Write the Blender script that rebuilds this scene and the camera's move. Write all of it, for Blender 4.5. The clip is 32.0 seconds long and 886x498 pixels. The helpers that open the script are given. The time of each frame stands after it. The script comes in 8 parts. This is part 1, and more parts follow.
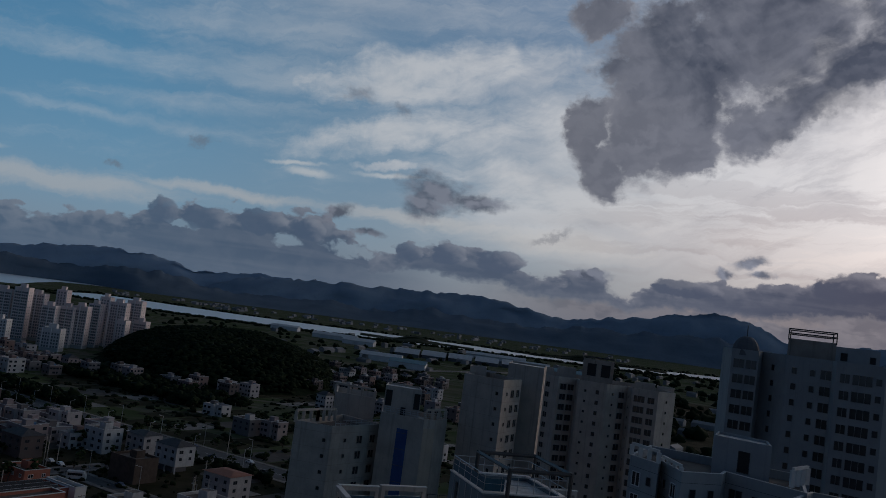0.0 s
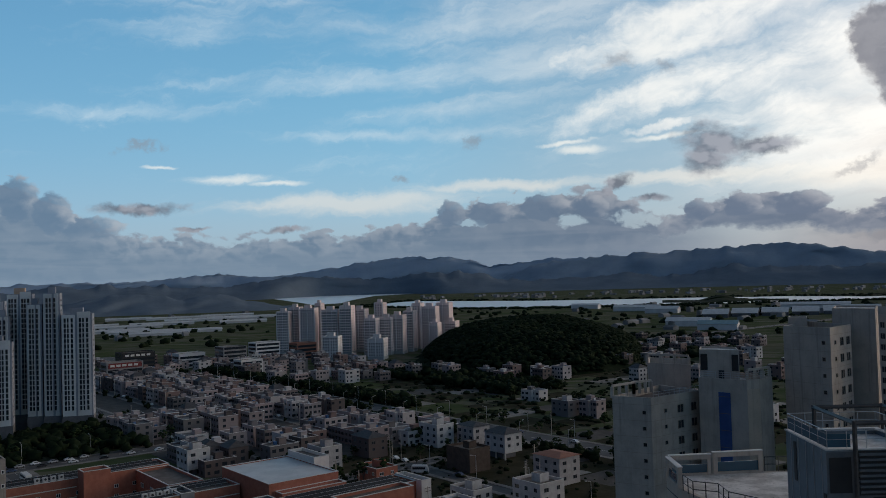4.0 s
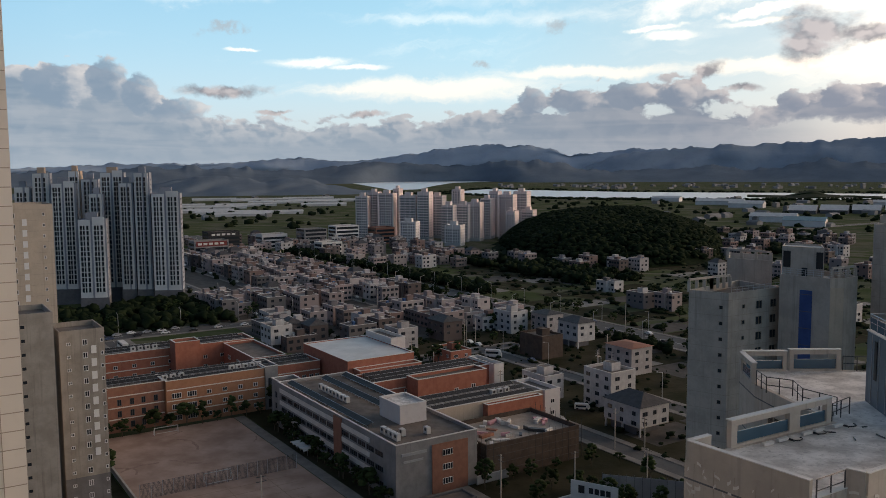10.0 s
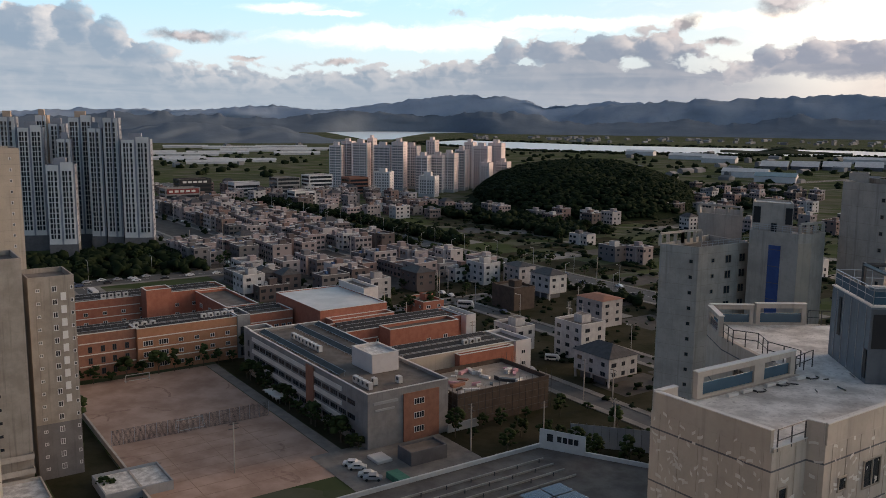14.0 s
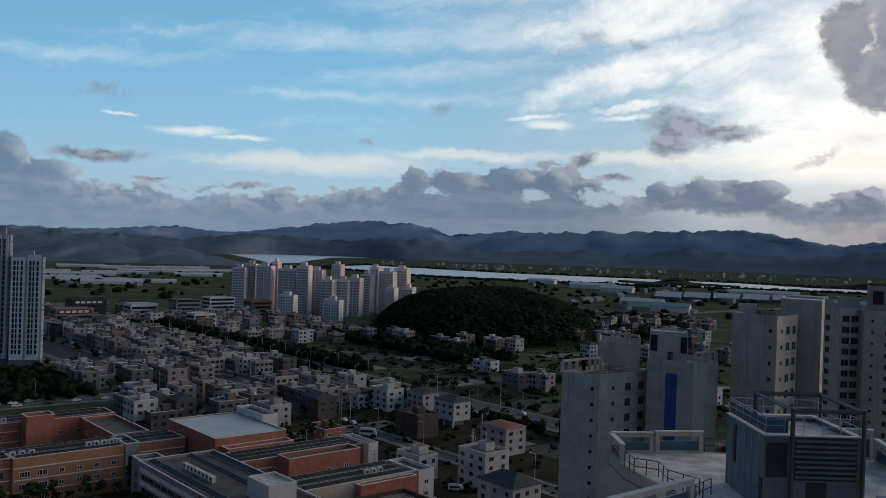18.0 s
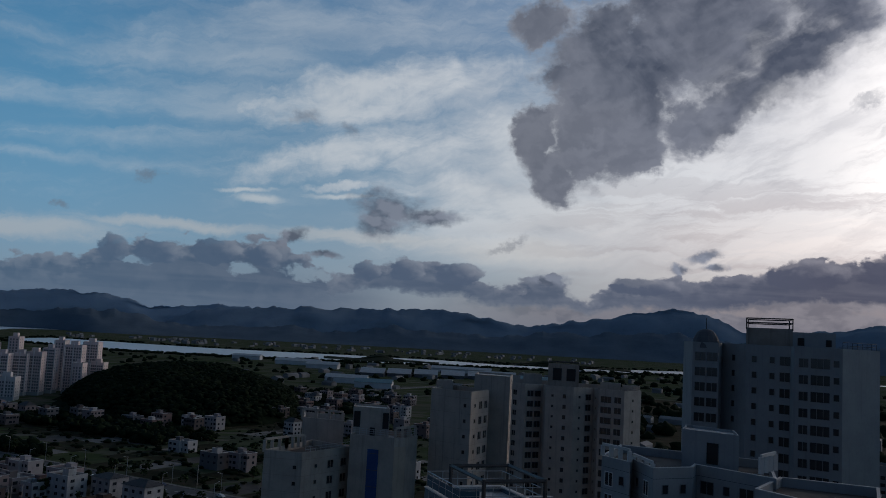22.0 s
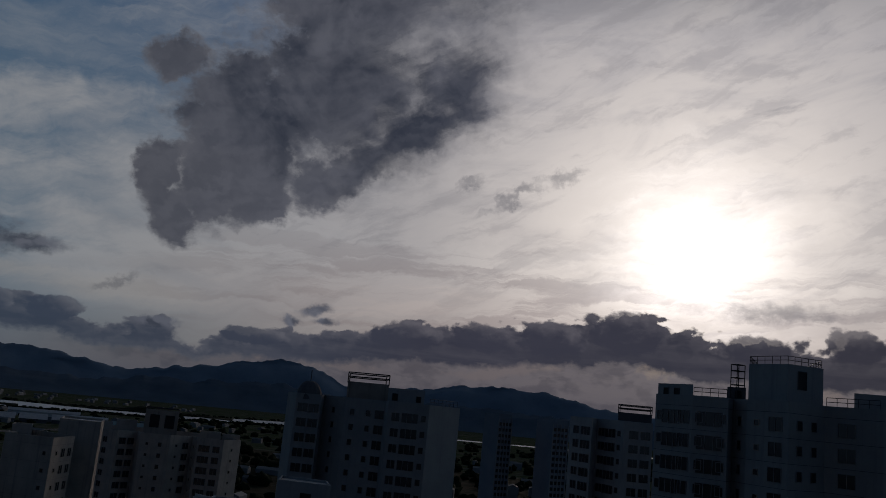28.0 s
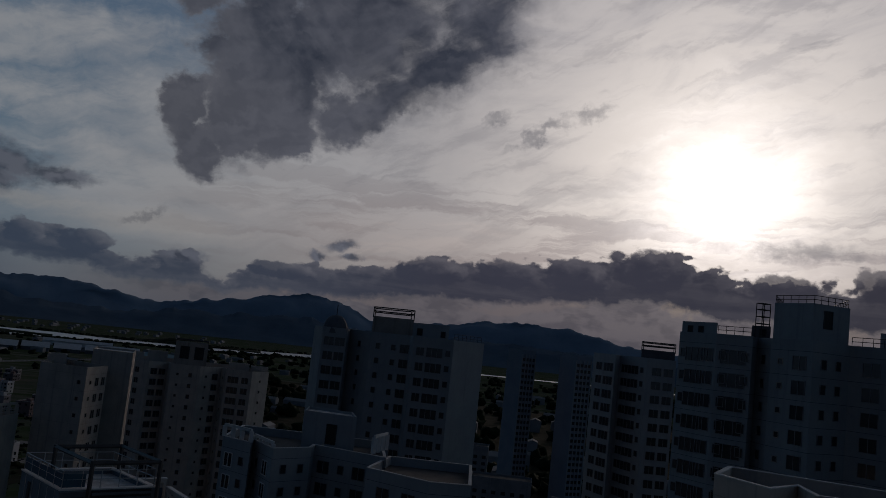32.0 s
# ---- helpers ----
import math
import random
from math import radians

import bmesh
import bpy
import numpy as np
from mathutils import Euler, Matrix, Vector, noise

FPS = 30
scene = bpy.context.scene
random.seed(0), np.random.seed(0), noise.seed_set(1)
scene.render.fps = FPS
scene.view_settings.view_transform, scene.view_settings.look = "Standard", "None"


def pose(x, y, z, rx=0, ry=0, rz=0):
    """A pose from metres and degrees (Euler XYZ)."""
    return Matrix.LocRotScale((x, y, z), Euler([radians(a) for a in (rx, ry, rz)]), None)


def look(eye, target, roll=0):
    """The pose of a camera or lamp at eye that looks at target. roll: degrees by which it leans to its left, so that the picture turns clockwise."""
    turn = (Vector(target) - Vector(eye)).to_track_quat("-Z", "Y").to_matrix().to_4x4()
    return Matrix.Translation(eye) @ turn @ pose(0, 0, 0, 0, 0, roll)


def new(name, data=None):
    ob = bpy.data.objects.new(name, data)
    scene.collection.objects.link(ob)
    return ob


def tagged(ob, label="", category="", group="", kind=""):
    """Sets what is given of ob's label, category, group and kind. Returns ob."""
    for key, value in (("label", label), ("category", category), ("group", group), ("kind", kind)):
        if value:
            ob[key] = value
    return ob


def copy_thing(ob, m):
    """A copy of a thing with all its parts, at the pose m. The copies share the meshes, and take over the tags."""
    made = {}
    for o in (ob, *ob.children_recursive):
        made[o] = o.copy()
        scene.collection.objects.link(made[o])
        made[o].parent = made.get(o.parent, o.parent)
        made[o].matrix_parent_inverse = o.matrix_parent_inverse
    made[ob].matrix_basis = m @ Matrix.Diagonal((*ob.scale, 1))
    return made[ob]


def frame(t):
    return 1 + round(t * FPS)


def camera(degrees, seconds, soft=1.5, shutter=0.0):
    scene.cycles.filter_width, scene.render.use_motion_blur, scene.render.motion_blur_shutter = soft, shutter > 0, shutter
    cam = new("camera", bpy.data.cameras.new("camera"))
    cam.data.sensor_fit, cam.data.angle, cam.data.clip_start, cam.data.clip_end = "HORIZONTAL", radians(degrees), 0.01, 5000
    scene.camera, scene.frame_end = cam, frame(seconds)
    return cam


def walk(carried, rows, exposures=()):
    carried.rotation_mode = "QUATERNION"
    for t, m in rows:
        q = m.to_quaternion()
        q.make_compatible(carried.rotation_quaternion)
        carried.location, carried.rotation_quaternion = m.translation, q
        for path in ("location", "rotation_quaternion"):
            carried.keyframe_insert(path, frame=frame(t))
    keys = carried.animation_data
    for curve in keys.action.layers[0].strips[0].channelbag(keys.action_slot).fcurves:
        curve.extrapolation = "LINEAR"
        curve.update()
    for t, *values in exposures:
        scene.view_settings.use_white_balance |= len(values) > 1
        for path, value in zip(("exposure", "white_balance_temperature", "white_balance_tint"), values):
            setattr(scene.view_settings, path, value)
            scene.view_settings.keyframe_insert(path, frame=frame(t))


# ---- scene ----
EYE = 80.0  # height of the balcony over the town
cam = camera(54.59, 32.0, soft=0.5)
PATH = [
    (0.0, pose(0, 0, EYE, 94.30, -7.56, -1.65)),
    (0.5, pose(0, 0, EYE, 93.39, -6.50, 2.03)),
    (1.0, pose(0, 0, EYE, 92.24, -6.51, 2.78)),
    (1.5, pose(0, 0, EYE, 90.02, -4.58, 4.56)),
    (2.0, pose(0, 0, EYE, 89.50, -0.49, 9.11)),
    (2.5, pose(0, 0, EYE, 89.76, 1.49, 12.21)),
    (3.0, pose(0, 0, EYE, 91.03, 1.58, 14.93)),
    (3.5, pose(0, 0, EYE, 91.73, 1.53, 16.33)),
    (4.0, pose(0, 0, EYE, 91.82, 1.70, 17.86)),
    (4.5, pose(0, 0, EYE, 91.83, 1.58, 18.95)),
    (6.5, pose(0, 0, EYE, 92.99, 1.04, 19.69)),
    (7.0, pose(0, 0, EYE, 92.73, 0.94, 19.86)),
    (7.5, pose(0, 0, EYE, 90.71, 0.80, 20.39)),
    (8.0, pose(0, 0, EYE, 88.36, 0.75, 21.18)),
    (8.5, pose(0, 0, EYE, 86.84, 0.76, 22.00)),
    (9.0, pose(0, 0, EYE, 85.85, 0.71, 22.57)),
    (9.5, pose(0, 0, EYE, 85.05, 0.54, 22.98)),
    (10.0, pose(0, 0, EYE, 84.43, 0.39, 23.08)),
    (10.5, pose(0, 0, EYE, 83.82, 0.14, 22.85)),
    (11.0, pose(0, 0, EYE, 83.28, -0.01, 22.68)),
    (11.5, pose(0, 0, EYE, 82.70, -0.18, 22.45)),
    (12.0, pose(0, 0, EYE, 82.20, -0.32, 22.22)),
    (12.5, pose(0, 0, EYE, 81.66, -0.42, 21.98)),
    (13.0, pose(0, 0, EYE, 81.30, -0.60, 21.70)),
    (13.5, pose(0, 0, EYE, 80.92, -0.63, 21.51)),
    (15.5, pose(0, 0, EYE, 83.88, -0.15, 21.44)),
    (16.0, pose(0, 0, EYE, 85.03, -0.02, 21.54)),
    (16.5, pose(0, 0, EYE, 85.87, -0.24, 21.27)),
    (17.0, pose(0, 0, EYE, 86.85, -0.69, 20.12)),
    (17.5, pose(0, 0, EYE, 88.66, -1.59, 16.97)),
    (18.0, pose(0, 0, EYE, 89.65, -1.97, 15.19)),
    (18.5, pose(0, 0, EYE, 90.12, -2.18, 13.25)),
    (19.0, pose(0, 0, EYE, 90.61, -2.58, 10.89)),
    (19.5, pose(0, 0, EYE, 90.97, -2.81, 9.12)),
    (20.0, pose(0, 0, EYE, 91.71, -3.12, 6.02)),
    (20.5, pose(0, 0, EYE, 92.57, -3.42, 3.66)),
    (21.0, pose(0, 0, EYE, 93.86, -3.43, 0.88)),
    (21.5, pose(0, 0, EYE, 94.44, -3.35, -0.72)),
    (22.0, pose(0, 0, EYE, 95.53, -3.08, -4.15)),
    (22.5, pose(0, 0, EYE, 97.10, -3.25, -7.90)),
    (23.0, pose(0, 0, EYE, 97.20, -4.13, -10.20)),
    (23.5, pose(0, 0, EYE, 97.27, -5.30, -13.35)),
    (24.0, pose(0, 0, EYE, 96.94, -7.09, -19.59)),
    (24.5, pose(0, 0, EYE, 97.05, -7.67, -22.65)),
    (25.0, pose(0, 0, EYE, 97.49, -7.63, -24.62)),
    (25.5, pose(0, 0, EYE, 97.71, -7.42, -25.54)),
    (26.0, pose(0, 0, EYE, 99.36, -6.65, -27.22)),
    (26.5, pose(0, 0, EYE, 101.55, -5.76, -29.04)),
    (28.5, pose(0, 0, EYE, 99.58, -5.83, -29.89)),
    (29.0, pose(0, 0, EYE, 96.16, -6.16, -28.87)),
    (29.5, pose(0, 0, EYE, 95.49, -6.33, -28.53)),
    (30.0, pose(0, 0, EYE, 95.33, -6.36, -28.36)),
    (30.5, pose(0, 0, EYE, 95.46, -6.42, -28.36)),
    (31.0, pose(0, 0, EYE, 95.59, -6.38, -28.32)),
    (31.5, pose(0, 0, EYE, 95.89, -6.42, -28.41)),
    (32.0, pose(0, 0, EYE, 96.27, -6.20, -28.28)),
]
EXPOSURES = [
    (0.0, -1.6, 6250, 13), (1.0, -0.93, 6420, 12), (1.5, -0.76, 6500, 11), (3.0, -0.65, 6800, 11), (6.5, -0.5, 6900, 11), (7.0, -0.42, 6900, 11), (8.0, 0.0, 7900, 16), (9.0, 0.02, 8300, 17), (10.5, 0.15, 8600, 19), (12.0, 0.38, 9100, 21), (13.5, 0.38, 9000, 21),
    (15.5, -0.12, 7500, 15), (16.5, -0.22, 7500, 16), (17.5, -0.43, 7000, 13), (19.0, -0.66, 6700, 10), (20.5, -1.0, 6450, 10), (22.0, -1.45, 6100, 11), (24.0, -2.28, 6150, 12), (26.0, -2.6, 6300, 14), (32.0, -2.65, 6300, 14),
]
walk(cam, PATH, EXPOSURES)

# ---- sky and sun ----
SUN_AZ, SUN_EL = -45.7, 11.1  # degrees left of the y axis, and over the horizon


def bearing(az, d):
    """Plan position d metres from the balcony, az degrees left of straight ahead."""
    return (-math.sin(radians(az)) * d, math.cos(radians(az)) * d)


world = bpy.data.worlds.new("evening_sky")
scene.world = world
world.use_nodes = True
WT = world.node_tree
WT.nodes.clear()


class Tree:
    """Small arithmetic over shader nodes."""

    def __init__(self, tree):
        self.t = tree

    def put(self, socket, value):
        if isinstance(value, bpy.types.NodeSocket):
            self.t.links.new(value, socket)
        else:
            socket.default_value = value

    def m(self, op, a, b=0.0, c=0.0, clamp=False):
        n = self.t.nodes.new("ShaderNodeMath")
        n.operation, n.use_clamp = op, clamp
        for s, v in zip(n.inputs, (a, b, c)):
            self.put(s, v)
        return n.outputs[0]

    def add(self, *v):
        r = v[0]
        for x in v[1:]:
            r = self.m("ADD", r, x)
        return r

    def sub(self, a, b):
        return self.m("SUBTRACT", a, b)

    def mul(self, *v):
        r = v[0]
        for x in v[1:]:
            r = self.m("MULTIPLY", r, x)
        return r

    def smooth(self, v, lo, hi):
        n = self.t.nodes.new("ShaderNodeMapRange")
        n.interpolation_type = "SMOOTHSTEP"
        self.put(n.inputs[0], v)
        n.inputs[1].default_value, n.inputs[2].default_value = lo, hi
        return n.outputs[0]

    def vec(self, x, y, z=0.0):
        n = self.t.nodes.new("ShaderNodeCombineXYZ")
        for s, v in zip(n.inputs, (x, y, z)):
            self.put(s, v)
        return n.outputs[0]

    def noise(self, v, scale=1.0, detail=6.0, rough=0.55, warp=0.0):
        n = self.t.nodes.new("ShaderNodeTexNoise")
        self.put(n.inputs["Vector"], v)
        n.inputs["Scale"].default_value, n.inputs["Detail"].default_value = scale, detail
        n.inputs["Roughness"].default_value, n.inputs["Distortion"].default_value = rough, warp
        return n.outputs[0]

    def mix(self, f, a, b, blend="MIX"):
        n = self.t.nodes.new("ShaderNodeMix")
        n.data_type, n.blend_type = "RGBA", blend
        self.put(n.inputs[0], f)
        for s, v in ((n.inputs[6], a), (n.inputs[7], b)):
            self.put(s, v if isinstance(v, bpy.types.NodeSocket) else (*v, 1))
        return n.outputs[2]

    def ramp(self, f, stops):
        n = self.t.nodes.new("ShaderNodeValToRGB")
        self.put(n.inputs[0], f)
        e = n.color_ramp.elements
        while len(e) < len(stops):
            e.new(0.5)
        for k, (p, c) in zip(e, stops):
            k.position, k.color = p, (*c, 1)
        return n.outputs[0]

    def v(self, op, a, b=(0, 0, 0), c=(0, 0, 0)):
        n = self.t.nodes.new("ShaderNodeVectorMath")
        n.operation = op
        for s, v in zip(n.inputs, (a, b, c)):
            self.put(s, v)
        return n.outputs["Value" if op in ("LENGTH", "DOT_PRODUCT") else "Vector"]

    def reach(self, at, a, e, ra, re, lean=0.0):
        """0 at the middle of an ellipse in the sky, 1 at its rim; at holds bearing, height and 1."""
        if not lean:
            return self.v("LENGTH", self.v("MULTIPLY_ADD", at, (1 / ra, 1 / re, 0), (-a / ra, -e / re, 0)))
        x, y = self.v("DOT_PRODUCT", at, (1 / ra, 0, -a / ra)), self.v("DOT_PRODUCT", at, (-lean / re, 1 / re, (lean * a - e) / re))
        return self.v("LENGTH", self.vec(x, y))

    def bump(self, a, e, ra, re, az, el, lean=0.0):
        """1 at the middle of an ellipse in the sky, 0 at its rim, below 0 outside."""
        return self.sub(1.0, self.reach(self.vec(az, el, 1.0), a, e, ra, re, lean))

    def bumps(self, rows, az, el):
        r, at = None, self.vec(az, el, 1.0)
        for row in rows:
            b = self.reach(at, *row)
            r = b if r is None else self.m("SMOOTH_MIN", r, b, 0.12)
        return self.sub(1.0, r)


W = Tree(WT)
way = WT.nodes.new("ShaderNodeTexCoord").outputs["Generated"]
sep = WT.nodes.new("ShaderNodeSeparateXYZ")
WT.links.new(way, sep.inputs[0])
sx, sy, sz = sep.outputs
az = W.mul(W.m("ARCTAN2", W.mul(sx, -1.0), sy), 57.29578)
el = W.mul(W.m("ARCSINE", sz), 57.29578)
sunv = (-math.sin(radians(SUN_AZ)) * math.cos(radians(SUN_EL)), math.cos(radians(SUN_AZ)) * math.cos(radians(SUN_EL)), math.sin(radians(SUN_EL)))
ang = W.mul(W.m("ARCCOSINE", W.add(W.mul(sx, sunv[0]), W.mul(sy, sunv[1]), W.mul(sz, sunv[2]))), 57.29578)

clear = WT.nodes.new("ShaderNodeTexSky")
clear.sky_type, clear.sun_disc = "NISHITA", False
clear.sun_elevation, clear.sun_rotation = radians(SUN_EL), radians(-SUN_AZ)
clear.altitude, clear.air_density, clear.dust_density, clear.ozone_density = 100, 1.0, 1.2, 1.5
# clear air: the sky model, paler towards the horizon
air = W.mix(1.0, clear.outputs[0], (0.055, 0.055, 0.055), "MULTIPLY")
far = W.ramp(W.mul(ang, 1 / 180), [(0.0, (1.5, 1.4, 1.2)), (0.1, (0.95, 0.93, 0.88)), (0.22, (0.46, 0.72, 0.95)), (0.36, (0.28, 0.80, 1.25)), (0.52, (0.25, 0.72, 1.18)), (0.66, (0.06, 0.10, 0.17)), (1.0, (0.02, 0.03, 0.05))])
deep = W.smooth(el, 4.0, 30.0)
far = W.mix(W.mul(deep, 0.6), far, (0.07, 0.26, 0.66))
low = W.mul(W.m("EXPONENT", W.mul(el, -1 / 4.5)), 0.75)
far = W.mix(W.m("MINIMUM", low, 0.85), far, W.ramp(W.mul(ang, 1 / 180), [(0.0, (1.5, 1.3, 1.05)), (0.25, (1.35, 1.28, 1.12)), (0.5, (1.15, 1.30, 1.30)), (0.64, (0.12, 0.15, 0.19)), (1.0, (0.03, 0.04, 0.055))]))
sky = W.mix(0.12, far, air)

wa = W.sub(W.noise(W.vec(az, el, 2.0), 0.30, 5, 0.6), 0.5)
wb = W.sub(W.noise(W.vec(az, el, 9.0), 0.30, 5, 0.6), 0.5)
wc = W.sub(W.noise(W.vec(az, el, 5.0), 1.3, 4, 0.6), 0.5)
waz, wel = W.add(az, W.mul(wa, 5.0), W.mul(wc, 1.6)), W.add(el, W.mul(wb, 3.0), W.mul(wc, 1.0))
haz, hel = W.add(az, W.mul(wa, 4.0), W.mul(wc, 0.8)), W.add(el, W.mul(wb, 1.4), W.mul(wc, 0.35))
# high thin cloud: a veil that thickens towards the sun, plumes and long soft bands
across = W.add(el, W.mul(az, 0.12), W.mul(wb, 2.6), W.mul(wa, 0.8))
fiber = W.noise(W.vec(W.mul(W.add(az, W.mul(el, -0.9), W.mul(wa, 6.0)), 0.10), W.mul(across, 0.80), 15.0), 1.0, 8, 0.62, 0.25)
steep = W.noise(W.vec(W.mul(W.add(az, W.mul(el, 0.8)), 0.14), W.mul(W.add(el, W.mul(az, 0.45), W.mul(wb, 2.0)), 0.75), 18.0), 1.0, 8, 0.62, 0.3)
fine = W.noise(W.vec(W.mul(W.add(az, W.mul(wa, 5.0)), 0.16), W.mul(across, 0.95), 7.7), 1.0, 7, 0.6, 0.5)
drift = W.noise(W.vec(W.mul(az, 0.10), W.mul(W.add(el, W.mul(az, 0.1)), 0.22), 70.0), 1.0, 6, 0.58, 0.6)
plume = W.bumps([(2.6, 11.7, 8.5, 1.5, -0.34), (-2.5, 12.6, 6.0, 2.2, -0.3), (-5.5, 10.3, 4.5, 1.6, -0.15), (-1.0, 15.6, 12, 2.6, -0.14), (3.5, 9.2, 2.6, 0.35, -0.1)], haz, hel)
bands = W.bumps([(24, 13.0, 9, 0.8, -0.03), (13.5, 13.6, 7, 1.3, -0.12), (28, 16.3, 9, 1.1, -0.06), (15, 16.8, 10, 1.5, -0.1), (20, 9.45, 9, 0.35, -0.01), (37, 10.8, 7, 0.5, -0.05), (16, 11.2, 7, 0.6, -0.12), (24, 19.5, 14, 1.6, -0.1), (6, 19.2, 10, 1.8, -0.12)], haz, hel)
veil_sun = W.mul(W.smooth(W.sub(az, W.mul(el, 0.30)), 9.0, -18.0), W.smooth(ang, 78.0, 50.0))
gaps = W.mul(W.smooth(az, -27.0, -9.0), W.smooth(el, 12.5, 19.0))
streaks = W.add(W.mul(W.sub(fiber, 0.5), 0.9), W.mul(W.sub(drift, 0.5), 0.9))
thin = W.smooth(W.add(W.mul(W.smooth(plume, -0.35, 0.65), 0.75), W.mul(streaks, 0.9), W.mul(W.sub(steep, 0.5), 0.35), W.mul(W.sub(W.noise(W.vec(az, el, 44.0), 0.35, 7, 0.62, 0.6), 0.5), 0.9)), 0.10, 1.0)
soft_bands = W.mul(W.smooth(W.add(W.mul(W.smooth(bands, -0.9, 0.9), 0.5), W.mul(W.smooth(az, 34.0, 2.0), 0.24), W.mul(streaks, 0.9), W.mul(W.sub(fine, 0.5), 0.9)), 0.08, 1.05), 0.50)
open_west = W.mul(W.smooth(W.add(W.mul(veil_sun, W.sub(1.0, W.mul(gaps, 0.72))), W.mul(streaks, 1.0), W.mul(W.sub(steep, 0.5), 0.4)), 0.12, 0.95), 0.93)
cover = W.m("MAXIMUM", W.m("MAXIMUM", thin, soft_bands), open_west)
cover = W.mul(cover, W.smooth(el, 3.0, 6.5), W.smooth(ang, 122.0, 96.0))
high = W.ramp(W.mul(ang, 1 / 90), [(0.0, (3.0, 2.75, 2.3)), (0.2, (1.42, 1.37, 1.30)), (0.5, (1.38, 1.42, 1.42)), (1.0, (1.34, 1.50, 1.56))])
high = W.mix(W.mul(W.smooth(W.add(drift, W.mul(W.sub(steep, 0.5), 0.2)), 0.60, 0.40), 0.36), high, W.mix(0.5, W.mix(1.0, high, (0.55, 0.58, 0.66), "MULTIPLY"), sky))
sky = W.mix(W.mul(cover, 0.86), sky, high)
# small bright hooks of ice cloud, and the warm clear strip over the bank
streak = W.bumps([(9.5, 8.55, 1.9, 0.16, -0.09), (8.4, 8.1, 1.4, 0.3), (32.2, 6.65, 3.0, 0.36, -0.02), (28.8, 6.35, 2.0, 0.2), (3.0, 8.6, 2.4, 0.2, -0.05), (36, 7.4, 1.2, 0.12)], W.add(az, W.mul(wa, 1.6)), W.add(el, W.mul(wb, 0.5), W.mul(wc, 0.25)))
streak = W.smooth(W.add(streak, W.mul(W.sub(fine, 0.5), 1.6), W.mul(W.sub(fiber, 0.5), 0.9)), -0.25, 0.95)
sky = W.mix(W.mul(streak, 0.6), sky, (1.5, 1.52, 1.45))
strip = W.bumps([(24, 5.0, 10, 0.8, -0.02), (13, 5.9, 8, 0.5), (1, 6.0, 9, 0.6), (-9, 5.6, 7, 0.9)], haz, hel)
strip = W.mul(W.smooth(W.add(strip, W.mul(W.sub(fiber, 0.5), 1.4)), -0.2, 0.8), 0.5)
sky = W.mix(strip, sky, (1.42, 1.36, 1.24))
# grey and mauve bars across the bright west
bars = W.noise(W.vec(W.mul(W.add(az, W.mul(wa, 5.0)), 0.075), W.mul(W.add(el, W.mul(az, 0.06), W.mul(wb, 1.6)), 0.72), 1.3), 1.0, 8, 0.62, 0.3)
bars0 = bars
low_west = W.mul(W.smooth(ang, 46.0, 10.0), W.smooth(el, 13.5, 7.5))
sky = W.mix(W.mul(W.smooth(bars, 0.45, 0.58), low_west, 0.68), sky, (0.52, 0.46, 0.49))
sky = W.mix(W.mul(W.smooth(bars, 0.44, 0.30), low_west, 0.5), sky, (1.75, 1.58, 1.40))
comb = W.smooth(W.add(W.mul(steep, 0.6), W.mul(fiber, 0.4), W.mul(W.sub(drift, 0.5), 0.4)), 0.52, 0.40)
sky = W.mix(W.mul(comb, W.smooth(az, -12.0, -22.0), W.smooth(ang, 60.0, 40.0), 0.28), sky, (0.56, 0.56, 0.60))
sky = W.mix(W.mul(W.smooth(el, 10.5, 6.0), W.smooth(ang, 42.0, 22.0), 0.35), sky, (1.30, 1.05, 0.90))
# mottled cloud high over the sun, with slate gaps
mottle = W.noise(W.vec(W.mul(W.add(az, W.mul(el, 0.5)), 0.16), W.mul(el, 0.26), 27.0), 1.0, 9, 0.62, 0.9)
upper = W.mul(W.smooth(el, 13.0, 20.0), W.smooth(az, -24.0, -33.0))
sky = W.mix(W.mul(W.smooth(W.add(mottle, W.mul(W.bump(-54.5, 20.0, 4.0, 2.5, az, el), 0.12), W.mul(W.bump(-39, 22.5, 5.0, 3.0, az, el), 0.06)), 0.46, 0.62), upper, 0.62), sky, (0.44, 0.48, 0.56))
# the sun's own glare through the veil
ragged = W.m("MAXIMUM", W.add(ang, W.mul(W.sub(fine, 0.5), 5.0), W.mul(wb, 4.0), W.mul(W.sub(steep, 0.5), 4.0)), 0.0)
glare = W.m("EXPONENT", W.mul(W.m("POWER", W.mul(ragged, 1 / 2.9), 1.2), -1.0))
halo = W.m("EXPONENT", W.mul(ang, -1 / 11.0))
sky = W.mix(1.0, sky, W.mix(1.0, (5.0, 4.75, 4.25), W.vec(glare, glare, glare), "MULTIPLY"), "ADD")
sky = W.mix(1.0, sky, W.mix(1.0, (1.5, 1.36, 1.16), W.vec(halo, halo, halo), "MULTIPLY"), "ADD")


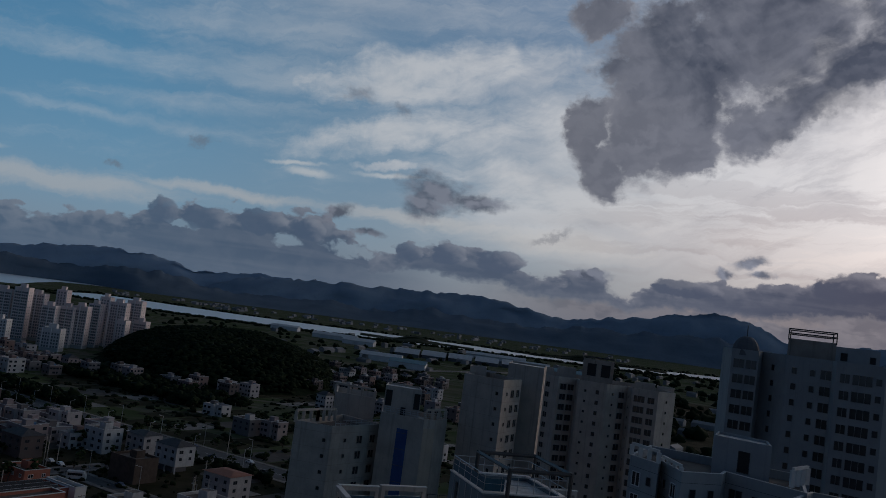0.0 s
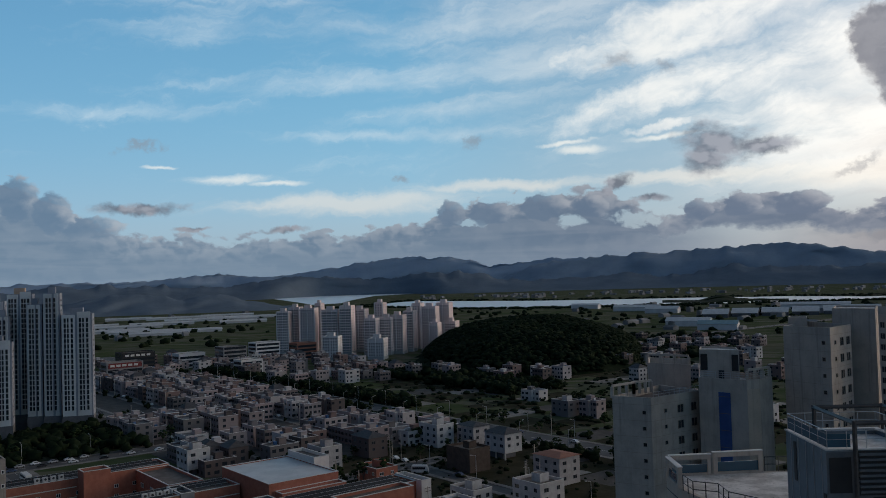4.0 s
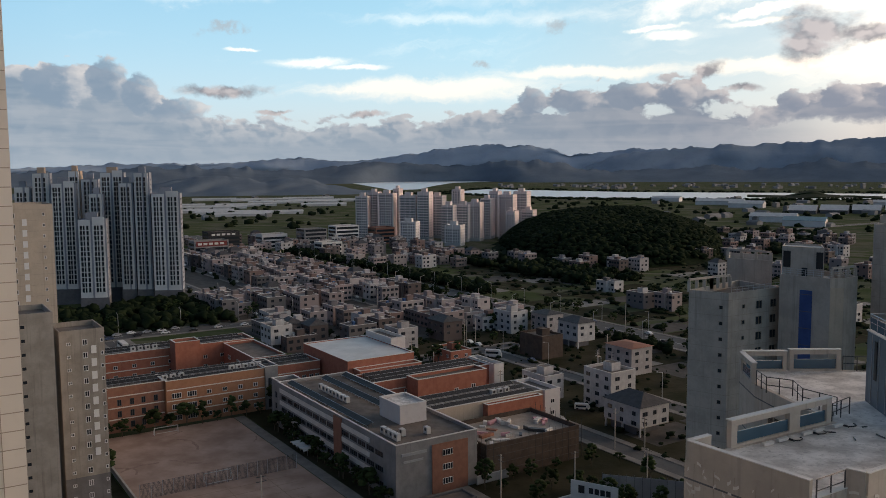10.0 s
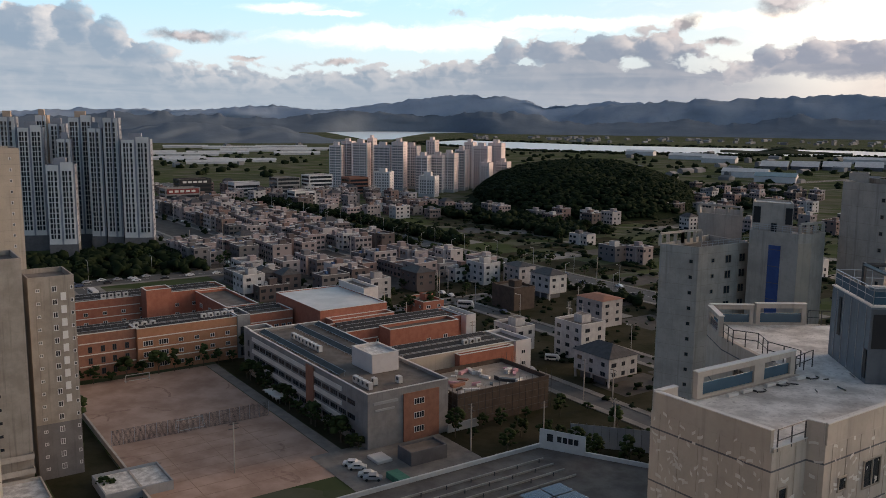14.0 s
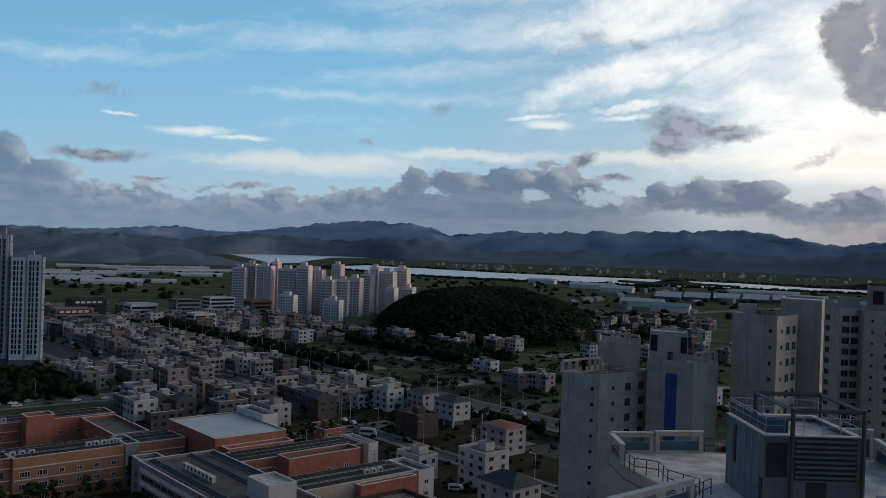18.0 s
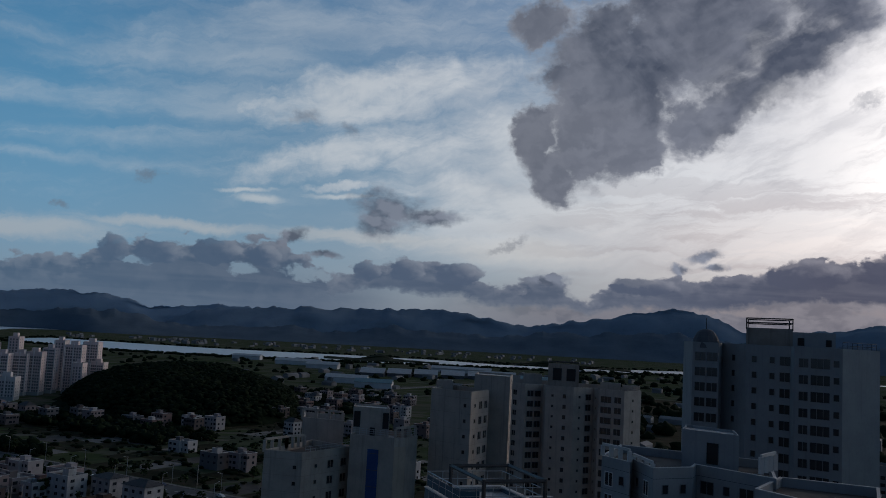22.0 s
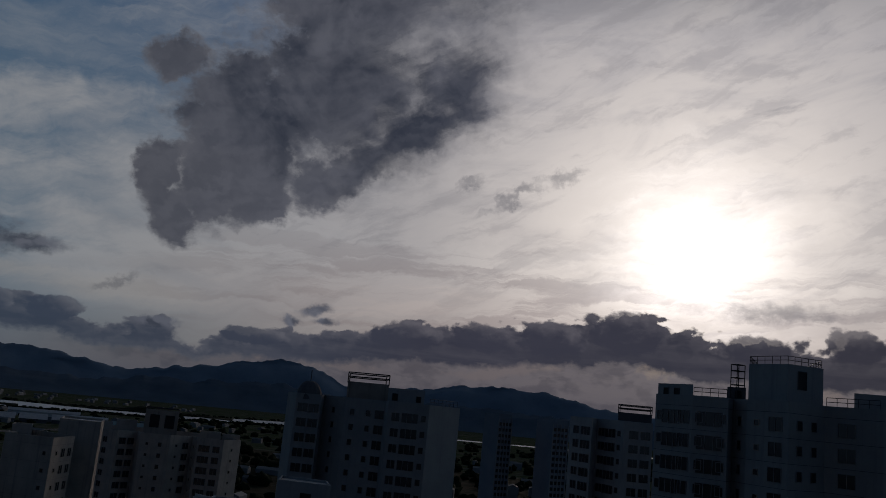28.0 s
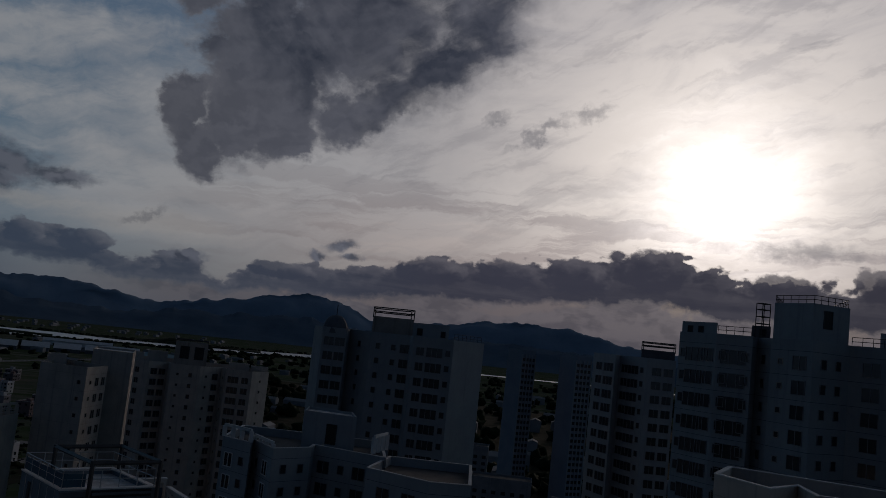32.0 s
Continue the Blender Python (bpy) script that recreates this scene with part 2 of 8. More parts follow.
# low cumulus in a long bank over the hills
def heap(a, e):
    """Heaped-up cloud relief, 0 to 1, in two sizes of puff."""
    soft_n = W.noise(W.vec(W.mul(a, 0.40), W.mul(e, 0.66), 11.0), 1.0, 4, 0.5, 0.2)
    puffs = W.m("ABSOLUTE", W.sub(W.mul(W.noise(W.vec(W.mul(a, 0.55), W.mul(e, 0.80), 3.7), 1.0, 2, 0.5), 2.0), 1.0))
    return W.add(W.mul(soft_n, 0.75), W.mul(W.smooth(puffs, -0.05, 0.5), 0.25))


ja, je = W.add(az, W.mul(wc, 0.7)), W.add(el, W.mul(wa, 0.5), W.mul(wc, 0.3))
puff = heap(ja, je)
puff_sun = heap(W.sub(ja, 0.7), W.add(je, 0.5))
small = W.noise(W.vec(W.mul(az, 1.3), W.mul(el, 1.9), 4.0), 1.0, 6, 0.58, 0.3)
relief = W.smooth(W.sub(puff, puff_sun), -0.13, 0.16)
TOPS = ((-58, 6.6), (-55, 6.9), (-53, 6.1), (-50, 6.5), (-46.6, 6.3), (-44.2, 7.2), (-42.6, 7.8), (-39.4, 7.3), (-35.8, 6.6), (-32, 6.1), (-27.5, 5.8), (-25.5, 5.4), (-22.5, 4.7), (-18, 4.3), (-15, 4.0), (-13.6, 2.9), (-11.3, 4.1), (-7.8, 3.5), (-4.7, 4.8), (-1, 4.7),
        (1.6, 4.5), (3.4, 3.6), (6.4, 5.6), (10.5, 5.3), (17.2, 4.9), (18.9, 4.0), (24.9, 3.3), (32, 3.0), (38.4, 3.5), (41.2, 4.9), (44.1, 6.6), (58, 5.8))
bank = W.mul(W.ramp(W.mul(W.add(az, 60.0, W.mul(wa, 1.2), W.mul(wc, 0.8)), 1 / 120), [((a + 60) / 120, (h / 10, h / 10, h / 10)) for a, h in TOPS]), 10.0)
height = W.add(bank, W.mul(W.sub(puff, 0.52), 2.6), W.mul(W.sub(small, 0.5), 0.9))
inside = W.sub(height, el)
west = W.smooth(az, 6.0, -4.0)
base_line = W.add(W.mul(bank, 0.50), W.mul(wa, 1.6), W.mul(W.sub(small, 0.5), 0.9), 0.1)
floor_gap = W.smooth(W.sub(el, base_line), -0.35, 0.35)
holes = W.bumps([(15.6, 3.5, 1.4, 0.32, 0.1), (9.3, 3.4, 1.1, 0.5), (5.0, 3.4, 2.0, 0.55, 0.1), (-12.9, 3.4, 1.0, 0.9)], W.add(az, W.mul(wa, 2.0)), W.add(el, W.mul(wc, 0.8)))
holes = W.smooth(W.add(holes, W.mul(W.sub(small, 0.5), 1.6)), 0.0, 0.5)
dens = W.mul(W.smooth(inside, -0.05, 0.30), W.m("MAXIMUM", floor_gap, W.sub(1.0, W.mul(west, 0.9))), W.sub(1.0, W.mul(holes, 0.75)))
lit = W.smooth(W.add(inside, W.mul(W.sub(small, 0.5), 0.7)), 0.75, 0.05)
body = W.ramp(W.mul(W.add(az, 70), 1 / 140), [(0.0, (0.135, 0.13, 0.155)), (0.3, (0.15, 0.16, 0.22)), (0.5, (0.19, 0.27, 0.40)), (0.72, (0.20, 0.345, 0.52)), (1.0, (0.20, 0.345, 0.53))])
rim = W.ramp(W.mul(W.add(az, 70), 1 / 140), [(0.0, (0.46, 0.43, 0.44)), (0.3, (0.46, 0.44, 0.48)), (0.5, (0.56, 0.61, 0.70)), (0.72, (0.52, 0.63, 0.76)), (0.8, (0.64, 0.74, 0.86)), (1.0, (0.70, 0.80, 0.92))])
cloud = W.mix(W.mul(lit, 0.75), body, rim)
cloud = W.mix(W.mul(relief, W.sub(1.0, W.mul(west, 0.45)), W.add(0.10, W.mul(W.smooth(inside, 2.2, 0.1), 0.6))), W.mix(0.35, cloud, W.mix(1.0, body, (0.72, 0.72, 0.77), "MULTIPLY")), rim)
layer = W.smooth(W.noise(W.vec(W.mul(az, 0.10), W.mul(el, 1.1), 61.0), 1.0, 6, 0.55, 0.5), 0.35, 0.65)
cloud = W.mix(W.mul(layer, 0.18), cloud, rim)
blaze = W.mul(W.smooth(W.add(inside, W.mul(W.sub(small, 0.5), 0.4)), 0.28, 0.02), W.smooth(ang, 9.0, 3.0))
cloud = W.mix(W.mul(blaze, 0.8), cloud, (2.4, 2.15, 1.75))
# haze veil at the foot of the bank
foot = W.mul(W.m("EXPONENT", W.mul(W.m("MAXIMUM", el, 0.0), -1 / 1.9)), 0.85)
veil = W.ramp(W.mul(W.add(az, 70), 1 / 140), [(0.0, (0.20, 0.18, 0.20)), (0.3, (0.27, 0.265, 0.31)), (0.45, (0.38, 0.44, 0.54)), (0.55, (0.34, 0.45, 0.60)), (1.0, (0.31, 0.46, 0.64))])
sky = W.mix(foot, sky, veil)
# flat grey sheets under the western bank, with warm gaps
under = W.mul(W.smooth(az, 0.0, -12.0), W.smooth(W.sub(el, base_line), 0.7, -0.3))
low_puff = W.smooth(W.add(puff, W.mul(W.sub(bars0, 0.5), 0.8)), 0.36, 0.62)
warm = W.bumps([(-44.3, 4.2, 2.4, 1.0, -0.3), (-33.5, 2.9, 4.5, 0.55, -0.18), (-21, 2.3, 5.0, 0.35), (-53, 3.4, 3.0, 0.8)], haz, hel)
warm = W.smooth(W.add(warm, W.mul(W.sub(bars0, 0.5), 1.4), W.mul(W.sub(small, 0.5), 0.9)), 0.0, 0.6)
sky = W.mix(W.mul(under, 0.9), sky, W.mix(low_puff, (0.46, 0.42, 0.44), (0.27, 0.255, 0.29)))
sky = W.mix(W.mul(warm, under, 0.85), sky, W.mix(W.smooth(ang, 14.0, 6.0), (0.62, 0.53, 0.50), (1.15, 0.93, 0.70)))
sky = W.mix(dens, sky, cloud)
# single rounded heads that stand out of the bank, lit from the sun's side
knob = W.add(W.mul(W.sub(puff, 0.5), 0.9), W.mul(W.sub(small, 0.5), 0.55))
head_at, head_edge, head_knob = W.vec(ja, je), W.add(1.0, W.mul(knob, 0.8)), W.mul(knob, 0.9)
gap_west, gap_east = W.mul(W.smooth(W.sub(el, base_line), -0.2, 0.3), 0.85), W.mul(W.smooth(el, 2.4, 3.6), 0.85)
shade = W.mix(1.0, body, (0.92, 0.92, 0.95), "MULTIPLY")
for a, e, ra, re in ((40.0, 3.5, 2.2, 1.0), (46.8, 4.9, 2.2, 1.5), (44.1, 5.3, 1.5, 1.5), (42.2, 4.5, 1.4, 1.5), (14.5, 4.0, 1.8, 0.9), (17.2, 4.1, 1.2, 1.0), (11.0, 4.4, 1.8, 1.0), (8.0, 4.3, 1.4, 0.8), (1.2, 3.8, 1.1, 0.8), (-1.5, 4.0, 1.4, 0.8), (-5.0, 3.9, 2.0, 0.9),
                      (-17.0, 3.6, 2.4, 0.7), (-27.0, 4.6, 2.8, 1.1), (-32.0, 4.9, 2.4, 1.2), (-36.5, 5.3, 2.6, 1.4), (-41.5, 6.1, 2.8, 1.7), (-49.5, 5.6, 2.4, 1.1), (-55.0, 6.0, 2.0, 1.2)):
    q = W.v("MULTIPLY_ADD", head_at, (1 / ra, 1 / re, 0), (-a / ra, -e / re, 0))
    la, le = (SUN_AZ - a) / 25.0, (SUN_EL - e) / 8.0 + 0.35
    ln = 2 * math.hypot(la, le)
    facing = W.add(W.v("DOT_PRODUCT", q, (la / ln, le / ln, 0)), head_knob)
    ball = W.sub(head_edge, W.v("LENGTH", q))
    sky = W.mix(W.mul(W.smooth(ball, 0.02, 0.22), gap_west if a < 0 else gap_east), sky, W.mix(W.smooth(facing, -0.10, 0.62), shade, rim))
sky = W.mix(W.mul(blaze, dens, 0.6), sky, (2.4, 2.15, 1.75))
sky = W.mix(W.mul(foot, 0.70), sky, veil)

# the great dark cloud and its outliers
tear = W.noise(W.vec(W.mul(az, 0.30), W.mul(el, 0.42), 21.0), 1.0, 9, 0.6, 0.35)
ga, ge = W.add(az, W.mul(wa, 2.6), W.mul(wc, 1.0)), W.add(el, W.mul(wb, 2.6), W.mul(wc, 1.0))
shape = W.bumps([(-10.8, 10.7, 2.0, 2.3, 0.5), (-13.0, 13.2, 3.2, 3.6), (-9.6, 13.2, 1.8, 2.6), (-9.8, 20.4, 2.6, 1.8), (-15.6, 12.6, 3.4, 2.6), (-19.7, 13.8, 2.6, 2.6), (-22.6, 15.6, 3.4, 2.6, -0.4), (-26, 18.2, 4.2, 3.0, -0.5), (-28.6, 21.5, 3.6, 4.0), (-14.8, 16.5, 5.4, 7.0), (-21, 20.5, 7.5, 6.0), (-22, 27, 11, 6)], ga, ge)
ruff = heap(W.mul(ga, 0.75), W.mul(ge, 0.75))
ruff_sun = heap(W.mul(W.sub(ga, 0.7), 0.75), W.mul(W.add(ge, -0.25), 0.75))
torn = W.add(shape, W.mul(W.sub(tear, 0.5), 0.75), W.mul(W.sub(ruff, 0.55), 0.7))
frayed = W.mul(W.smooth(az, -17.0, -27.0), W.smooth(el, 10.0, 16.0))
dark = W.add(W.mul(W.smooth(W.add(torn, W.mul(W.sub(small, 0.5), 0.3)), -0.10, 0.32), W.sub(1.0, frayed)), W.mul(W.smooth(W.add(torn, W.mul(W.sub(steep, 0.5), 1.0), W.mul(W.sub(fiber, 0.5), 0.5)), -0.55, 0.75), frayed))
bits = W.bumps([(-0.3, 7.9, 3.0, 1.4, 0.12), (0.3, 7.0, 1.9, 1.2), (-2.4, 7.6, 2.8, 0.7), (-21.0, 5.75, 1.3, 0.5, -0.2), (-19.4, 4.9, 0.8, 0.35), (-21.6, 5.0, 0.9, 0.3), (-10.8, 3.9, 1.6, 0.4),
                (6.3, 5.7, 1.2, 0.7, -0.4), (4.0, 4.6, 1.4, 0.3), (37.6, 4.75, 3.2, 0.5, -0.02), (34.0, 3.5, 1.4, 0.18), (28.0, 3.35, 1.8, 0.22, -0.06)], W.add(az, W.mul(wa, 1.2), W.mul(wc, 1.1)), W.add(el, W.mul(wb, 0.7), W.mul(wc, 0.6)))
bits = W.mul(W.smooth(W.add(bits, W.mul(W.sub(tear, 0.5), 0.9), W.mul(W.sub(puff, 0.5), 0.8), W.mul(W.sub(small, 0.5), 0.7)), -0.18, 0.65), 0.9)
soft = W.smooth(W.add(W.noise(W.vec(W.mul(az, 0.17), W.mul(el, 0.21), 33.0), 1.0, 5, 0.5, 0.5), W.mul(W.smooth(el, 18.0, 10.0), 0.10), W.mul(W.bump(-25, 19, 7.0, 5.0, az, el), -0.10)), 0.38, 0.64)
fold = W.smooth(W.add(W.sub(ruff, ruff_sun), W.mul(W.sub(tear, 0.5), 0.25)), -0.20, 0.24)
grey = W.mix(W.add(W.mul(soft, 0.60), W.mul(fold, 0.26)), (0.085, 0.11, 0.17), (0.42, 0.44, 0.51))
edge = W.smooth(torn, 0.42, 0.05)
grey = W.mix(W.mul(edge, W.add(0.15, W.mul(fold, 0.45))), grey, (0.72, 0.72, 0.75))
sky = W.mix(W.mul(dark, 0.96), sky, grey)
sky = W.mix(bits, sky, W.mix(W.smooth(W.sub(puff, puff_sun), -0.12, 0.14), (0.20, 0.235, 0.315), (0.46, 0.50, 0.60)))
faint = W.bumps([(15.4, 9.0, 0.9, 0.45), (36.8, 8.8, 1.1, 0.35, -0.3), (21, 6.4, 0.7, 0.3), (-8.2, 6.1, 1.5, 0.4, -0.3), (-33.5, 14.4, 2.6, 0.5, -0.5), (-36.6, 16.0, 1.6, 0.6, -0.3), (-30, 15.0, 1.5, 0.4, -0.2), (-51, 7.9, 4.0, 0.7), (5.8, 13.6, 1.5, 0.8), (2.8, 12.9, 1.2, 0.6)], waz, wel)
sky = W.mix(W.mul(W.smooth(W.add(faint, W.mul(W.sub(tear, 0.5), 2.0), W.mul(W.sub(small, 0.5), 0.9)), -0.15, 1.0), 0.5), sky, (0.38, 0.40, 0.46))

# unseen dark cloud high overhead, added to dim the light on the town
dimming_lid = W.mul(W.smooth(el, 27.0, 42.0), W.smooth(W.noise(W.vec(az, el, 50.0), 0.05, 4), 0.2, 0.45))
sky = W.mix(W.mul(dimming_lid, 0.9), sky, W.mix(soft, (0.032, 0.04, 0.056), (0.072, 0.084, 0.112)))
# the light grows towards the sun over the whole western sky
grow = W.ramp(W.mul(W.add(az, 60), 1 / 120), [(0.0, (0.80, 0.79, 0.81)), (0.12, (0.82, 0.81, 0.83)), (0.22, (0.80, 0.79, 0.81)), (0.33, (0.68, 0.68, 0.695)), (0.42, (0.60, 0.60, 0.60)), (0.5, (0.55, 0.55, 0.55)), (0.6, (0.5, 0.5, 0.5))])
grow = W.mix(W.m("MAXIMUM", W.smooth(ang, 40.0, 62.0), W.smooth(el, 24.0, 32.0)), grow, (0.5, 0.5, 0.5))
sky = W.mix(1.0, sky, grow, "MULTIPLY")
sky = W.mix(1.0, sky, (2.0, 2.0, 2.0), "MULTIPLY")

back = WT.nodes.new("ShaderNodeBackground")
WT.links.new(W.mix(1.0, sky, (10.0, 10.0, 10.0), "MULTIPLY"), back.inputs[0])
back.inputs[1].default_value = 0.1
out = WT.nodes.new("ShaderNodeOutputWorld")
WT.links.new(back.outputs[0], out.inputs[0])

sun = new("sun", bpy.data.lights.new("sun", "SUN"))
sun.data.energy, sun.data.angle, sun.data.color = 0.8, radians(10), (1.0, 0.78, 0.60)
sun.matrix_world = look((0, 0, 300), Vector((0, 0, 300)) - Vector(sunv))

# ---- materials ----
def material(name, a, b, size=2.0, rough=0.85, bump=0.3, vary=0.0, metal=0.0, streak=0.0, grime=0.25, spec=0.3):
    """Paint, plaster, stone or soil: two colours in patches of that size, grain, grime, and rain streaks down the wall."""
    m = bpy.data.materials.new(name)
    m.use_nodes = True
    t = Tree(m.node_tree)
    bsdf = m.node_tree.nodes["Principled BSDF"]
    at = m.node_tree.nodes.new("ShaderNodeTexCoord").outputs["Object"]
    broad = t.noise(at, 1 / size, 5, 0.6)
    grain = t.noise(at, 7 / size, 4, 0.65)
    col = t.mix(t.smooth(broad, 0.32, 0.68), a, b)
    col = t.mix(t.mul(t.smooth(grain, 0.5, 0.8), grime), col, [0.55 * x for x in a])
    if streak:
        mp = m.node_tree.nodes.new("ShaderNodeMapping")
        mp.inputs["Scale"].default_value = (1.6, 1.6, 0.06)
        m.node_tree.links.new(at, mp.inputs["Vector"])
        rain = t.noise(mp.outputs[0], 1.0, 4, 0.6)
        col = t.mix(t.mul(t.smooth(rain, 0.52, 0.75), streak), col, [0.5 * x for x in a])
    if vary:
        info = m.node_tree.nodes.new("ShaderNodeObjectInfo").outputs["Random"]
        hsv = m.node_tree.nodes.new("ShaderNodeHueSaturation")
        t.put(hsv.inputs["Color"], col)
        t.put(hsv.inputs["Value"], t.add(1 - vary, t.mul(info, 2 * vary)))
        t.put(hsv.inputs["Hue"], t.add(0.5 - 0.03 * vary, t.mul(info, 0.06 * vary)))
        col = hsv.outputs[0]
    t.put(bsdf.inputs["Base Color"], col)
    t.put(bsdf.inputs["Roughness"], t.add(rough - 0.08, t.mul(grain, 0.16)))
    bsdf.inputs["Metallic"].default_value = metal
    bsdf.inputs["Specular IOR Level"].default_value = spec
    if bump:
        bn = m.node_tree.nodes.new("ShaderNodeBump")
        bn.inputs["Strength"].default_value, bn.inputs["Distance"].default_value = bump, 0.02 * size
        t.put(bn.inputs["Height"], grain)
        t.put(bsdf.inputs["Normal"], bn.outputs[0])
    return m


def palette(name, colours, rough=0.85):
    """A painted wall whose colour is picked thing by thing from a few."""
    m = material(name, (0.5, 0.5, 0.5), (0.5, 0.5, 0.5), 2.5, rough, 0.2)
    t = Tree(m.node_tree)
    info = m.node_tree.nodes.new("ShaderNodeObjectInfo").outputs["Random"]
    n = m.node_tree.nodes.new("ShaderNodeValToRGB")
    n.color_ramp.interpolation = "CONSTANT"
    e = n.color_ramp.elements
    while len(e) < len(colours):
        e.new(0.5)
    for i, (k, c) in enumerate(zip(e, colours)):
        k.position, k.color = i / len(colours), (*c, 1)
    t.put(n.inputs[0], info)
    at = m.node_tree.nodes.new("ShaderNodeTexCoord").outputs["Object"]
    dirt = t.smooth(t.noise(at, 0.4, 6, 0.65), 0.45, 0.8)
    t.put(m.node_tree.nodes["Principled BSDF"].inputs["Base Color"], t.mix(t.mul(dirt, 0.35), n.outputs[0], (0.16, 0.15, 0.14)))
    return m


def gloss(name, colour, rough=0.08, metal=0.0, spec=0.6):
    m = bpy.data.materials.new(name)
    m.use_nodes = True
    t = Tree(m.node_tree)
    b = m.node_tree.nodes["Principled BSDF"]
    at = m.node_tree.nodes.new("ShaderNodeTexCoord").outputs["Object"]
    n = t.noise(at, 0.7, 4, 0.6)
    t.put(b.inputs["Base Color"], t.mix(t.mul(n, 0.5), colour, [0.5 * c for c in colour]))
    t.put(b.inputs["Roughness"], t.add(rough, t.mul(n, 0.1)))
    b.inputs["Metallic"].default_value, b.inputs["Specular IOR Level"].default_value = metal, spec
    return m


CONCRETE = material("bare_concrete", (0.40, 0.345, 0.30), (0.51, 0.445, 0.385), 3.0, 0.9, 0.25, streak=0.5)
CONCRETE_DARK = material("weathered_concrete", (0.31, 0.26, 0.22), (0.40, 0.34, 0.29), 3.0, 0.9, 0.3, streak=0.6)
CONCRETE_MID = material("stained_old_concrete", (0.28, 0.245, 0.215), (0.37, 0.325, 0.285), 3.0, 0.9, 0.3, streak=0.5)
CREAM = material("cream_panel_paint", (0.62, 0.57, 0.52), (0.66, 0.61, 0.55), 4.0, 0.7, 0.1, grime=0.1)
BEIGE = material("beige_wall_paint", (0.44, 0.365, 0.295), (0.50, 0.41, 0.33), 3.0, 0.85, 0.2, streak=0.3)
WHITE = material("white_wall_paint", (0.58, 0.56, 0.54), (0.66, 0.64, 0.61), 3.0, 0.8, 0.15, streak=0.15)
PINK = material("pale_pink_wall_paint", (0.70, 0.58, 0.56), (0.78, 0.66, 0.63), 8.0, 0.85, 0.1, vary=0.12)
PALE_PANEL = material("pale_grey_wall_paint", (0.58, 0.55, 0.55), (0.66, 0.63, 0.62), 8.0, 0.85, 0.1, vary=0.1)
# blue-grey paint, darkened to hold the shade of the towers' side walls
STEEL_BLUE = material("blue_grey_wall_paint", (0.22, 0.24, 0.285), (0.26, 0.28, 0.325), 8.0, 0.8, 0.1, vary=0.1)
STEEL_PALE = material("pale_blue_grey_wall_paint", (0.56, 0.56, 0.565), (0.64, 0.635, 0.63), 8.0, 0.8, 0.1, vary=0.1)
TAN = material("tan_wall_paint", (0.40, 0.30, 0.235), (0.46, 0.345, 0.27), 4.0, 0.85, 0.1)
GREY_PAINT = material("grey_wall_paint", (0.30, 0.31, 0.32), (0.35, 0.36, 0.365), 4.0, 0.85, 0.15, vary=0.1, streak=0.3)
CHARCOAL = material("charcoal_wall_paint", (0.10, 0.10, 0.11), (0.13, 0.13, 0.14), 3.0, 0.8, 0.15)
BLUE = material("blue_wall_paint", (0.032, 0.075, 0.22), (0.045, 0.10, 0.27), 3.0, 0.7, 0.1)
BRICK = material("orange_brick", (0.33, 0.115, 0.078), (0.40, 0.15, 0.10), 1.5, 0.9, 0.3, streak=0.2)
BRICK_DARK = material("red_brown_brick", (0.27, 0.12, 0.085), (0.31, 0.145, 0.10), 1.5, 0.9, 0.3)
STONE_GREY = material("grey_cladding", (0.21, 0.205, 0.21), (0.27, 0.265, 0.265), 3.0, 0.8, 0.15, streak=0.3)
DECK = material("roof_screed", (0.42, 0.39, 0.365), (0.78, 0.745, 0.71), 1.7, 0.85, 0.35, grime=0.75)
ROOF = material("grey_roof_felt", (0.115, 0.092, 0.08), (0.185, 0.155, 0.135), 4.0, 0.9, 0.3, vary=0.2)
HOUSE_ROOF = material("house_roof_screed", (0.17, 0.16, 0.155), (0.28, 0.265, 0.255), 3.0, 0.9, 0.3, vary=0.35, grime=0.5)
METAL_ROOF = material("pale_metal_roof", (0.46, 0.455, 0.45), (0.56, 0.55, 0.54), 6.0, 0.5, 0.05)
GREEN_ROOF = material("blue_green_shed_roof", (0.16, 0.26, 0.29), (0.20, 0.31, 0.33), 6.0, 0.5, 0.05)
TILE_DARK = material("dark_roof_tile", (0.045, 0.045, 0.05), (0.07, 0.07, 0.075), 1.5, 0.7, 0.3)
TILE_RED = material("red_roof_tile", (0.30, 0.07, 0.05), (0.36, 0.10, 0.07), 1.5, 0.8, 0.3)
NET = material("brown_scaffold_net", (0.07, 0.05, 0.042), (0.105, 0.078, 0.062), 2.5, 0.95, 0.5, streak=0.3)
ASPHALT = material("asphalt", (0.075, 0.075, 0.078), (0.11, 0.11, 0.11), 8.0, 0.9, 0.2)
PAVE = material("pavement_slabs", (0.17, 0.155, 0.145), (0.25, 0.23, 0.21), 4.0, 0.9, 0.3)
SAND = material("playground_soil", (0.33, 0.21, 0.165), (0.48, 0.33, 0.265), 9.0, 0.95, 0.4, grime=0.15)
TURF = material("rough_grass", (0.028, 0.029, 0.016), (0.058, 0.051, 0.034), 18.0, 0.95, 0.5, grime=0.4, spec=0.02)
METAL = material("dark_steel", (0.07, 0.07, 0.075), (0.10, 0.10, 0.10), 1.0, 0.5, 0.05, metal=0.7)
STEEL = material("galvanised_steel", (0.42, 0.43, 0.45), (0.5, 0.51, 0.52), 1.0, 0.45, 0.05, metal=0.6)
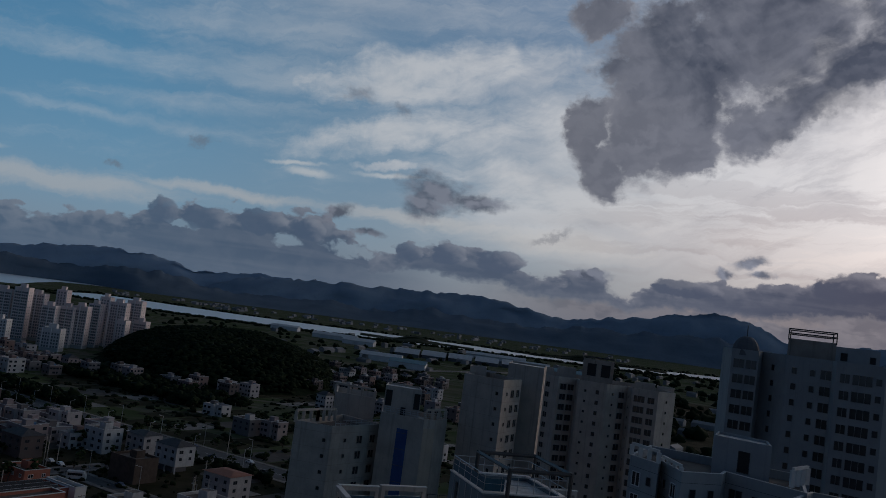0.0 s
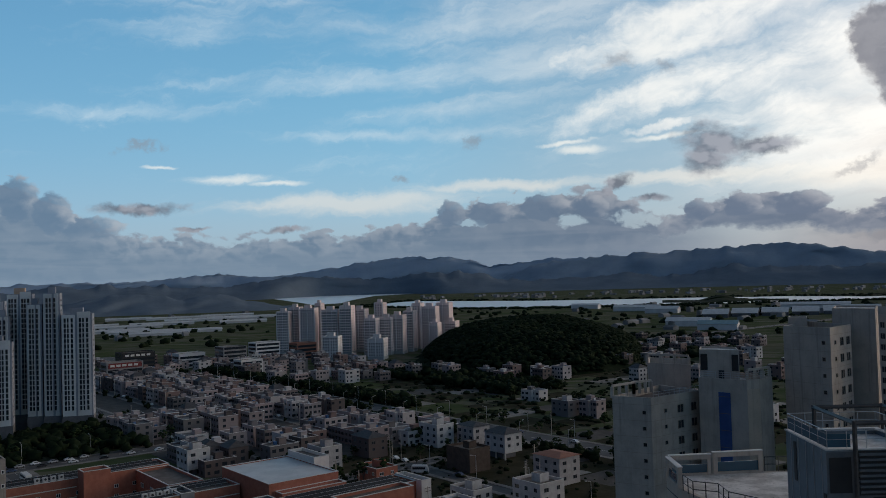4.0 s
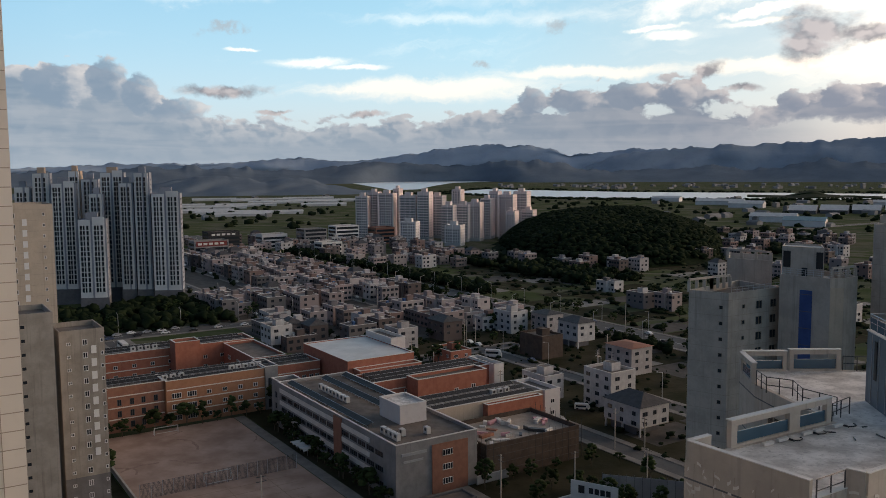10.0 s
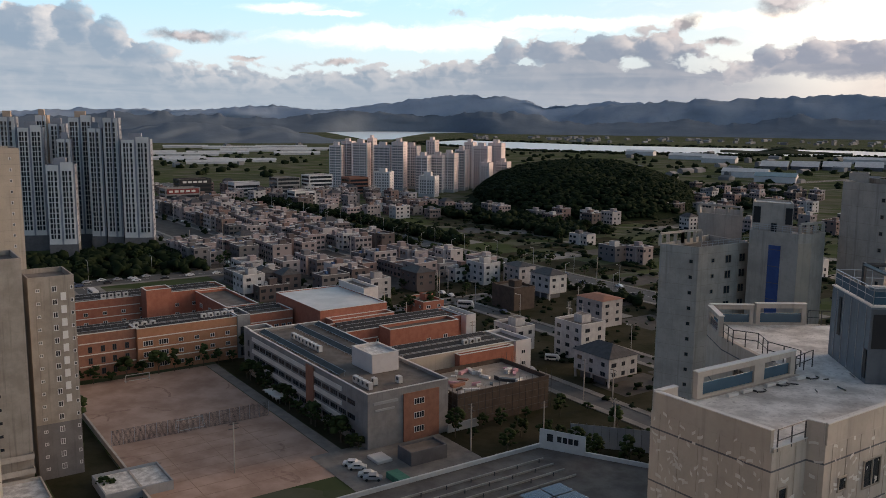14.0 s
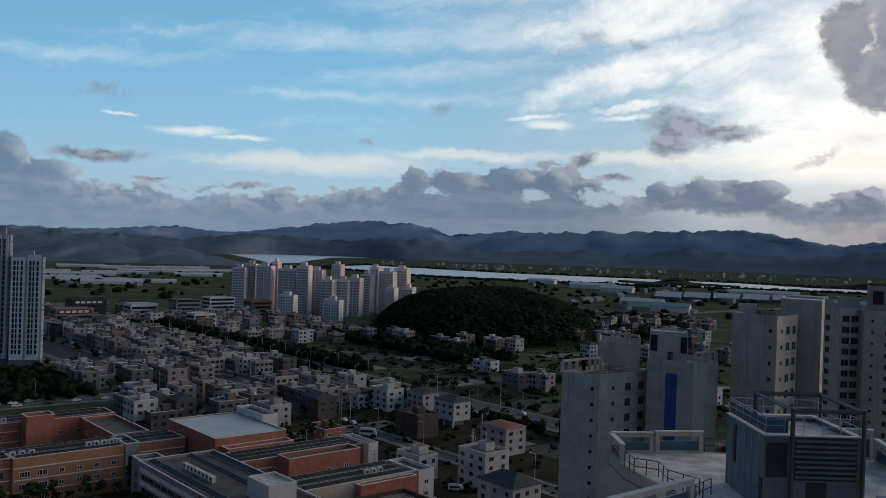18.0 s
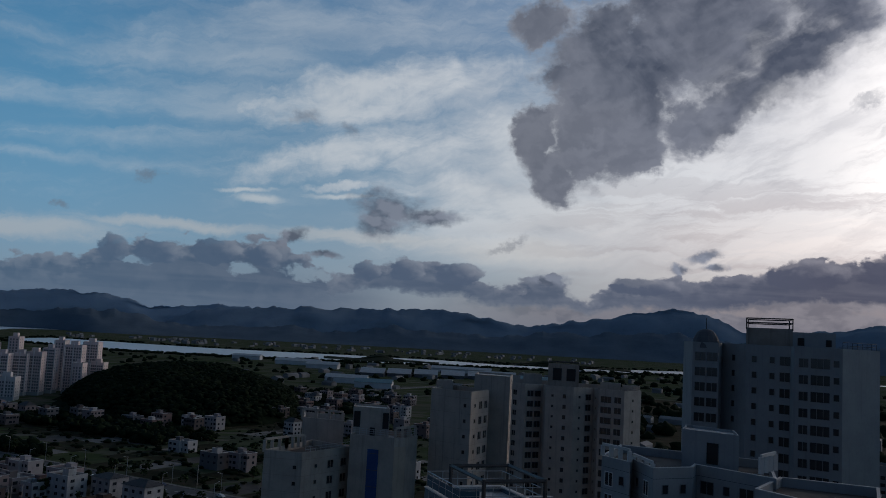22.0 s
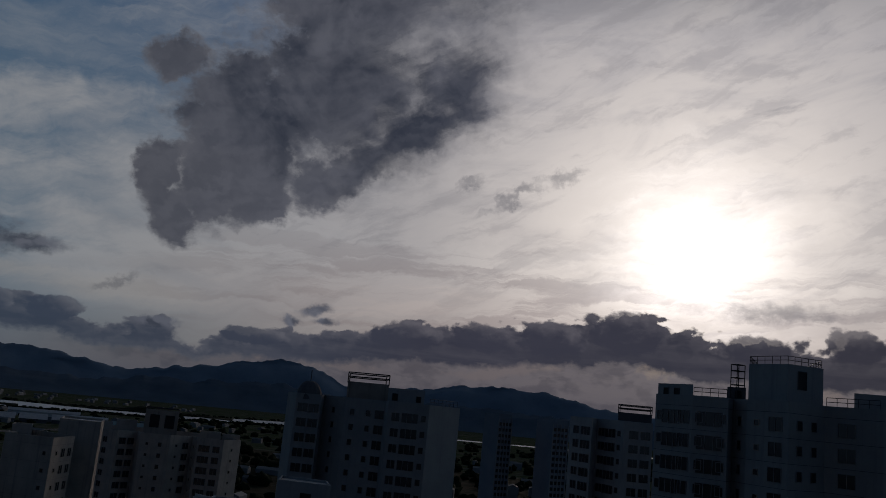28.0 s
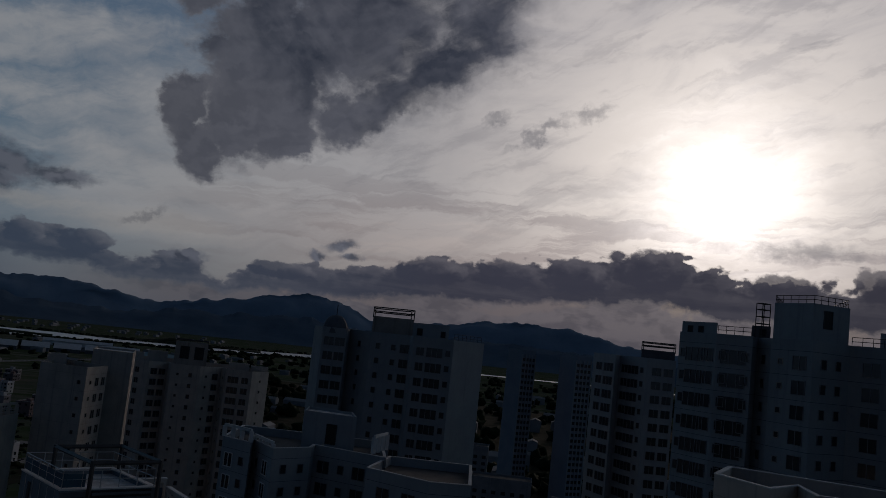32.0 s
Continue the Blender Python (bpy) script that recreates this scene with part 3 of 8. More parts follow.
PENT = material("blue_grey_penthouse_paint", (0.105, 0.14, 0.17), (0.15, 0.19, 0.22), 2.5, 0.6, 0.15, streak=0.4)
YARD = material("dark_town_ground", (0.05, 0.045, 0.042), (0.085, 0.076, 0.07), 6.0, 0.95, 0.3)
BARK = material("bark", (0.10, 0.075, 0.055), (0.14, 0.11, 0.08), 0.6, 0.95, 0.6)
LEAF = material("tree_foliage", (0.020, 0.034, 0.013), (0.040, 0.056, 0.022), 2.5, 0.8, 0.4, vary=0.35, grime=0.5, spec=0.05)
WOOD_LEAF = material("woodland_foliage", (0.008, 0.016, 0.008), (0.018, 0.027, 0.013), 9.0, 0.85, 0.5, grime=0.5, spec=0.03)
# the haze of distance is mixed into these hill colours as blue
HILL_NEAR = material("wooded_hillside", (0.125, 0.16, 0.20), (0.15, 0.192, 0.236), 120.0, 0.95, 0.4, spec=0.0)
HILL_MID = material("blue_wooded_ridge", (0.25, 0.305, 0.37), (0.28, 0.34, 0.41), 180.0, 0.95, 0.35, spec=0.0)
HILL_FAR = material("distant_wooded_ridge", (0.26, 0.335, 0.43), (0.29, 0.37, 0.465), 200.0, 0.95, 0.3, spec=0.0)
PANE = gloss("window_glass", (0.03, 0.035, 0.042), 0.06)
PANE_BLUE = gloss("blue_tinted_glass", (0.05, 0.115, 0.165), 0.08)
FRAME = material("white_window_frame", (0.66, 0.65, 0.64), (0.70, 0.69, 0.68), 1.0, 0.6, 0.05)
SOLAR = gloss("solar_cell", (0.015, 0.025, 0.07), 0.12)
RED = material("red_sign_panel", (0.17, 0.03, 0.03), (0.21, 0.04, 0.035), 2.0, 0.6, 0.05)
BLACK = material("black_panel", (0.02, 0.02, 0.022), (0.03, 0.03, 0.032), 2.0, 0.6, 0.05)
TARP_BLUE = material("blue_tarpaulin", (0.06, 0.13, 0.26), (0.08, 0.16, 0.30), 1.0, 0.6, 0.3)
PINK_FOAM = material("pink_insulation_board", (0.60, 0.30, 0.34), (0.66, 0.36, 0.38), 1.0, 0.8, 0.2)
# near-white base stands in for the bright sky reflected in the river
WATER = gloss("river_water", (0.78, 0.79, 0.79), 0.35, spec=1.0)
# base paler than PANE, painting in the reflection on far panes
FAR_PANE = gloss("far_window_glass", (0.13, 0.135, 0.15), 0.25)
CAR = palette("car_paint", [(0.7, 0.7, 0.7), (0.03, 0.03, 0.035), (0.35, 0.36, 0.38), (0.75, 0.75, 0.74), (0.06, 0.09, 0.16), (0.6, 0.6, 0.58)], 0.35)
HOUSE = palette("house_wall_paint", [(0.295, 0.234, 0.226), (0.172, 0.139, 0.135), (0.426, 0.381, 0.373), (0.221, 0.143, 0.127), (0.139, 0.127, 0.127), (0.492, 0.459, 0.447), (0.205, 0.139, 0.127), (0.344, 0.295, 0.287), (0.107, 0.082, 0.078), (0.361, 0.283, 0.275), (0.164, 0.152, 0.156), (0.271, 0.230, 0.230)])


def farmland():
    m = bpy.data.materials.new("valley_floor")
    m.use_nodes = True
    t = Tree(m.node_tree)
    b = m.node_tree.nodes["Principled BSDF"]
    at = m.node_tree.nodes.new("ShaderNodeTexCoord").outputs["Object"]
    mp = m.node_tree.nodes.new("ShaderNodeMapping")
    mp.inputs["Rotation"].default_value, mp.inputs["Scale"].default_value = (0, 0, radians(34)), (1 / 150, 1 / 55, 1)
    m.node_tree.links.new(at, mp.inputs["Vector"])
    v = m.node_tree.nodes.new("ShaderNodeTexVoronoi")
    v.distance = "CHEBYCHEV"
    v.inputs["Randomness"].default_value = 0.6
    m.node_tree.links.new(mp.outputs[0], v.inputs["Vector"])
    s = m.node_tree.nodes.new("ShaderNodeSeparateColor")
    m.node_tree.links.new(v.outputs["Color"], s.inputs[0])
    field = t.ramp(s.outputs[0], [(0.0, (0.055, 0.075, 0.035)), (0.3, (0.08, 0.10, 0.05)), (0.5, (0.12, 0.12, 0.09)), (0.7, (0.065, 0.085, 0.045)), (1.0, (0.16, 0.15, 0.125))])
    rough = t.noise(at, 1 / 14, 8, 0.65)
    col = t.mix(t.mul(t.smooth(rough, 0.42, 0.75), 0.6), field, (0.05, 0.065, 0.03))
    col = t.mix(t.mul(t.smooth(t.noise(at, 1 / 120, 5), 0.5, 0.72), 0.5), col, (0.16, 0.14, 0.11))
    t.put(b.inputs["Base Color"], col)
    b.inputs["Roughness"].default_value, b.inputs["Specular IOR Level"].default_value = 0.95, 0.0
    return m


VALLEY = farmland()

# ---- building helpers ----
GRID = radians(-34)  # the town's streets run this way and across it
U, V = Vector((math.cos(GRID), math.sin(GRID))), Vector((-math.sin(GRID), math.cos(GRID)))


def uv(u, v):
    """Plan position from town-grid coordinates."""
    p = U * u + V * v
    return (p.x, p.y)


def box(bm, x0, y0, z0, x1, y1, z1, mi=0):
    vs = [bm.verts.new(c) for c in ((x0, y0, z0), (x1, y0, z0), (x1, y1, z0), (x0, y1, z0), (x0, y0, z1), (x1, y0, z1), (x1, y1, z1), (x0, y1, z1))]
    for f in ((3, 2, 1, 0), (4, 5, 6, 7), (0, 1, 5, 4), (1, 2, 6, 5), (2, 3, 7, 6), (3, 0, 4, 7)):
        bm.faces.new([vs[i] for i in f]).material_index = mi


def bar(bm, a, b, r, sides=6, mi=0):
    """A round bar from a to b."""
    a, b = Vector(a), Vector(b)
    q = (b - a).to_track_quat("Z", "Y")
    rings = []
    for p in (a, b):
        rings.append([bm.verts.new(p + q @ Vector((r * math.cos(2 * math.pi * i / sides), r * math.sin(2 * math.pi * i / sides), 0))) for i in range(sides)])
    for i in range(sides):
        j = (i + 1) % sides
        bm.faces.new((rings[0][i], rings[0][j], rings[1][j], rings[1][i])).material_index = mi
    bm.faces.new(rings[0][::-1]).material_index = mi
    bm.faces.new(rings[1]).material_index = mi


def slab(bm, p, q, thick, z0, z1, mi=0):
    """An upright wall piece along the line p to q."""
    p, q = Vector(p[:2]), Vector(q[:2])
    d = (q - p).normalized()
    n = Vector((-d.y, d.x)) * thick / 2
    c = [p + n, p - n, q - n, q + n]
    lo, hi = [bm.verts.new((*k, z0)) for k in c], [bm.verts.new((*k, z1)) for k in c]
    bm.faces.new(lo[::-1]).material_index = mi
    bm.faces.new(hi).material_index = mi
    for i in range(4):
        j = (i + 1) % 4
        bm.faces.new((lo[i], lo[j], hi[j], hi[i])).material_index = mi


def mesh_of(bm, name, mats):
    me = bpy.data.meshes.new(name)
    bmesh.ops.recalc_face_normals(bm, faces=bm.faces)
    bm.to_mesh(me)
    bm.free()
    for m in mats if isinstance(mats, (list, tuple)) else [mats]:
        me.materials.append(m)
    return me


def part(name, bm, mats, parent=None, label="", kind=""):
    """Links a bmesh (or a finished mesh) as one object under its thing."""
    ob = new(name, mesh_of(bm, name, mats) if isinstance(bm, bmesh.types.BMesh) else bm)
    if parent:
        ob.parent = parent
    return tagged(ob, label, kind=kind)


def thing(name, label, category, group="", x=0, y=0, z=0, turn=0):
    e = new(name)
    e.empty_display_size = 1
    e.matrix_basis = pose(x, y, z, 0, 0, turn)
    return tagged(e, label, category, group)


def inset(foot, d):
    """A plan outline, counter-clockwise, drawn in by d."""
    out, n = [], len(foot)
    for i in range(n):
        a, b, c = (Vector(foot[(i + k) % n][:2]) for k in (-1, 0, 1))
        e, f = (b - a).normalized(), (c - b).normalized()
        n1, n2 = Vector((-e.y, e.x)), Vector((-f.y, f.x))
        k = n1 + n2
        k = k / max(0.3, k.dot(n1)) if k.length > 1e-6 else n1
        out.append(tuple(b + k * d))
    return out


def ccw(foot):
    s = sum(a[0] * b[1] - b[0] * a[1] for a, b in zip(foot, foot[1:] + foot[:1]))
    return list(foot) if s > 0 else list(foot)[::-1]


def walls(foot, z0, z1, lip=1.0, thick=0.3):
    """Outer walls with a parapet of that height round the roof. Returns the walls and the roof deck."""
    foot = ccw(foot)
    inner = inset(foot, thick)
    bm = bmesh.new()
    rings = [[bm.verts.new((*p, z)) for p in loop] for loop, z in ((foot, z0), (foot, z1), (inner, z1), (inner, z1 - lip - 0.02))]
    n = len(foot)
    for a, b in zip(rings, rings[1:]):
        for i in range(n):
            j = (i + 1) % n
            bm.faces.new((a[i], a[j], b[j], b[i]))
    deck = bmesh.new()
    deck.faces.new([deck.verts.new((*p, z1 - lip)) for p in inset(foot, thick - 0.05)])
    return bm, deck


def ring(foot, z0, z1, out, inn):
    """A closed band round a plan outline, from out metres outside to inn metres inside."""
    foot = ccw(foot)
    bm = bmesh.new()
    loops = [[bm.verts.new((*p, z)) for p in inset(foot, o)] for o, z in ((-out, z0), (-out, z1), (inn, z1), (inn, z0))]
    n = len(foot)
    for a, b in zip(loops, loops[1:] + loops[:1]):
        for i in range(n):
            j = (i + 1) % n
            bm.faces.new((a[i], a[j], b[j], b[i]))
    return bm


def rails(bm, pts, z, height=1.1, step=1.5, r=0.03, rows=3):
    for a, b in zip(pts, pts[1:]):
        a, b = Vector(a[:2]), Vector(b[:2])
        n = max(1, round((b - a).length / step))
        for i in range(n + 1):
            p = a.lerp(b, i / n)
            bar(bm, (*p, z), (*p, z + height), r, 4)
        for k in range(rows):
            h = z + height * (1 - k / rows)
            bar(bm, (*a, h), (*b, h), r * 0.9, 4)


def rail_parts(name, parent, mat, pts, z, height=1.1, step=1.5, r=0.03, rows=3):
    """A guard rail as parts: each run's rails in one mesh, its posts under it."""
    for a, b in zip(pts, pts[1:]):
        a, b = Vector(a[:2]), Vector(b[:2])
        bm = bmesh.new()
        for k in range(rows):
            bar(bm, (*a, z + height * (1 - k / rows)), (*b, z + height * (1 - k / rows)), r * 0.9, 4)
        run = part(name, bm, mat, parent)
        n = max(1, round((b - a).length / step))
        for i in range(n + 1):
            p = a.lerp(b, i / n)
            bm = bmesh.new()
            bar(bm, (*p, z), (*p, z + height), r, 4)
            part("rail_post", bm, mat, run)


WINDOW_MESHES = {}


def window_mesh(w, h, leaves=2, frame=FRAME, glass=PANE):
    """A window: frame, mullions and set-back panes; it faces -y, its middle at the foot."""
    bar_w = 0.11 if frame is FRAME else 0.07
    key = (round(w, 2), round(h, 2), leaves, frame.name, glass.name)
    if key not in WINDOW_MESHES:
        bm = bmesh.new()
        xs = [-w / 2, -w / 2 + bar_w]
        for i in range(1, leaves):
            x = -w / 2 + w * i / leaves
            xs += [x - bar_w / 2, x + bar_w / 2]
        xs += [w / 2 - bar_w, w / 2]
        zs = [0, bar_w, h - bar_w, h]
        front = [[bm.verts.new((x, -0.08, z)) for z in zs] for x in xs]
        for i in range(len(xs) - 1):
            for k in range(3):
                a, b, c, d = front[i][k], front[i + 1][k], front[i + 1][k + 1], front[i][k + 1]
                if k == 1 and i % 2 == 1:
                    e = [bm.verts.new((v.co.x, -0.015, v.co.z)) for v in (a, b, c, d)]
                    for (p, q), (r, s) in zip(((a, b), (b, c), (c, d), (d, a)), ((e[0], e[1]), (e[1], e[2]), (e[2], e[3]), (e[3], e[0]))):
                        bm.faces.new((p, q, s, r))
                    bm.faces.new(e).material_index = 1
                else:
                    bm.faces.new((a, b, c, d))
        edge_v = [c[0] for c in front] + [front[-1][1], front[-1][2]] + [c[3] for c in front[::-1]] + [front[0][2], front[0][1]]
        back_v = [bm.verts.new((v.co.x, 0.03, v.co.z)) for v in edge_v]
        for i in range(len(edge_v)):
            j = (i + 1) % len(edge_v)
            bm.faces.new((edge_v[j], edge_v[i], back_v[i], back_v[j]))
        WINDOW_MESHES[key] = mesh_of(bm, "window", [frame, glass])
    return WINDOW_MESHES[key]


def windows(parent, p, q, z0, storeys, rise, cols, skip=None):
    """Windows as parts on the wall from p to q (the outside on the right hand): cols are (metres along, width, height, sill, leaves, frame, glass)."""
    p, q = Vector(p[:2]), Vector(q[:2])
    d = (q - p).normalized()
    turn = math.degrees(math.atan2(d.y, d.x))
    inv = parent.matrix_world.inverted() if parent.type != "EMPTY" else Matrix.LocRotScale(*parent.matrix_basis.decompose()).inverted()
    for k in range(storeys):
        for s, w, h, sill, leaves, fr, gl in cols:
            if skip and skip(k, s):
                continue
            c = p + d * s
            ob = new("window", window_mesh(w, h, leaves, fr, gl))
            ob.parent = parent
            ob.matrix_basis = inv @ pose(c.x, c.y, z0 + k * rise + sill, 0, 0, turn)


def joints(parent, foot, zs, mats, depth=0.015, h=0.06):
    """Thin storey lines round a wall."""
    foot = ccw(foot)
    bm = bmesh.new()
    o = inset(foot, -depth)
    n = len(foot)
    for z in zs:
        for i in range(n):
            j = (i + 1) % n
            vs = [bm.verts.new(c) for c in ((*o[i], z), (*o[j], z), (*o[j], z + h), (*o[i], z + h))]
            bm.faces.new(vs)
    return part("storey_joint", bm, mats, parent, kind="stuff")


# ---- ground, river and hills ----
def sheet(name, pts, z, mat, label, kind="structure", category="ground"):
    bm = bmesh.new()
    bm.faces.new([bm.verts.new((*p, z)) for p in ccw(pts)])
    ob = part(name, bm, mat)
    return tagged(ob, label, category, kind=kind)


bm = bmesh.new()
N = 48
for i in range(N + 1):
    for j in range(N + 1):
        bm.verts.new((-6000 + 12000 * i / N, -2000 + 9000 * j / N, 0))
bm.verts.ensure_lookup_table()
for i in range(N):
    for j in range(N):
        a = i * (N + 1) + j
        bm.faces.new((bm.verts[a], bm.verts[a + N + 1], bm.verts[a + N + 2], bm.verts[a + 1]))
tagged(part("ground", bm, VALLEY), "flat valley floor of small fields and bare plots", "ground", kind="structure")


def curve(rows, x):
    return float(np.interp(x, [r[0] for r in rows], [r[1] for r in rows]))


NEAR_BANK = [(-60, 3000), (-30, 2500), (-20, 2370), (-13.4, 2130), (-8, 2130), (-4, 2070), (0, 2030), (4.3, 1995), (8, 1980), (11.4, 2003), (15, 2036), (18.7, 2153), (21.4, 2331), (23, 2440)]
FAR_BANK = [(-60, 3100), (-30, 2600), (-20, 2720), (-13.4, 2410), (-8, 2350), (-4, 2450), (4, 2480), (8, 2490), (11.4, 2520), (15, 2640), (18.7, 2780), (20.2, 2850), (21.4, 2720), (23, 2460)]
LAKE_NEAR = [(17, 4230), (20, 4120), (22.4, 3900), (23.8, 3300), (24.7, 2870), (26.6, 2820), (28, 3380), (29.2, 4000)]
LAKE_FAR = [(17, 4245), (20, 4270), (28, 4280), (29.2, 4100)]


def water(name, label, near, far, a0, a1):
    """A sheet of water between two banks given by bearing and distance."""
    bm = bmesh.new()
    last = None
    for i in range(121):
        a = a0 + (a1 - a0) * i / 120
        wob = 30 * noise.noise((a * 0.3, 0, 0)) + 14 * noise.noise((a * 1.7, 4, 0))
        pair = [bm.verts.new((*bearing(a, curve(near, a) + wob), 0.4)), bm.verts.new((*bearing(a, curve(far, a) + wob * 0.6), 0.4))]
        if last:
            bm.faces.new((last[0], pair[0], pair[1], last[1]))
        last = pair
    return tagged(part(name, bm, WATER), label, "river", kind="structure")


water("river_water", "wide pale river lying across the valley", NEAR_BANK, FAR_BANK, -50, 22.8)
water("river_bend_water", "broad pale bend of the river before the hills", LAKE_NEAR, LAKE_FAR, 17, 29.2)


def ridge(name, label, d, depth, bumps, base, mat, a0, a1, rough=6.0, seed=0.0):
    """A range of hills d metres off: its crest runs through (bearing, degrees over the horizon) or over rounded summits (with a half width)."""
    line = sorted(b[:2] for b in bumps) if len(bumps[0]) == 2 else None
    bm = bmesh.new()
    n, rows = int((a1 - a0) * 7), 14
    grid = []
    for i in range(n + 1):
        a = a0 + (a1 - a0) * i / n
        top = sum(curve(line, a + e) for e in (-0.5, -0.2, 0.1, 0.4)) / 4 if line else max([base] + [base + (h - base) * math.exp(-((a - c) / w) ** 2) for c, h, w in bumps])
        fade = min(1.0, (a - a0) / 4, (a1 - a) / 4)
        crest = EYE + d * math.tan(radians(top))
        ruffle = rough * (noise.fractal((a * 0.7, seed, 0), 0.8, 2.1, 5) - 0.1)
        crest = max(3.0, crest * max(0.02, fade))
        col = []
        for k in range(rows + 1):
            s = k / rows
            spur = 0.13 * math.sin(math.pi * s) * noise.fractal((a * 0.32 + s * 0.9, seed + 9, s * 2.6), 0.9, 2.0, 3)
            h = crest * max(0.0, (math.sin(s * math.pi / 2) ** 1.25 + spur)) + ruffle * max(0.02, fade) * s ** 3 if k else -2.0
            col.append(bm.verts.new((*bearing(a, d - depth * (1 - s) * (1 - 0.85 * math.exp(-((a - 23.5) / 4.5) ** 4) if depth > 400 else 1) + (60 if depth < 400 else 25) * noise.noise((a * 0.4 + s, s * 3, seed))), h)))
        col.append(bm.verts.new((*bearing(a, d + depth * 0.5), -2.0)))
        grid.append(col)
    for c, e in zip(grid, grid[1:]):
        for k in range(rows + 1):
            bm.faces.new((c[k], e[k], e[k + 1], c[k + 1])).smooth = True
    return tagged(part(name, bm, mat), label, "hills", kind="structure")


# ranges get bluer and paler paint with distance, in place of haze
ridge("far_mountains", "faint mountains on the skyline, coloured with blue haze", 4880, 160,
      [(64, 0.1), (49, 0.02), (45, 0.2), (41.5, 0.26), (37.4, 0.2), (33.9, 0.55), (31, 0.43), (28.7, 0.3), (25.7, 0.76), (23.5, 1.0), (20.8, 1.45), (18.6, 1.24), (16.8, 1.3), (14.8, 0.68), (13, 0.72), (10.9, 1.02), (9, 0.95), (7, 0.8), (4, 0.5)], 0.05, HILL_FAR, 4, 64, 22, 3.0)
ridge("mid_mountains", "long wooded mountain ridge in haze-tinted blue-grey", 4640, 250,
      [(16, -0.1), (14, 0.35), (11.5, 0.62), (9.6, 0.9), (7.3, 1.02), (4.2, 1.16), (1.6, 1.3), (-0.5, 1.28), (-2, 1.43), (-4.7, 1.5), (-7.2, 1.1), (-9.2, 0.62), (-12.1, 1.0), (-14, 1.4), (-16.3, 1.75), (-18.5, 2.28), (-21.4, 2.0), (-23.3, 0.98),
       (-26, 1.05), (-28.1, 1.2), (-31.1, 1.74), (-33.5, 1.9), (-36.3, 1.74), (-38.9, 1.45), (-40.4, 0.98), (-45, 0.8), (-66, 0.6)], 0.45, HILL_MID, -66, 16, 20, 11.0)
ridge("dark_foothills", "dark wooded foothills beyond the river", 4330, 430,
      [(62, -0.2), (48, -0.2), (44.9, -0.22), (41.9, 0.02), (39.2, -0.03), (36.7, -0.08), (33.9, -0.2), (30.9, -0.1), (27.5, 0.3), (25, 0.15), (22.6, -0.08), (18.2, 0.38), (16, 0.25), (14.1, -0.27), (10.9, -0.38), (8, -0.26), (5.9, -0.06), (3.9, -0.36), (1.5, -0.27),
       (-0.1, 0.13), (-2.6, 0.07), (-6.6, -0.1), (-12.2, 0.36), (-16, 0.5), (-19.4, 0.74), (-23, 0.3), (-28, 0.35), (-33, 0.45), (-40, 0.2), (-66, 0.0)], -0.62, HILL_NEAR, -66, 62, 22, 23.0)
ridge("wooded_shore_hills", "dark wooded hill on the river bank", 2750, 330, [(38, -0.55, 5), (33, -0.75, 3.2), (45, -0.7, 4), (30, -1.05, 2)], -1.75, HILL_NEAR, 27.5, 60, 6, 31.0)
ridge("river_island", "low dark wooded island in the river", 2230, 130, [(0.1, -1.62, 1.3), (-1.3, -1.85, 0.8)], -2.1, WOOD_LEAF, -4.0, 3.6, 3, 41.0)
ridge("wooded_spit", "low wooded spit beside the river", 2480, 120, [(-11.5, -1.45, 2.0), (-9.3, -1.65, 1.5), (-13.6, -1.62, 1)], -1.9, WOOD_LEAF, -16.5, -6.5, 3, 47.0)

# ---- the unfinished towers next door ----
def fan(*rows):
    return [bearing(a, d) for a, d in rows]


def shift(foot, z):
    return [(*p, z) for p in foot]


def tower(name, label, foot, z1, mat, cols=None, rise=2.85, lip=1.1, deck=None, lines=None, group="unfinished apartment towers", low=0.0, coping=None):
    """An apartment tower: walls with a parapet, roof, storey lines and windows edge by edge (fractions of the edge)."""
    t = thing(name, label, "apartment building", group)
    foot = ccw(foot)
    bm, dk = walls(foot, 0.0, z1, lip)
    part("wall", bm, mat, t)
    part("roof", dk, deck or ROOF, t)
    top = z1 - lip - 0.3
    storeys = int((top - low) / rise)
    if lines:
        joints(t, foot, [top - k * rise + 0.05 for k in range(storeys)], lines)
    for i, rows in (cols or {}).items():
        p, q = Vector(foot[i]), Vector(foot[(i + 1) % len(foot)])
        n = (q - p).length
        windows(t, p, q, top - storeys * rise, storeys, rise, [(s * n, *rest) for s, *rest in rows])
    if coping:
        part("coping", ring(foot, z1 + 0.003, z1 + 0.07, 0.04, 0.34), coping, t)
    return t


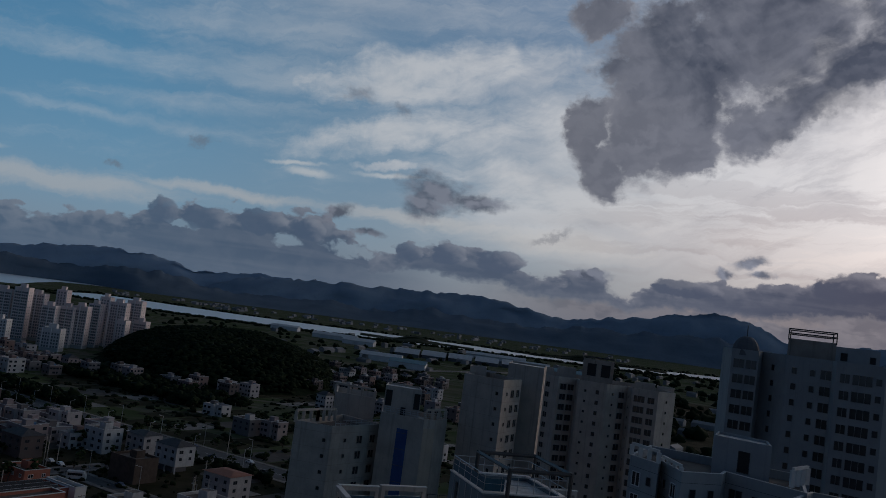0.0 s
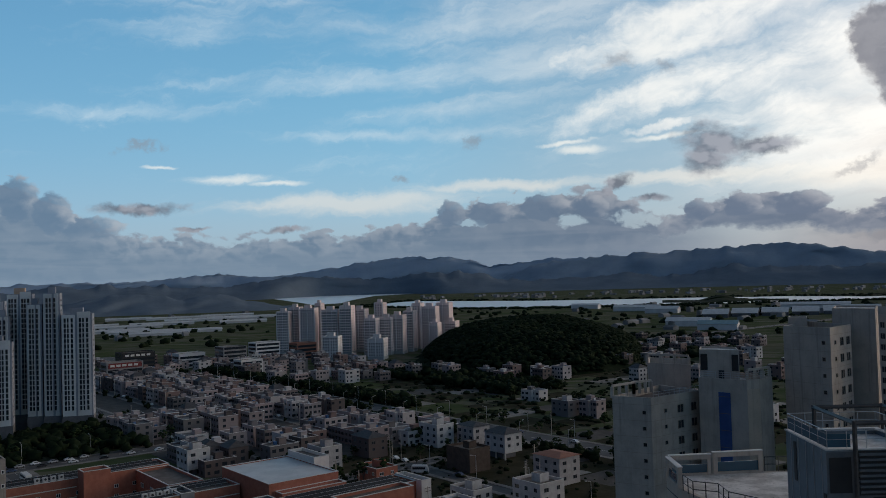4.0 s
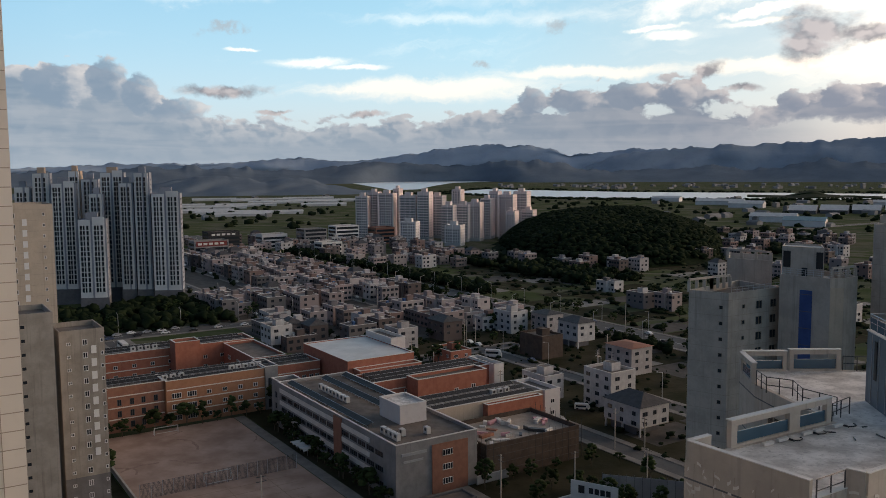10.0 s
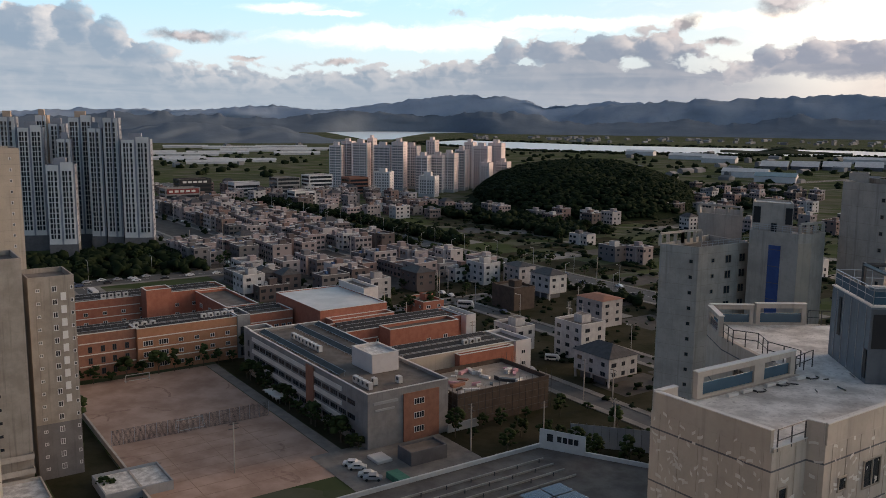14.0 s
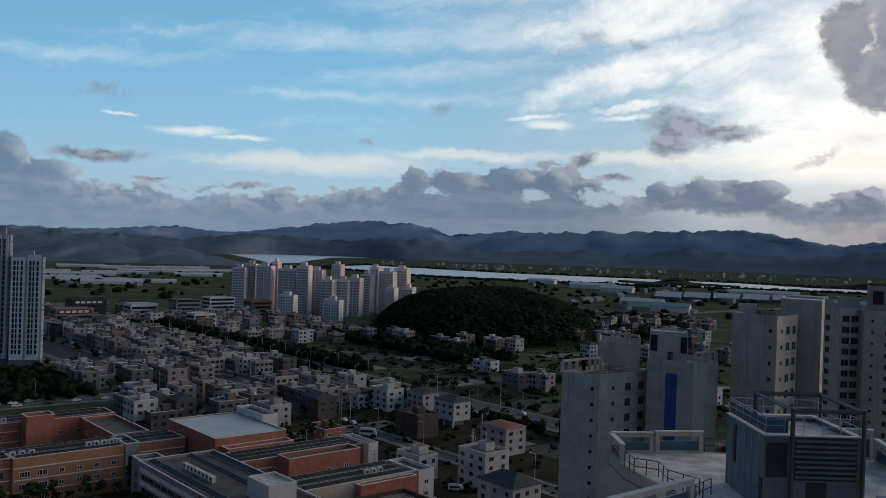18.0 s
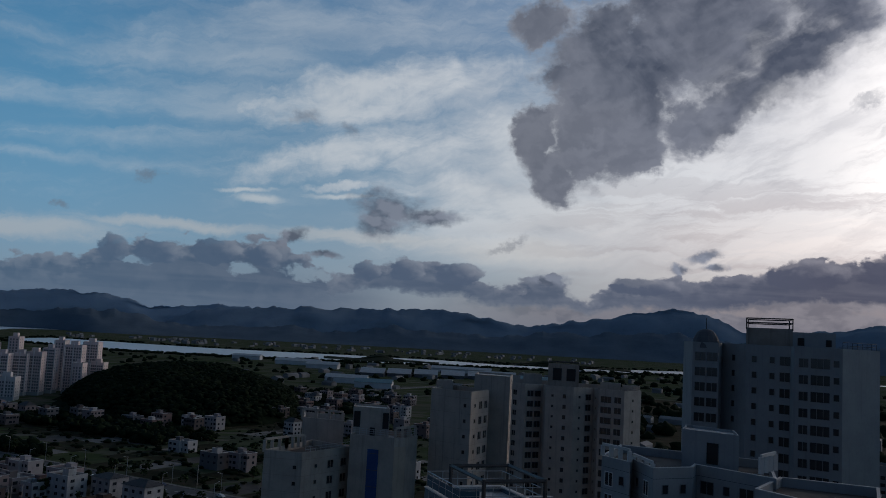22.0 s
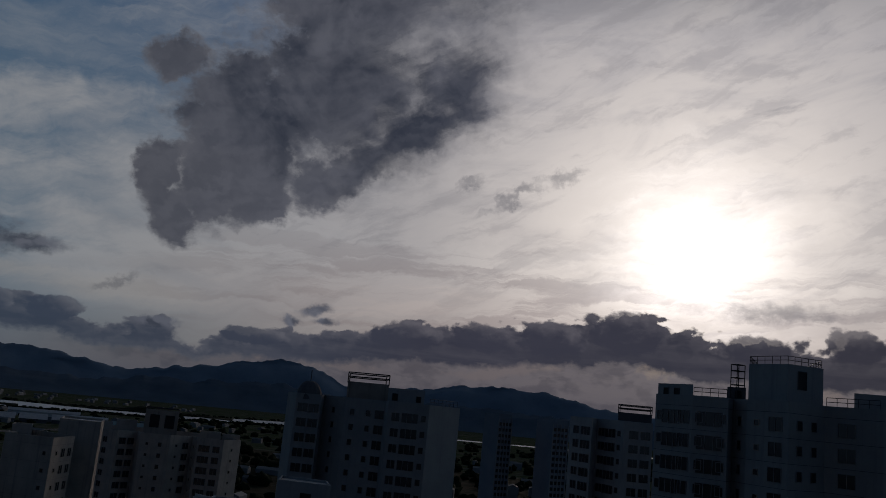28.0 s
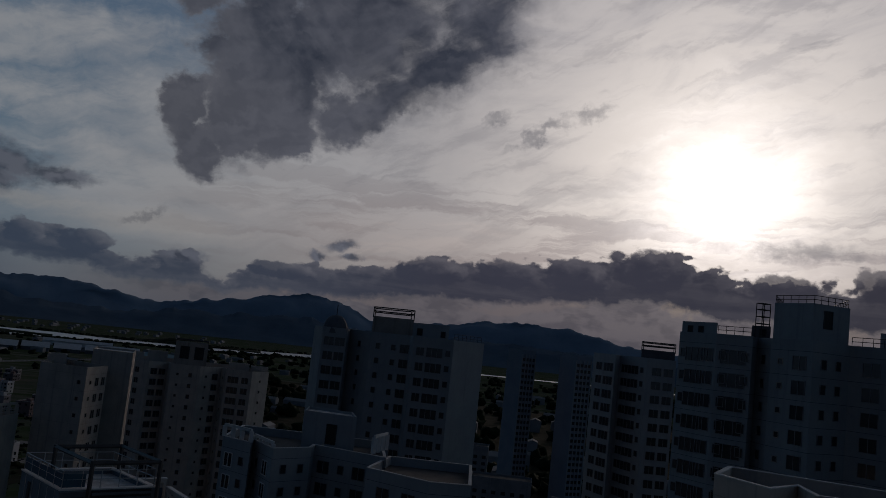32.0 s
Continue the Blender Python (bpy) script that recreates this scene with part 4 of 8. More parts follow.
def penthouse(t, foot, z0, z1, mat, frame=0.0, doors=(), name="penthouse"):
    """A lift house on the roof, with a steel sign frame over it if wanted."""
    foot = ccw(foot)
    bm, dk = walls(foot, z0, z1, 0.35, 0.2)
    p = part(name, bm, mat, t)
    part("penthouse_roof", dk, DECK, p)
    if frame:
        bm = bmesh.new()
        zs = (z1 + frame, z1 + frame * 0.55) if frame > 1.5 else (z1 + frame,)
        for a, b in zip(foot, foot[1:] + foot[:1]):
            bar(bm, (*a, z1 - 0.3), (*a, z1 + frame), 0.12, 4)
            for z in zs:
                bar(bm, (*a, z), (*b, z), 0.11, 4)
        part("steel_frame", bm, METAL, p)
    # black panes stand in for the dark inside of each doorway
    for i, s, w, h, z in doors:
        a, b = Vector(foot[i]), Vector(foot[(i + 1) % len(foot)])
        d = (b - a).normalized()
        c = a + d * s * (b - a).length
        ob = new("opening", window_mesh(w, h, 1, METAL, BLACK))
        ob.parent = p
        ob.matrix_basis = pose(c.x, c.y, z, 0, 0, math.degrees(math.atan2(d.y, d.x)))
    return p


W1, W2, W3 = (1.0, 1.2, 1.0, 1, STONE_GREY, PANE), (2.0, 1.7, 0.7, 2, STONE_GREY, PANE), (3.2, 1.8, 0.6, 3, STONE_GREY, PANE)
D1 = (0.75, 0.75, 1.2, 1, CONCRETE_DARK, PANE)
D2 = (1.6, 1.5, 0.8, 2, CONCRETE_DARK, PANE)

# block with the wide flat roof
ROOF_Z = 65.0
R = [(-5.4, 43.7), (0.5, 39.9), (2.0, 42.1), (2.8, 41.8), (8.4, 50.1), (17, 53), (15, 70.5), (2.5, 67.5), (-4.25, 64.8), (-3.0, 61), (1.5, 53.5), (-3.55, 46.4)]
block = thing("rooftop_block", "unfinished grey concrete apartment block with a wide flat roof", "apartment building", "unfinished apartment towers")
bm, dk = walls(R, 0.0, ROOF_Z + 0.03, 0.03, 0.3)
part("wall", bm, CONCRETE, block)
part("roof", dk, DECK, block, "pale stained roof screed")
joints(block, R, [ROOF_Z - 0.9 - 2.85 * k for k in range(20)], CHARCOAL, 0.02, 0.09)
for i, j in ((0, 1), (3, 4), (2, 3), (1, 2)):
    p, q = Vector(R[i]), Vector(R[j])
    d = (q - p).normalized()
    o = Vector((d.y, -d.x)) * 0.006
    bm = bmesh.new()
    k = 0.6
    while k < (q - p).length:
        slab(bm, p + d * k + o, p + d * (k + 0.015) + o, 0.02, 20, ROOF_Z)
        k += 1.2
    part("formwork_joint", bm, CONCRETE_DARK, block, kind="stuff")
Ri = inset(R, 0.12)
for i, j, h in ((0, 1, 1.06), (1, 2, 0.2), (2, 3, 1.1), (3, 4, 1.06), (11, 0, 1.06)):
    bm = bmesh.new()
    if i == 11:
        Ri[11] = tuple(Vector(Ri[0]).lerp(Vector(Ri[11]), 0.5))
    slab(bm, Ri[i], Ri[j], 0.24, ROOF_Z + 0.034, ROOF_Z + h)
    pr = part("parapet", bm, CONCRETE, block)
    bm = bmesh.new()
    slab(bm, Ri[i], Ri[j], 0.3, ROOF_Z + h + 0.003, ROOF_Z + h + 0.05)
    part("coping", bm, WHITE, pr, "whitewashed coping")


def screen(p, q, z, h, bays, parent, end_post=0.9):
    """A rooftop screen wall: concrete posts and beam with tinted panes in its openings."""
    p, q = Vector(p), Vector(q)
    n = (q - p).length
    d = (q - p).normalized()
    bm = bmesh.new()
    slab(bm, p, q, 0.3, z + h - 0.32, z + h)
    slab(bm, p, q, 0.3, z, z + 0.16)
    posts = [0.0] + [b for b in bays] + [n]
    for s in posts:
        a, b = max(0, s - end_post / 2), min(n, s + end_post / 2)
        slab(bm, p + d * a, p + d * b, 0.3, z + 0.161, z + h - 0.321)
    s = part("screen_wall", bm, CONCRETE, parent)
    bm = bmesh.new()
    slab(bm, p - d * 0.05, q + d * 0.05, 0.38, z + h + 0.003, z + h + 0.06)
    part("coping", bm, WHITE, s, "whitewashed coping")
    for a, b in zip(posts, posts[1:]):
        if b - a > 1.2:
            bm = bmesh.new()
            slab(bm, p + d * (a + end_post / 2 if a else end_post / 2), p + d * (b - end_post / 2), 0.05, z + 0.16, z + h - 0.7)
            part("pane", bm, PANE_BLUE, s)
    return s


screen((-3.5, 46.5), (1.45, 53.4), ROOF_Z + 0.02, 1.5, [5.2], block)
screen((-4.1, 64.7), (-1.2, 65.85), ROOF_Z + 0.02, 1.45, [], block, 0.5)
screen((-1.0, 65.95), (2.4, 67.3), ROOF_Z + 0.02, 1.55, [], block, 0.6)
screen((-4.1, 64.5), (-3.1, 61.2), ROOF_Z + 0.02, 1.4, [], block, 0.8)
screen((12.2, 69.6), (14.6, 70.2), ROOF_Z + 0.02, 2.2, [], block, 0.4)
screen((14.8, 69.8), (15.6, 63.5), ROOF_Z + 0.02, 1.6, [3.2], block, 0.6)
for pts in ([(-2.9, 60.6), (-2.2, 58.9), (-0.6, 58.6), (0.0, 56.6), (1.9, 55.2)], [(0.7, 40.2), (1.9, 42.0)], [(3.0, 42.3), (5.2, 45.6)], [(1.6, 53.6), (2.6, 55.6)], [(2.6, 67.4), (12, 69.4)], [(8.6, 50.3), (16.6, 53.2)]):
    rail_parts("guard_rail", block, METAL, pts, ROOF_Z + 0.03, 1.05, 1.0, 0.035, 2)
# repair patches of pale mortar on the raw concrete
MORTAR = material("pale_mortar", (0.58, 0.55, 0.51), (0.68, 0.65, 0.61), 1.0, 0.9, 0.2)
random.seed(5)
for (p, q, n) in (((-5.4, 43.7), (0.5, 39.9), 170), ((2.8, 41.8), (8.4, 50.1), 150), ((0.5, 39.9), (2.0, 42.1), 16), ((2.0, 42.1), (2.8, 41.8), 10)):
    bm = bmesh.new()
    p, q = Vector(p), Vector(q)
    d = (q - p).normalized()
    o = Vector((d.y, -d.x))
    for _ in range(n):
        s, z = random.uniform(0.3, (q - p).length - 0.3), ROOF_Z - random.uniform(0.05, 1) * 7.5 + 0.3
        if ROOF_Z + 0.6 < z:
            continue
        r, a0, w = random.uniform(0.14, 0.36), random.uniform(0, 6.28), random.uniform(0.05, 0.10)
        pts = []
        for k in range(5):
            a = a0 + k * random.uniform(0.12, 0.3)
            pts.append((s + r * 1.6 * math.cos(a), z + r * math.sin(a)))
        up, dn = [], []
        for (x, y) in pts:
            c = p + d * x + o * 0.035
            up.append(bm.verts.new((c.x, c.y, y + w)))
            dn.append(bm.verts.new((c.x, c.y, y - w)))
        for k in range(4):
            bm.faces.new((dn[k], dn[k + 1], up[k + 1], up[k]))
    part("mortar_marking", bm, MORTAR, block, "pale mortar repair marks", "stuff")
for i, rows in {0: [], 1: [(0.35, *D1)], 3: [(0.16, *D1), (0.42, *D2), (0.72, *D1)], 11: [(0.5, *D1)], 9: [(0.3, *D2), (0.7, *D2)]}.items():
    p, q = Vector(R[i]), Vector(R[(i + 1) % 12])
    windows(block, p, q, ROOF_Z - 0.9 - 2.85 * 8, 8, 2.85, [(s * (q - p).length, *r) for s, *r in rows])

# penthouse of that block: rendered lift house with louvres and a steel crown
ph = thing("rooftop_penthouse", "blue-grey lift house with louvres under a dark steel crown", "penthouse")
ang_ = radians(15.5)
pu, pv = Vector((math.cos(ang_), math.sin(ang_))), Vector((-math.sin(ang_), math.cos(ang_)))
corner = Vector((5.35, 53.15))


def pp(a, b):
    c = corner + pu * a + pv * b
    return (c.x, c.y)


body_f = [pp(0, 0), pp(5.7, 0), pp(5.7, 6.4), pp(0, 6.4)]
bm, dk = walls(body_f, ROOF_Z, 69.5, 0.3, 0.2)
part("wall", bm, PENT, ph)
part("roof", dk, DECK, ph)
part("coping", ring(body_f, 69.503, 69.58, 0.06, 0.3), WHITE, ph, "pale roof edge")
SLATE_STEEL = material("dark_louvre_steel", (0.085, 0.10, 0.115), (0.12, 0.135, 0.15), 1.0, 0.55, 0.1, streak=0.3)
bm = bmesh.new()
slab(bm, pp(-0.02, -0.012), pp(5.72, -0.012), 0.024, ROOF_Z + 0.05, 69.4)
part("front_cladding", bm, SLATE_STEEL, ph, "dark slate-blue front cladding")
# black slab on the front, painting the dark of an open doorway
bm = bmesh.new()
slab(bm, pp(2.5, -0.04), pp(3.7, -0.04), 0.05, ROOF_Z + 0.05, ROOF_Z + 1.85)
part("doorway", bm, BLACK, ph, "black slab in place of a dark open doorway")
for k in range(8):
    bm = bmesh.new()
    slab(bm, pp(1.75, -0.12), pp(5.3, -0.12), 0.2, ROOF_Z + 2.1 + k * 0.3, ROOF_Z + 2.23 + k * 0.3)
    part("louvre_blade", bm, SLATE_STEEL, ph, "dark steel louvre blade")
bm = bmesh.new()
slab(bm, pp(1.6, -0.035), pp(5.4, -0.035), 0.05, ROOF_Z + 1.95, ROOF_Z + 4.45)
part("louvre_backing", bm, BLACK, ph)
# more black slabs laid on the walls for the dark of openings
for a, b, z0, z1 in ((pp(0.12, -0.03), pp(1.35, -0.03), 2.1, 4.1), (pp(-0.03, 5.0), pp(-0.03, 4.6), 1.7, 4.1), (pp(-0.03, 0.5), pp(-0.03, 0.12), 0.3, 2.0), (pp(5.73, 1.2), pp(5.73, 3.0), 0.1, 2.3)):
    bm = bmesh.new()
    slab(bm, a, b, 0.05, ROOF_Z + z0, ROOF_Z + z1)
    part("opening", bm, BLACK, ph)
for k in range(5):
    bm = bmesh.new()
    slab(bm, pp(-0.02, 1.2 * k + 0.7), pp(-0.02, 1.2 * k + 0.67), 0.03, ROOF_Z + 0.1, 69.4)
    part("panel_joint", bm, STEEL, ph)
rail_parts("roof_rail", ph, STEEL, [pp(0.1, 0.1), pp(5.6, 0.1), pp(5.6, 6.3), pp(0.1, 6.3), pp(0.1, 0.1)], 69.58, 1.0, 1.2, 0.03, 2)
for a, b in ((pp(0.1, 0.1), pp(1.4, 0.1)), (pp(0.1, 6.2), pp(0.1, 0.1))):
    bm = bmesh.new()
    slab(bm, a, b, 0.03, 69.65, 70.4)
    part("rail_pane", bm, PANE_BLUE, ph, "blue-tinted rail panel")
crown = [pp(1.5, -0.3), pp(5.65, -0.3), pp(5.8, 5.7), pp(1.5, 5.55)]
for i in range(4):
    a, b = crown[i], crown[(i + 1) % 4]
    bm = bmesh.new()
    bar(bm, (*a, 71.05), (*b, 71.05), 0.13, 4)
    part("crown_beam", bm, METAL, ph)
    bm = bmesh.new()
    bar(bm, (*a, ROOF_Z if i < 2 else 69.4), (*a, 71.18), 0.13, 4)
    part("crown_post", bm, METAL, ph)
# white upstands and coiled hoses along the screen
for k, (x, y) in enumerate(((-2.2, 47.7), (-1.5, 48.7), (-0.3, 50.4), (0.3, 51.2), (1.3, 52.5))):
    bm = bmesh.new()
    d = Vector((0.58, 0.81))
    slab(bm, Vector((x + 0.35, y - 0.25)), Vector((x + 0.35, y - 0.25)) + d * 0.8, 0.2, ROOF_Z + 0.04, ROOF_Z + 0.2)
    tagged(part("white_upstand", bm, WHITE), "white kerb block at the foot of the roof screen", "kerb block", "roof kerb blocks")
    bm = bmesh.new()
    last = None
    for i in range(14):
        a = i * 0.6
        p = (x + 0.9 + 0.25 * math.cos(a) + 0.04 * i, y + 0.1 + 0.22 * math.sin(a) + 0.05 * i, ROOF_Z + 0.07)
        if last:
            bar(bm, last, p, 0.035, 4)
        last = p
    if k in (1, 2, 4):
        tagged(part("coiled_hose", bm, BLACK), "black hose lying coiled on the roof screed", "hose", "roof hoses")
    else:
        bm.free()
# site fencing and tarpaulin beside the lift house
for k in range(6):
    x, y = 9.5 + k * 0.9, 56.5 + (k % 3) * 1.7
    bm = bmesh.new()
    box(bm, x, y, ROOF_Z + 0.01, x + 0.7, y + 0.5, ROOF_Z + 0.5 + 0.2 * (k % 2))
    tagged(part("sheeted_pallet", bm, TARP_BLUE), "building materials under a blue sheet on the roof", "building materials", "sheeted pallets")
bm = bmesh.new()
for k in range(9):
    x, y = -0.6 + 0.62 * random.random() + k * 0.7, 50.5 + 6 * random.random()
    bar(bm, (x, y, ROOF_Z + 0.05), (x + random.uniform(-0.7, 0.7), y + random.uniform(-0.7, 0.7), ROOF_Z + 0.05), 0.04, 4)
tagged(part("loose_pipes", bm, METAL), "loose dark pipes lying on the roof screed", "pipes", kind="stuff")

# tower with the blue stripe
st = tower("blue_striped_tower", "raw concrete apartment tower with a painted blue stripe", fan((7, 160), (4.55, 157.5), (1.5, 168), (4, 176)), 57.3, CONCRETE,
           {0: [(0.82, *D1)], 1: [(0.28, *D1), (0.58, *D2), (0.86, *D2)]}, lines=CONCRETE_DARK)
core_f = ccw(fan((1.55, 164), (-1.35, 160), (-2.1, 161.5), (-2.85, 166), (0.6, 179)))
bm, dk = walls(core_f, 0, 60.2, 1.0)
core = part("core_wall", bm, CONCRETE, st)
part("core_roof", dk, DECK, core)
p, q = Vector(core_f[0]), Vector(core_f[1])
d = (q - p).normalized()
bm = bmesh.new()
slab(bm, p.lerp(q, 0.42) + Vector((d.y, -d.x)) * 0.05, p.lerp(q, 0.66) + Vector((d.y, -d.x)) * 0.05, 0.2, 2, 57.8)
part("blue_stripe", bm, BLUE, st, "band of blue paint")
for k in range(18):
    bm = bmesh.new()
    slab(bm, p.lerp(q, 0.42) + Vector((d.y, -d.x)) * 0.16, p.lerp(q, 0.66) + Vector((d.y, -d.x)) * 0.16, 0.06, 57 - 3 * k, 57.1 - 3 * k)
    part("stripe_rail", bm, CHARCOAL, st)
# one narrow face of the core in a warmer beige
bm = bmesh.new()
p2, q2 = Vector(core_f[1]), Vector(core_f[2])
d2 = (q2 - p2).normalized()
slab(bm, p2 + Vector((d2.y, -d2.x)) * 0.03, q2 + Vector((d2.y, -d2.x)) * 0.03, 0.1, 0, 58.6)
part("beige_panel", bm, BEIGE, st, "beige strip on the narrow core face")
penthouse(st, fan((1.45, 167), (-0.95, 165), (-0.8, 172), (1.35, 174)), 59.2, 65.0, CONCRETE, 0, [(0, 0.12, 1.3, 3.0, 61.2), (0, 0.9, 1.2, 3.0, 61.2), (0, 0.55, 1.0, 2.0, 59.3)])
bm, dk = walls(fan((4.7, 184), (2.0, 180), (2.0, 192), (4.6, 195)), 0, 60.8, 1.4)
pt = part("rear_wing", bm, CONCRETE, st)
part("rear_roof", dk, DECK, pt)
for pts, z in ((fan((7.0, 161), (5.6, 166), (4.5, 169)), 57.3), (fan((4.7, 184.5), (2.1, 180.6)), 60.8), (fan((-1.4, 161), (-2.7, 166)), 60.2)):
    for a, b in zip(pts, pts[1:]):
        bm = bmesh.new()
        slab(bm, a, b, 0.3, z + 1.5, z + 1.9)
        part("screen_beam", bm, CONCRETE, st)
        for k in range(4):
            c = Vector(a).lerp(Vector(b), k / 3)
            bm = bmesh.new()
            box(bm, c.x - 0.3, c.y - 0.2, z - 0.5, c.x + 0.3, c.y + 0.2, z + 1.499)
            part("screen_post", bm, CONCRETE, st)
bm = bmesh.new()
rails(bm, fan((1.4, 164.4), (-1.3, 160.4), (-2.7, 166)), 60.2, 1.1, 1.5, 0.04, 3)
rails(bm, fan((1.5, 168.2), (4.4, 158.2)), 57.3, 0.9, 1.5, 0.04, 2)
part("roof_rail", bm, STEEL, st)

# slab towers to its right
t2 = tower("plain_concrete_tower", "plain grey concrete tower with storey joints and small windows", fan((-3.6, 168), (-6.25, 162), (-7.4, 171), (-5, 182)), 69.2, CONCRETE,
           {0: [(0.86, *D1)], 1: [(0.22, *D1), (0.52, *D2), (0.82, *D2)]}, lines=CONCRETE_DARK)
penthouse(t2, fan((-6.4, 176), (-8.75, 173), (-8.9, 186), (-6.6, 188)), 0, 71.9, CONCRETE, 0, name="stair_tower")
penthouse(t2, fan((-3.9, 174), (-5.0, 172.5), (-5.0, 178), (-4.0, 179)), 68, 70.4, CONCRETE)
F3 = fan((-8.1, 254), (-9.75, 246), (-10.9, 249), (-11.1, 244), (-12.9, 242), (-14.2, 247), (-14.5, 243), (-16.15, 240), (-17.2, 247), (-15.5, 266), (-9, 270))
t3 = tower("wide_apartment_tower", "wide grey apartment tower with stacked window bays", F3, 66.8, CONCRETE,
           {0: [(0.25, *D1), (0.62, *D2)], 1: [(0.3, *W2), (0.72, *W2)], 3: [(0.25, *D1), (0.68, *W1)], 4: [(0.3, *D1), (0.72, *W2)], 5: [(0.5, *D1)], 6: [(0.3, *W3), (0.75, *W2)], 7: [(0.5, *D1)]}, lines=None)
penthouse(t3, fan((-11.2, 252), (-13.2, 250), (-13.2, 258), (-11.2, 260)), 65.5, 72.6, CONCRETE_DARK, 0.6, [(0, 0.3, 2.6, 3.5, 68), (0, 0.75, 2.6, 3.5, 68)])
for a0, a1, z in ((-8.3, -9.4, 68.4), (-9.6, -10.8, 69.2), (-14.6, -15.9, 67.9), (-16.0, -17.1, 67.5)):
    penthouse(t3, fan((a0, 256), (a1, 255), (a1, 260), (a0, 261)), 65.6, z, CONCRETE, name="roof_block")

# block with white rendered bays and open roof screens
F4 = fan((-14.85, 120), (-16.65, 115.5), (-16.8, 119), (-18.1, 112), (-20.5, 116), (-20.7, 119), (-25.4, 113), (-25, 130), (-16, 134))
pv4 = tower("bay_windowed_block", "grey rendered apartment block with pale bays and roof screens", F4, 64.6, GREY_PAINT,
            {0: [(0.28, 1.7, 1.9, 0.5, 2, FRAME, PANE), (0.72, *W1)], 2: [(0.25, *W1), (0.68, 1.8, 1.9, 0.5, 2, FRAME, PANE)], 3: [(0.3, *W1), (0.75, *W1)], 5: [(0.15, *W2), (0.4, *W1), (0.65, *W2), (0.88, *W1)]}, lines=CHARCOAL, coping=WHITE)
penthouse(pv4, fan((-19.8, 124), (-23.2, 121), (-22.9, 128), (-20, 131)), 63.5, 68.6, GREY_PAINT, 0, [(0, 0.55, 1.6, 2.8, 64.4)])
for a, b, z0, z1 in ((fan((-14.9, 120.4))[0], fan((-16.6, 116))[0], 64.6, 66.3), (fan((-16.85, 119))[0], fan((-18.05, 112.6))[0], 64.6, 65.4), (fan((-24.5, 116))[0], fan((-25.3, 121))[0], 64.6, 67.0)):
    bm = bmesh.new()
    slab(bm, a, b, 0.3, z1 - 0.35, z1)
    part("screen_beam", bm, WHITE, pv4, "pale rendered beam")
    for k in range(4):
        c = Vector(a).lerp(Vector(b), k / 3)
        bm = bmesh.new()
        box(bm, c.x - 0.25, c.y - 0.25, z0, c.x + 0.25, c.y + 0.25, z1 - 0.351)
        part("screen_post", bm, WHITE, pv4, "pale rendered post")
low4 = tower("low_roof_block", "low grey apartment block with pale parapets", fan((-24.2, 106), (-28.4, 100), (-31.1, 101), (-31, 118), (-25.6, 118)), 64.2, GREY_PAINT, {0: [(0.3, *W2), (0.7, *W2)]}, lines=CHARCOAL, coping=WHITE)

# tall tower with the sign frame on its roof
FA = fan((-19.75, 180), (-20.3, 172), (-21.9, 171), (-22.1, 176), (-23.5, 170), (-26.1, 166), (-26.3, 163), (-29.0, 161), (-31.0, 170), (-27, 190), (-21, 194))
ta = tower("framed_roof_tower", "tall grey apartment tower with a dark steel roof frame", FA, 80.8, GREY_PAINT,
           {1: [(0.3, *W2), (0.75, *W2)], 3: [(0.5, *W1)], 4: [(0.2, *W1), (0.6, *W1), (0.88, *W2)], 6: [(0.2, 1.6, 1.6, 0.7, 2, STONE_GREY, PANE), (0.55, *W3), (0.88, *W1)]}, lines=None)
penthouse(ta, fan((-23.5, 174), (-26.2, 171), (-26, 180), (-23.6, 183)), 79.5, 84.0, CONCRETE_DARK, 1.8)
penthouse(ta, fan((-26.2, 168), (-28.6, 165), (-28.5, 172), (-26.3, 175)), 79.5, 83.4, GREY_PAINT, 0, [(0, 0.2, 1.2, 1.4, 81), (0, 0.85, 1.0, 1.2, 81)], "roof_block")
bm = bmesh.new()
cx, cy = bearing(-21.1, 174)
prev = None
for k in range(9):
    f = k / 8
    r, z = 2.6 * math.cos(f * math.pi / 2 * 0.92), 79.7 + 3.6 * math.sin(f * math.pi / 2)
    hoop = [bm.verts.new((cx + r * math.cos(2 * math.pi * i / 14), cy + r * math.sin(2 * math.pi * i / 14), z)) for i in range(14)]
    if prev:
        for i in range(14):
            bm.faces.new((prev[i], prev[(i + 1) % 14], hoop[(i + 1) % 14], hoop[i]))
    prev = hoop
bm.faces.new(prev)
bar(bm, (cx, cy, 83), (cx, cy, 85.4), 0.1)
part("roof_dome", bm, CHARCOAL, ta, "small dark rooftop dome")
bm = bmesh.new()
rails(bm, fan((-29, 162), (-30.8, 170.5)), 80.8, 1.1, 1.5, 0.05, 2)
part("roof_rail", bm, METAL, ta)

# towers against the sun
F5 = fan((-38.2, 192), (-39.6, 186), (-39.9, 190), (-41.6, 184), (-43.4, 186), (-43, 206), (-38.4, 208))
t5 = tower("twin_bay_tower", "grey apartment tower with dark window bays and roof frame", F5, 81.6, GREY_PAINT,
           {0: [(0.3, *W2), (0.72, *W3)], 2: [(0.2, *W2), (0.52, *W3), (0.84, *W1)], 3: [(0.35, *W2), (0.75, *W2)]}, lines=None)
penthouse(t5, fan((-41.2, 190), (-43.3, 189), (-43.2, 198), (-41.3, 199)), 80.4, 83.4, CHARCOAL, 1.6)
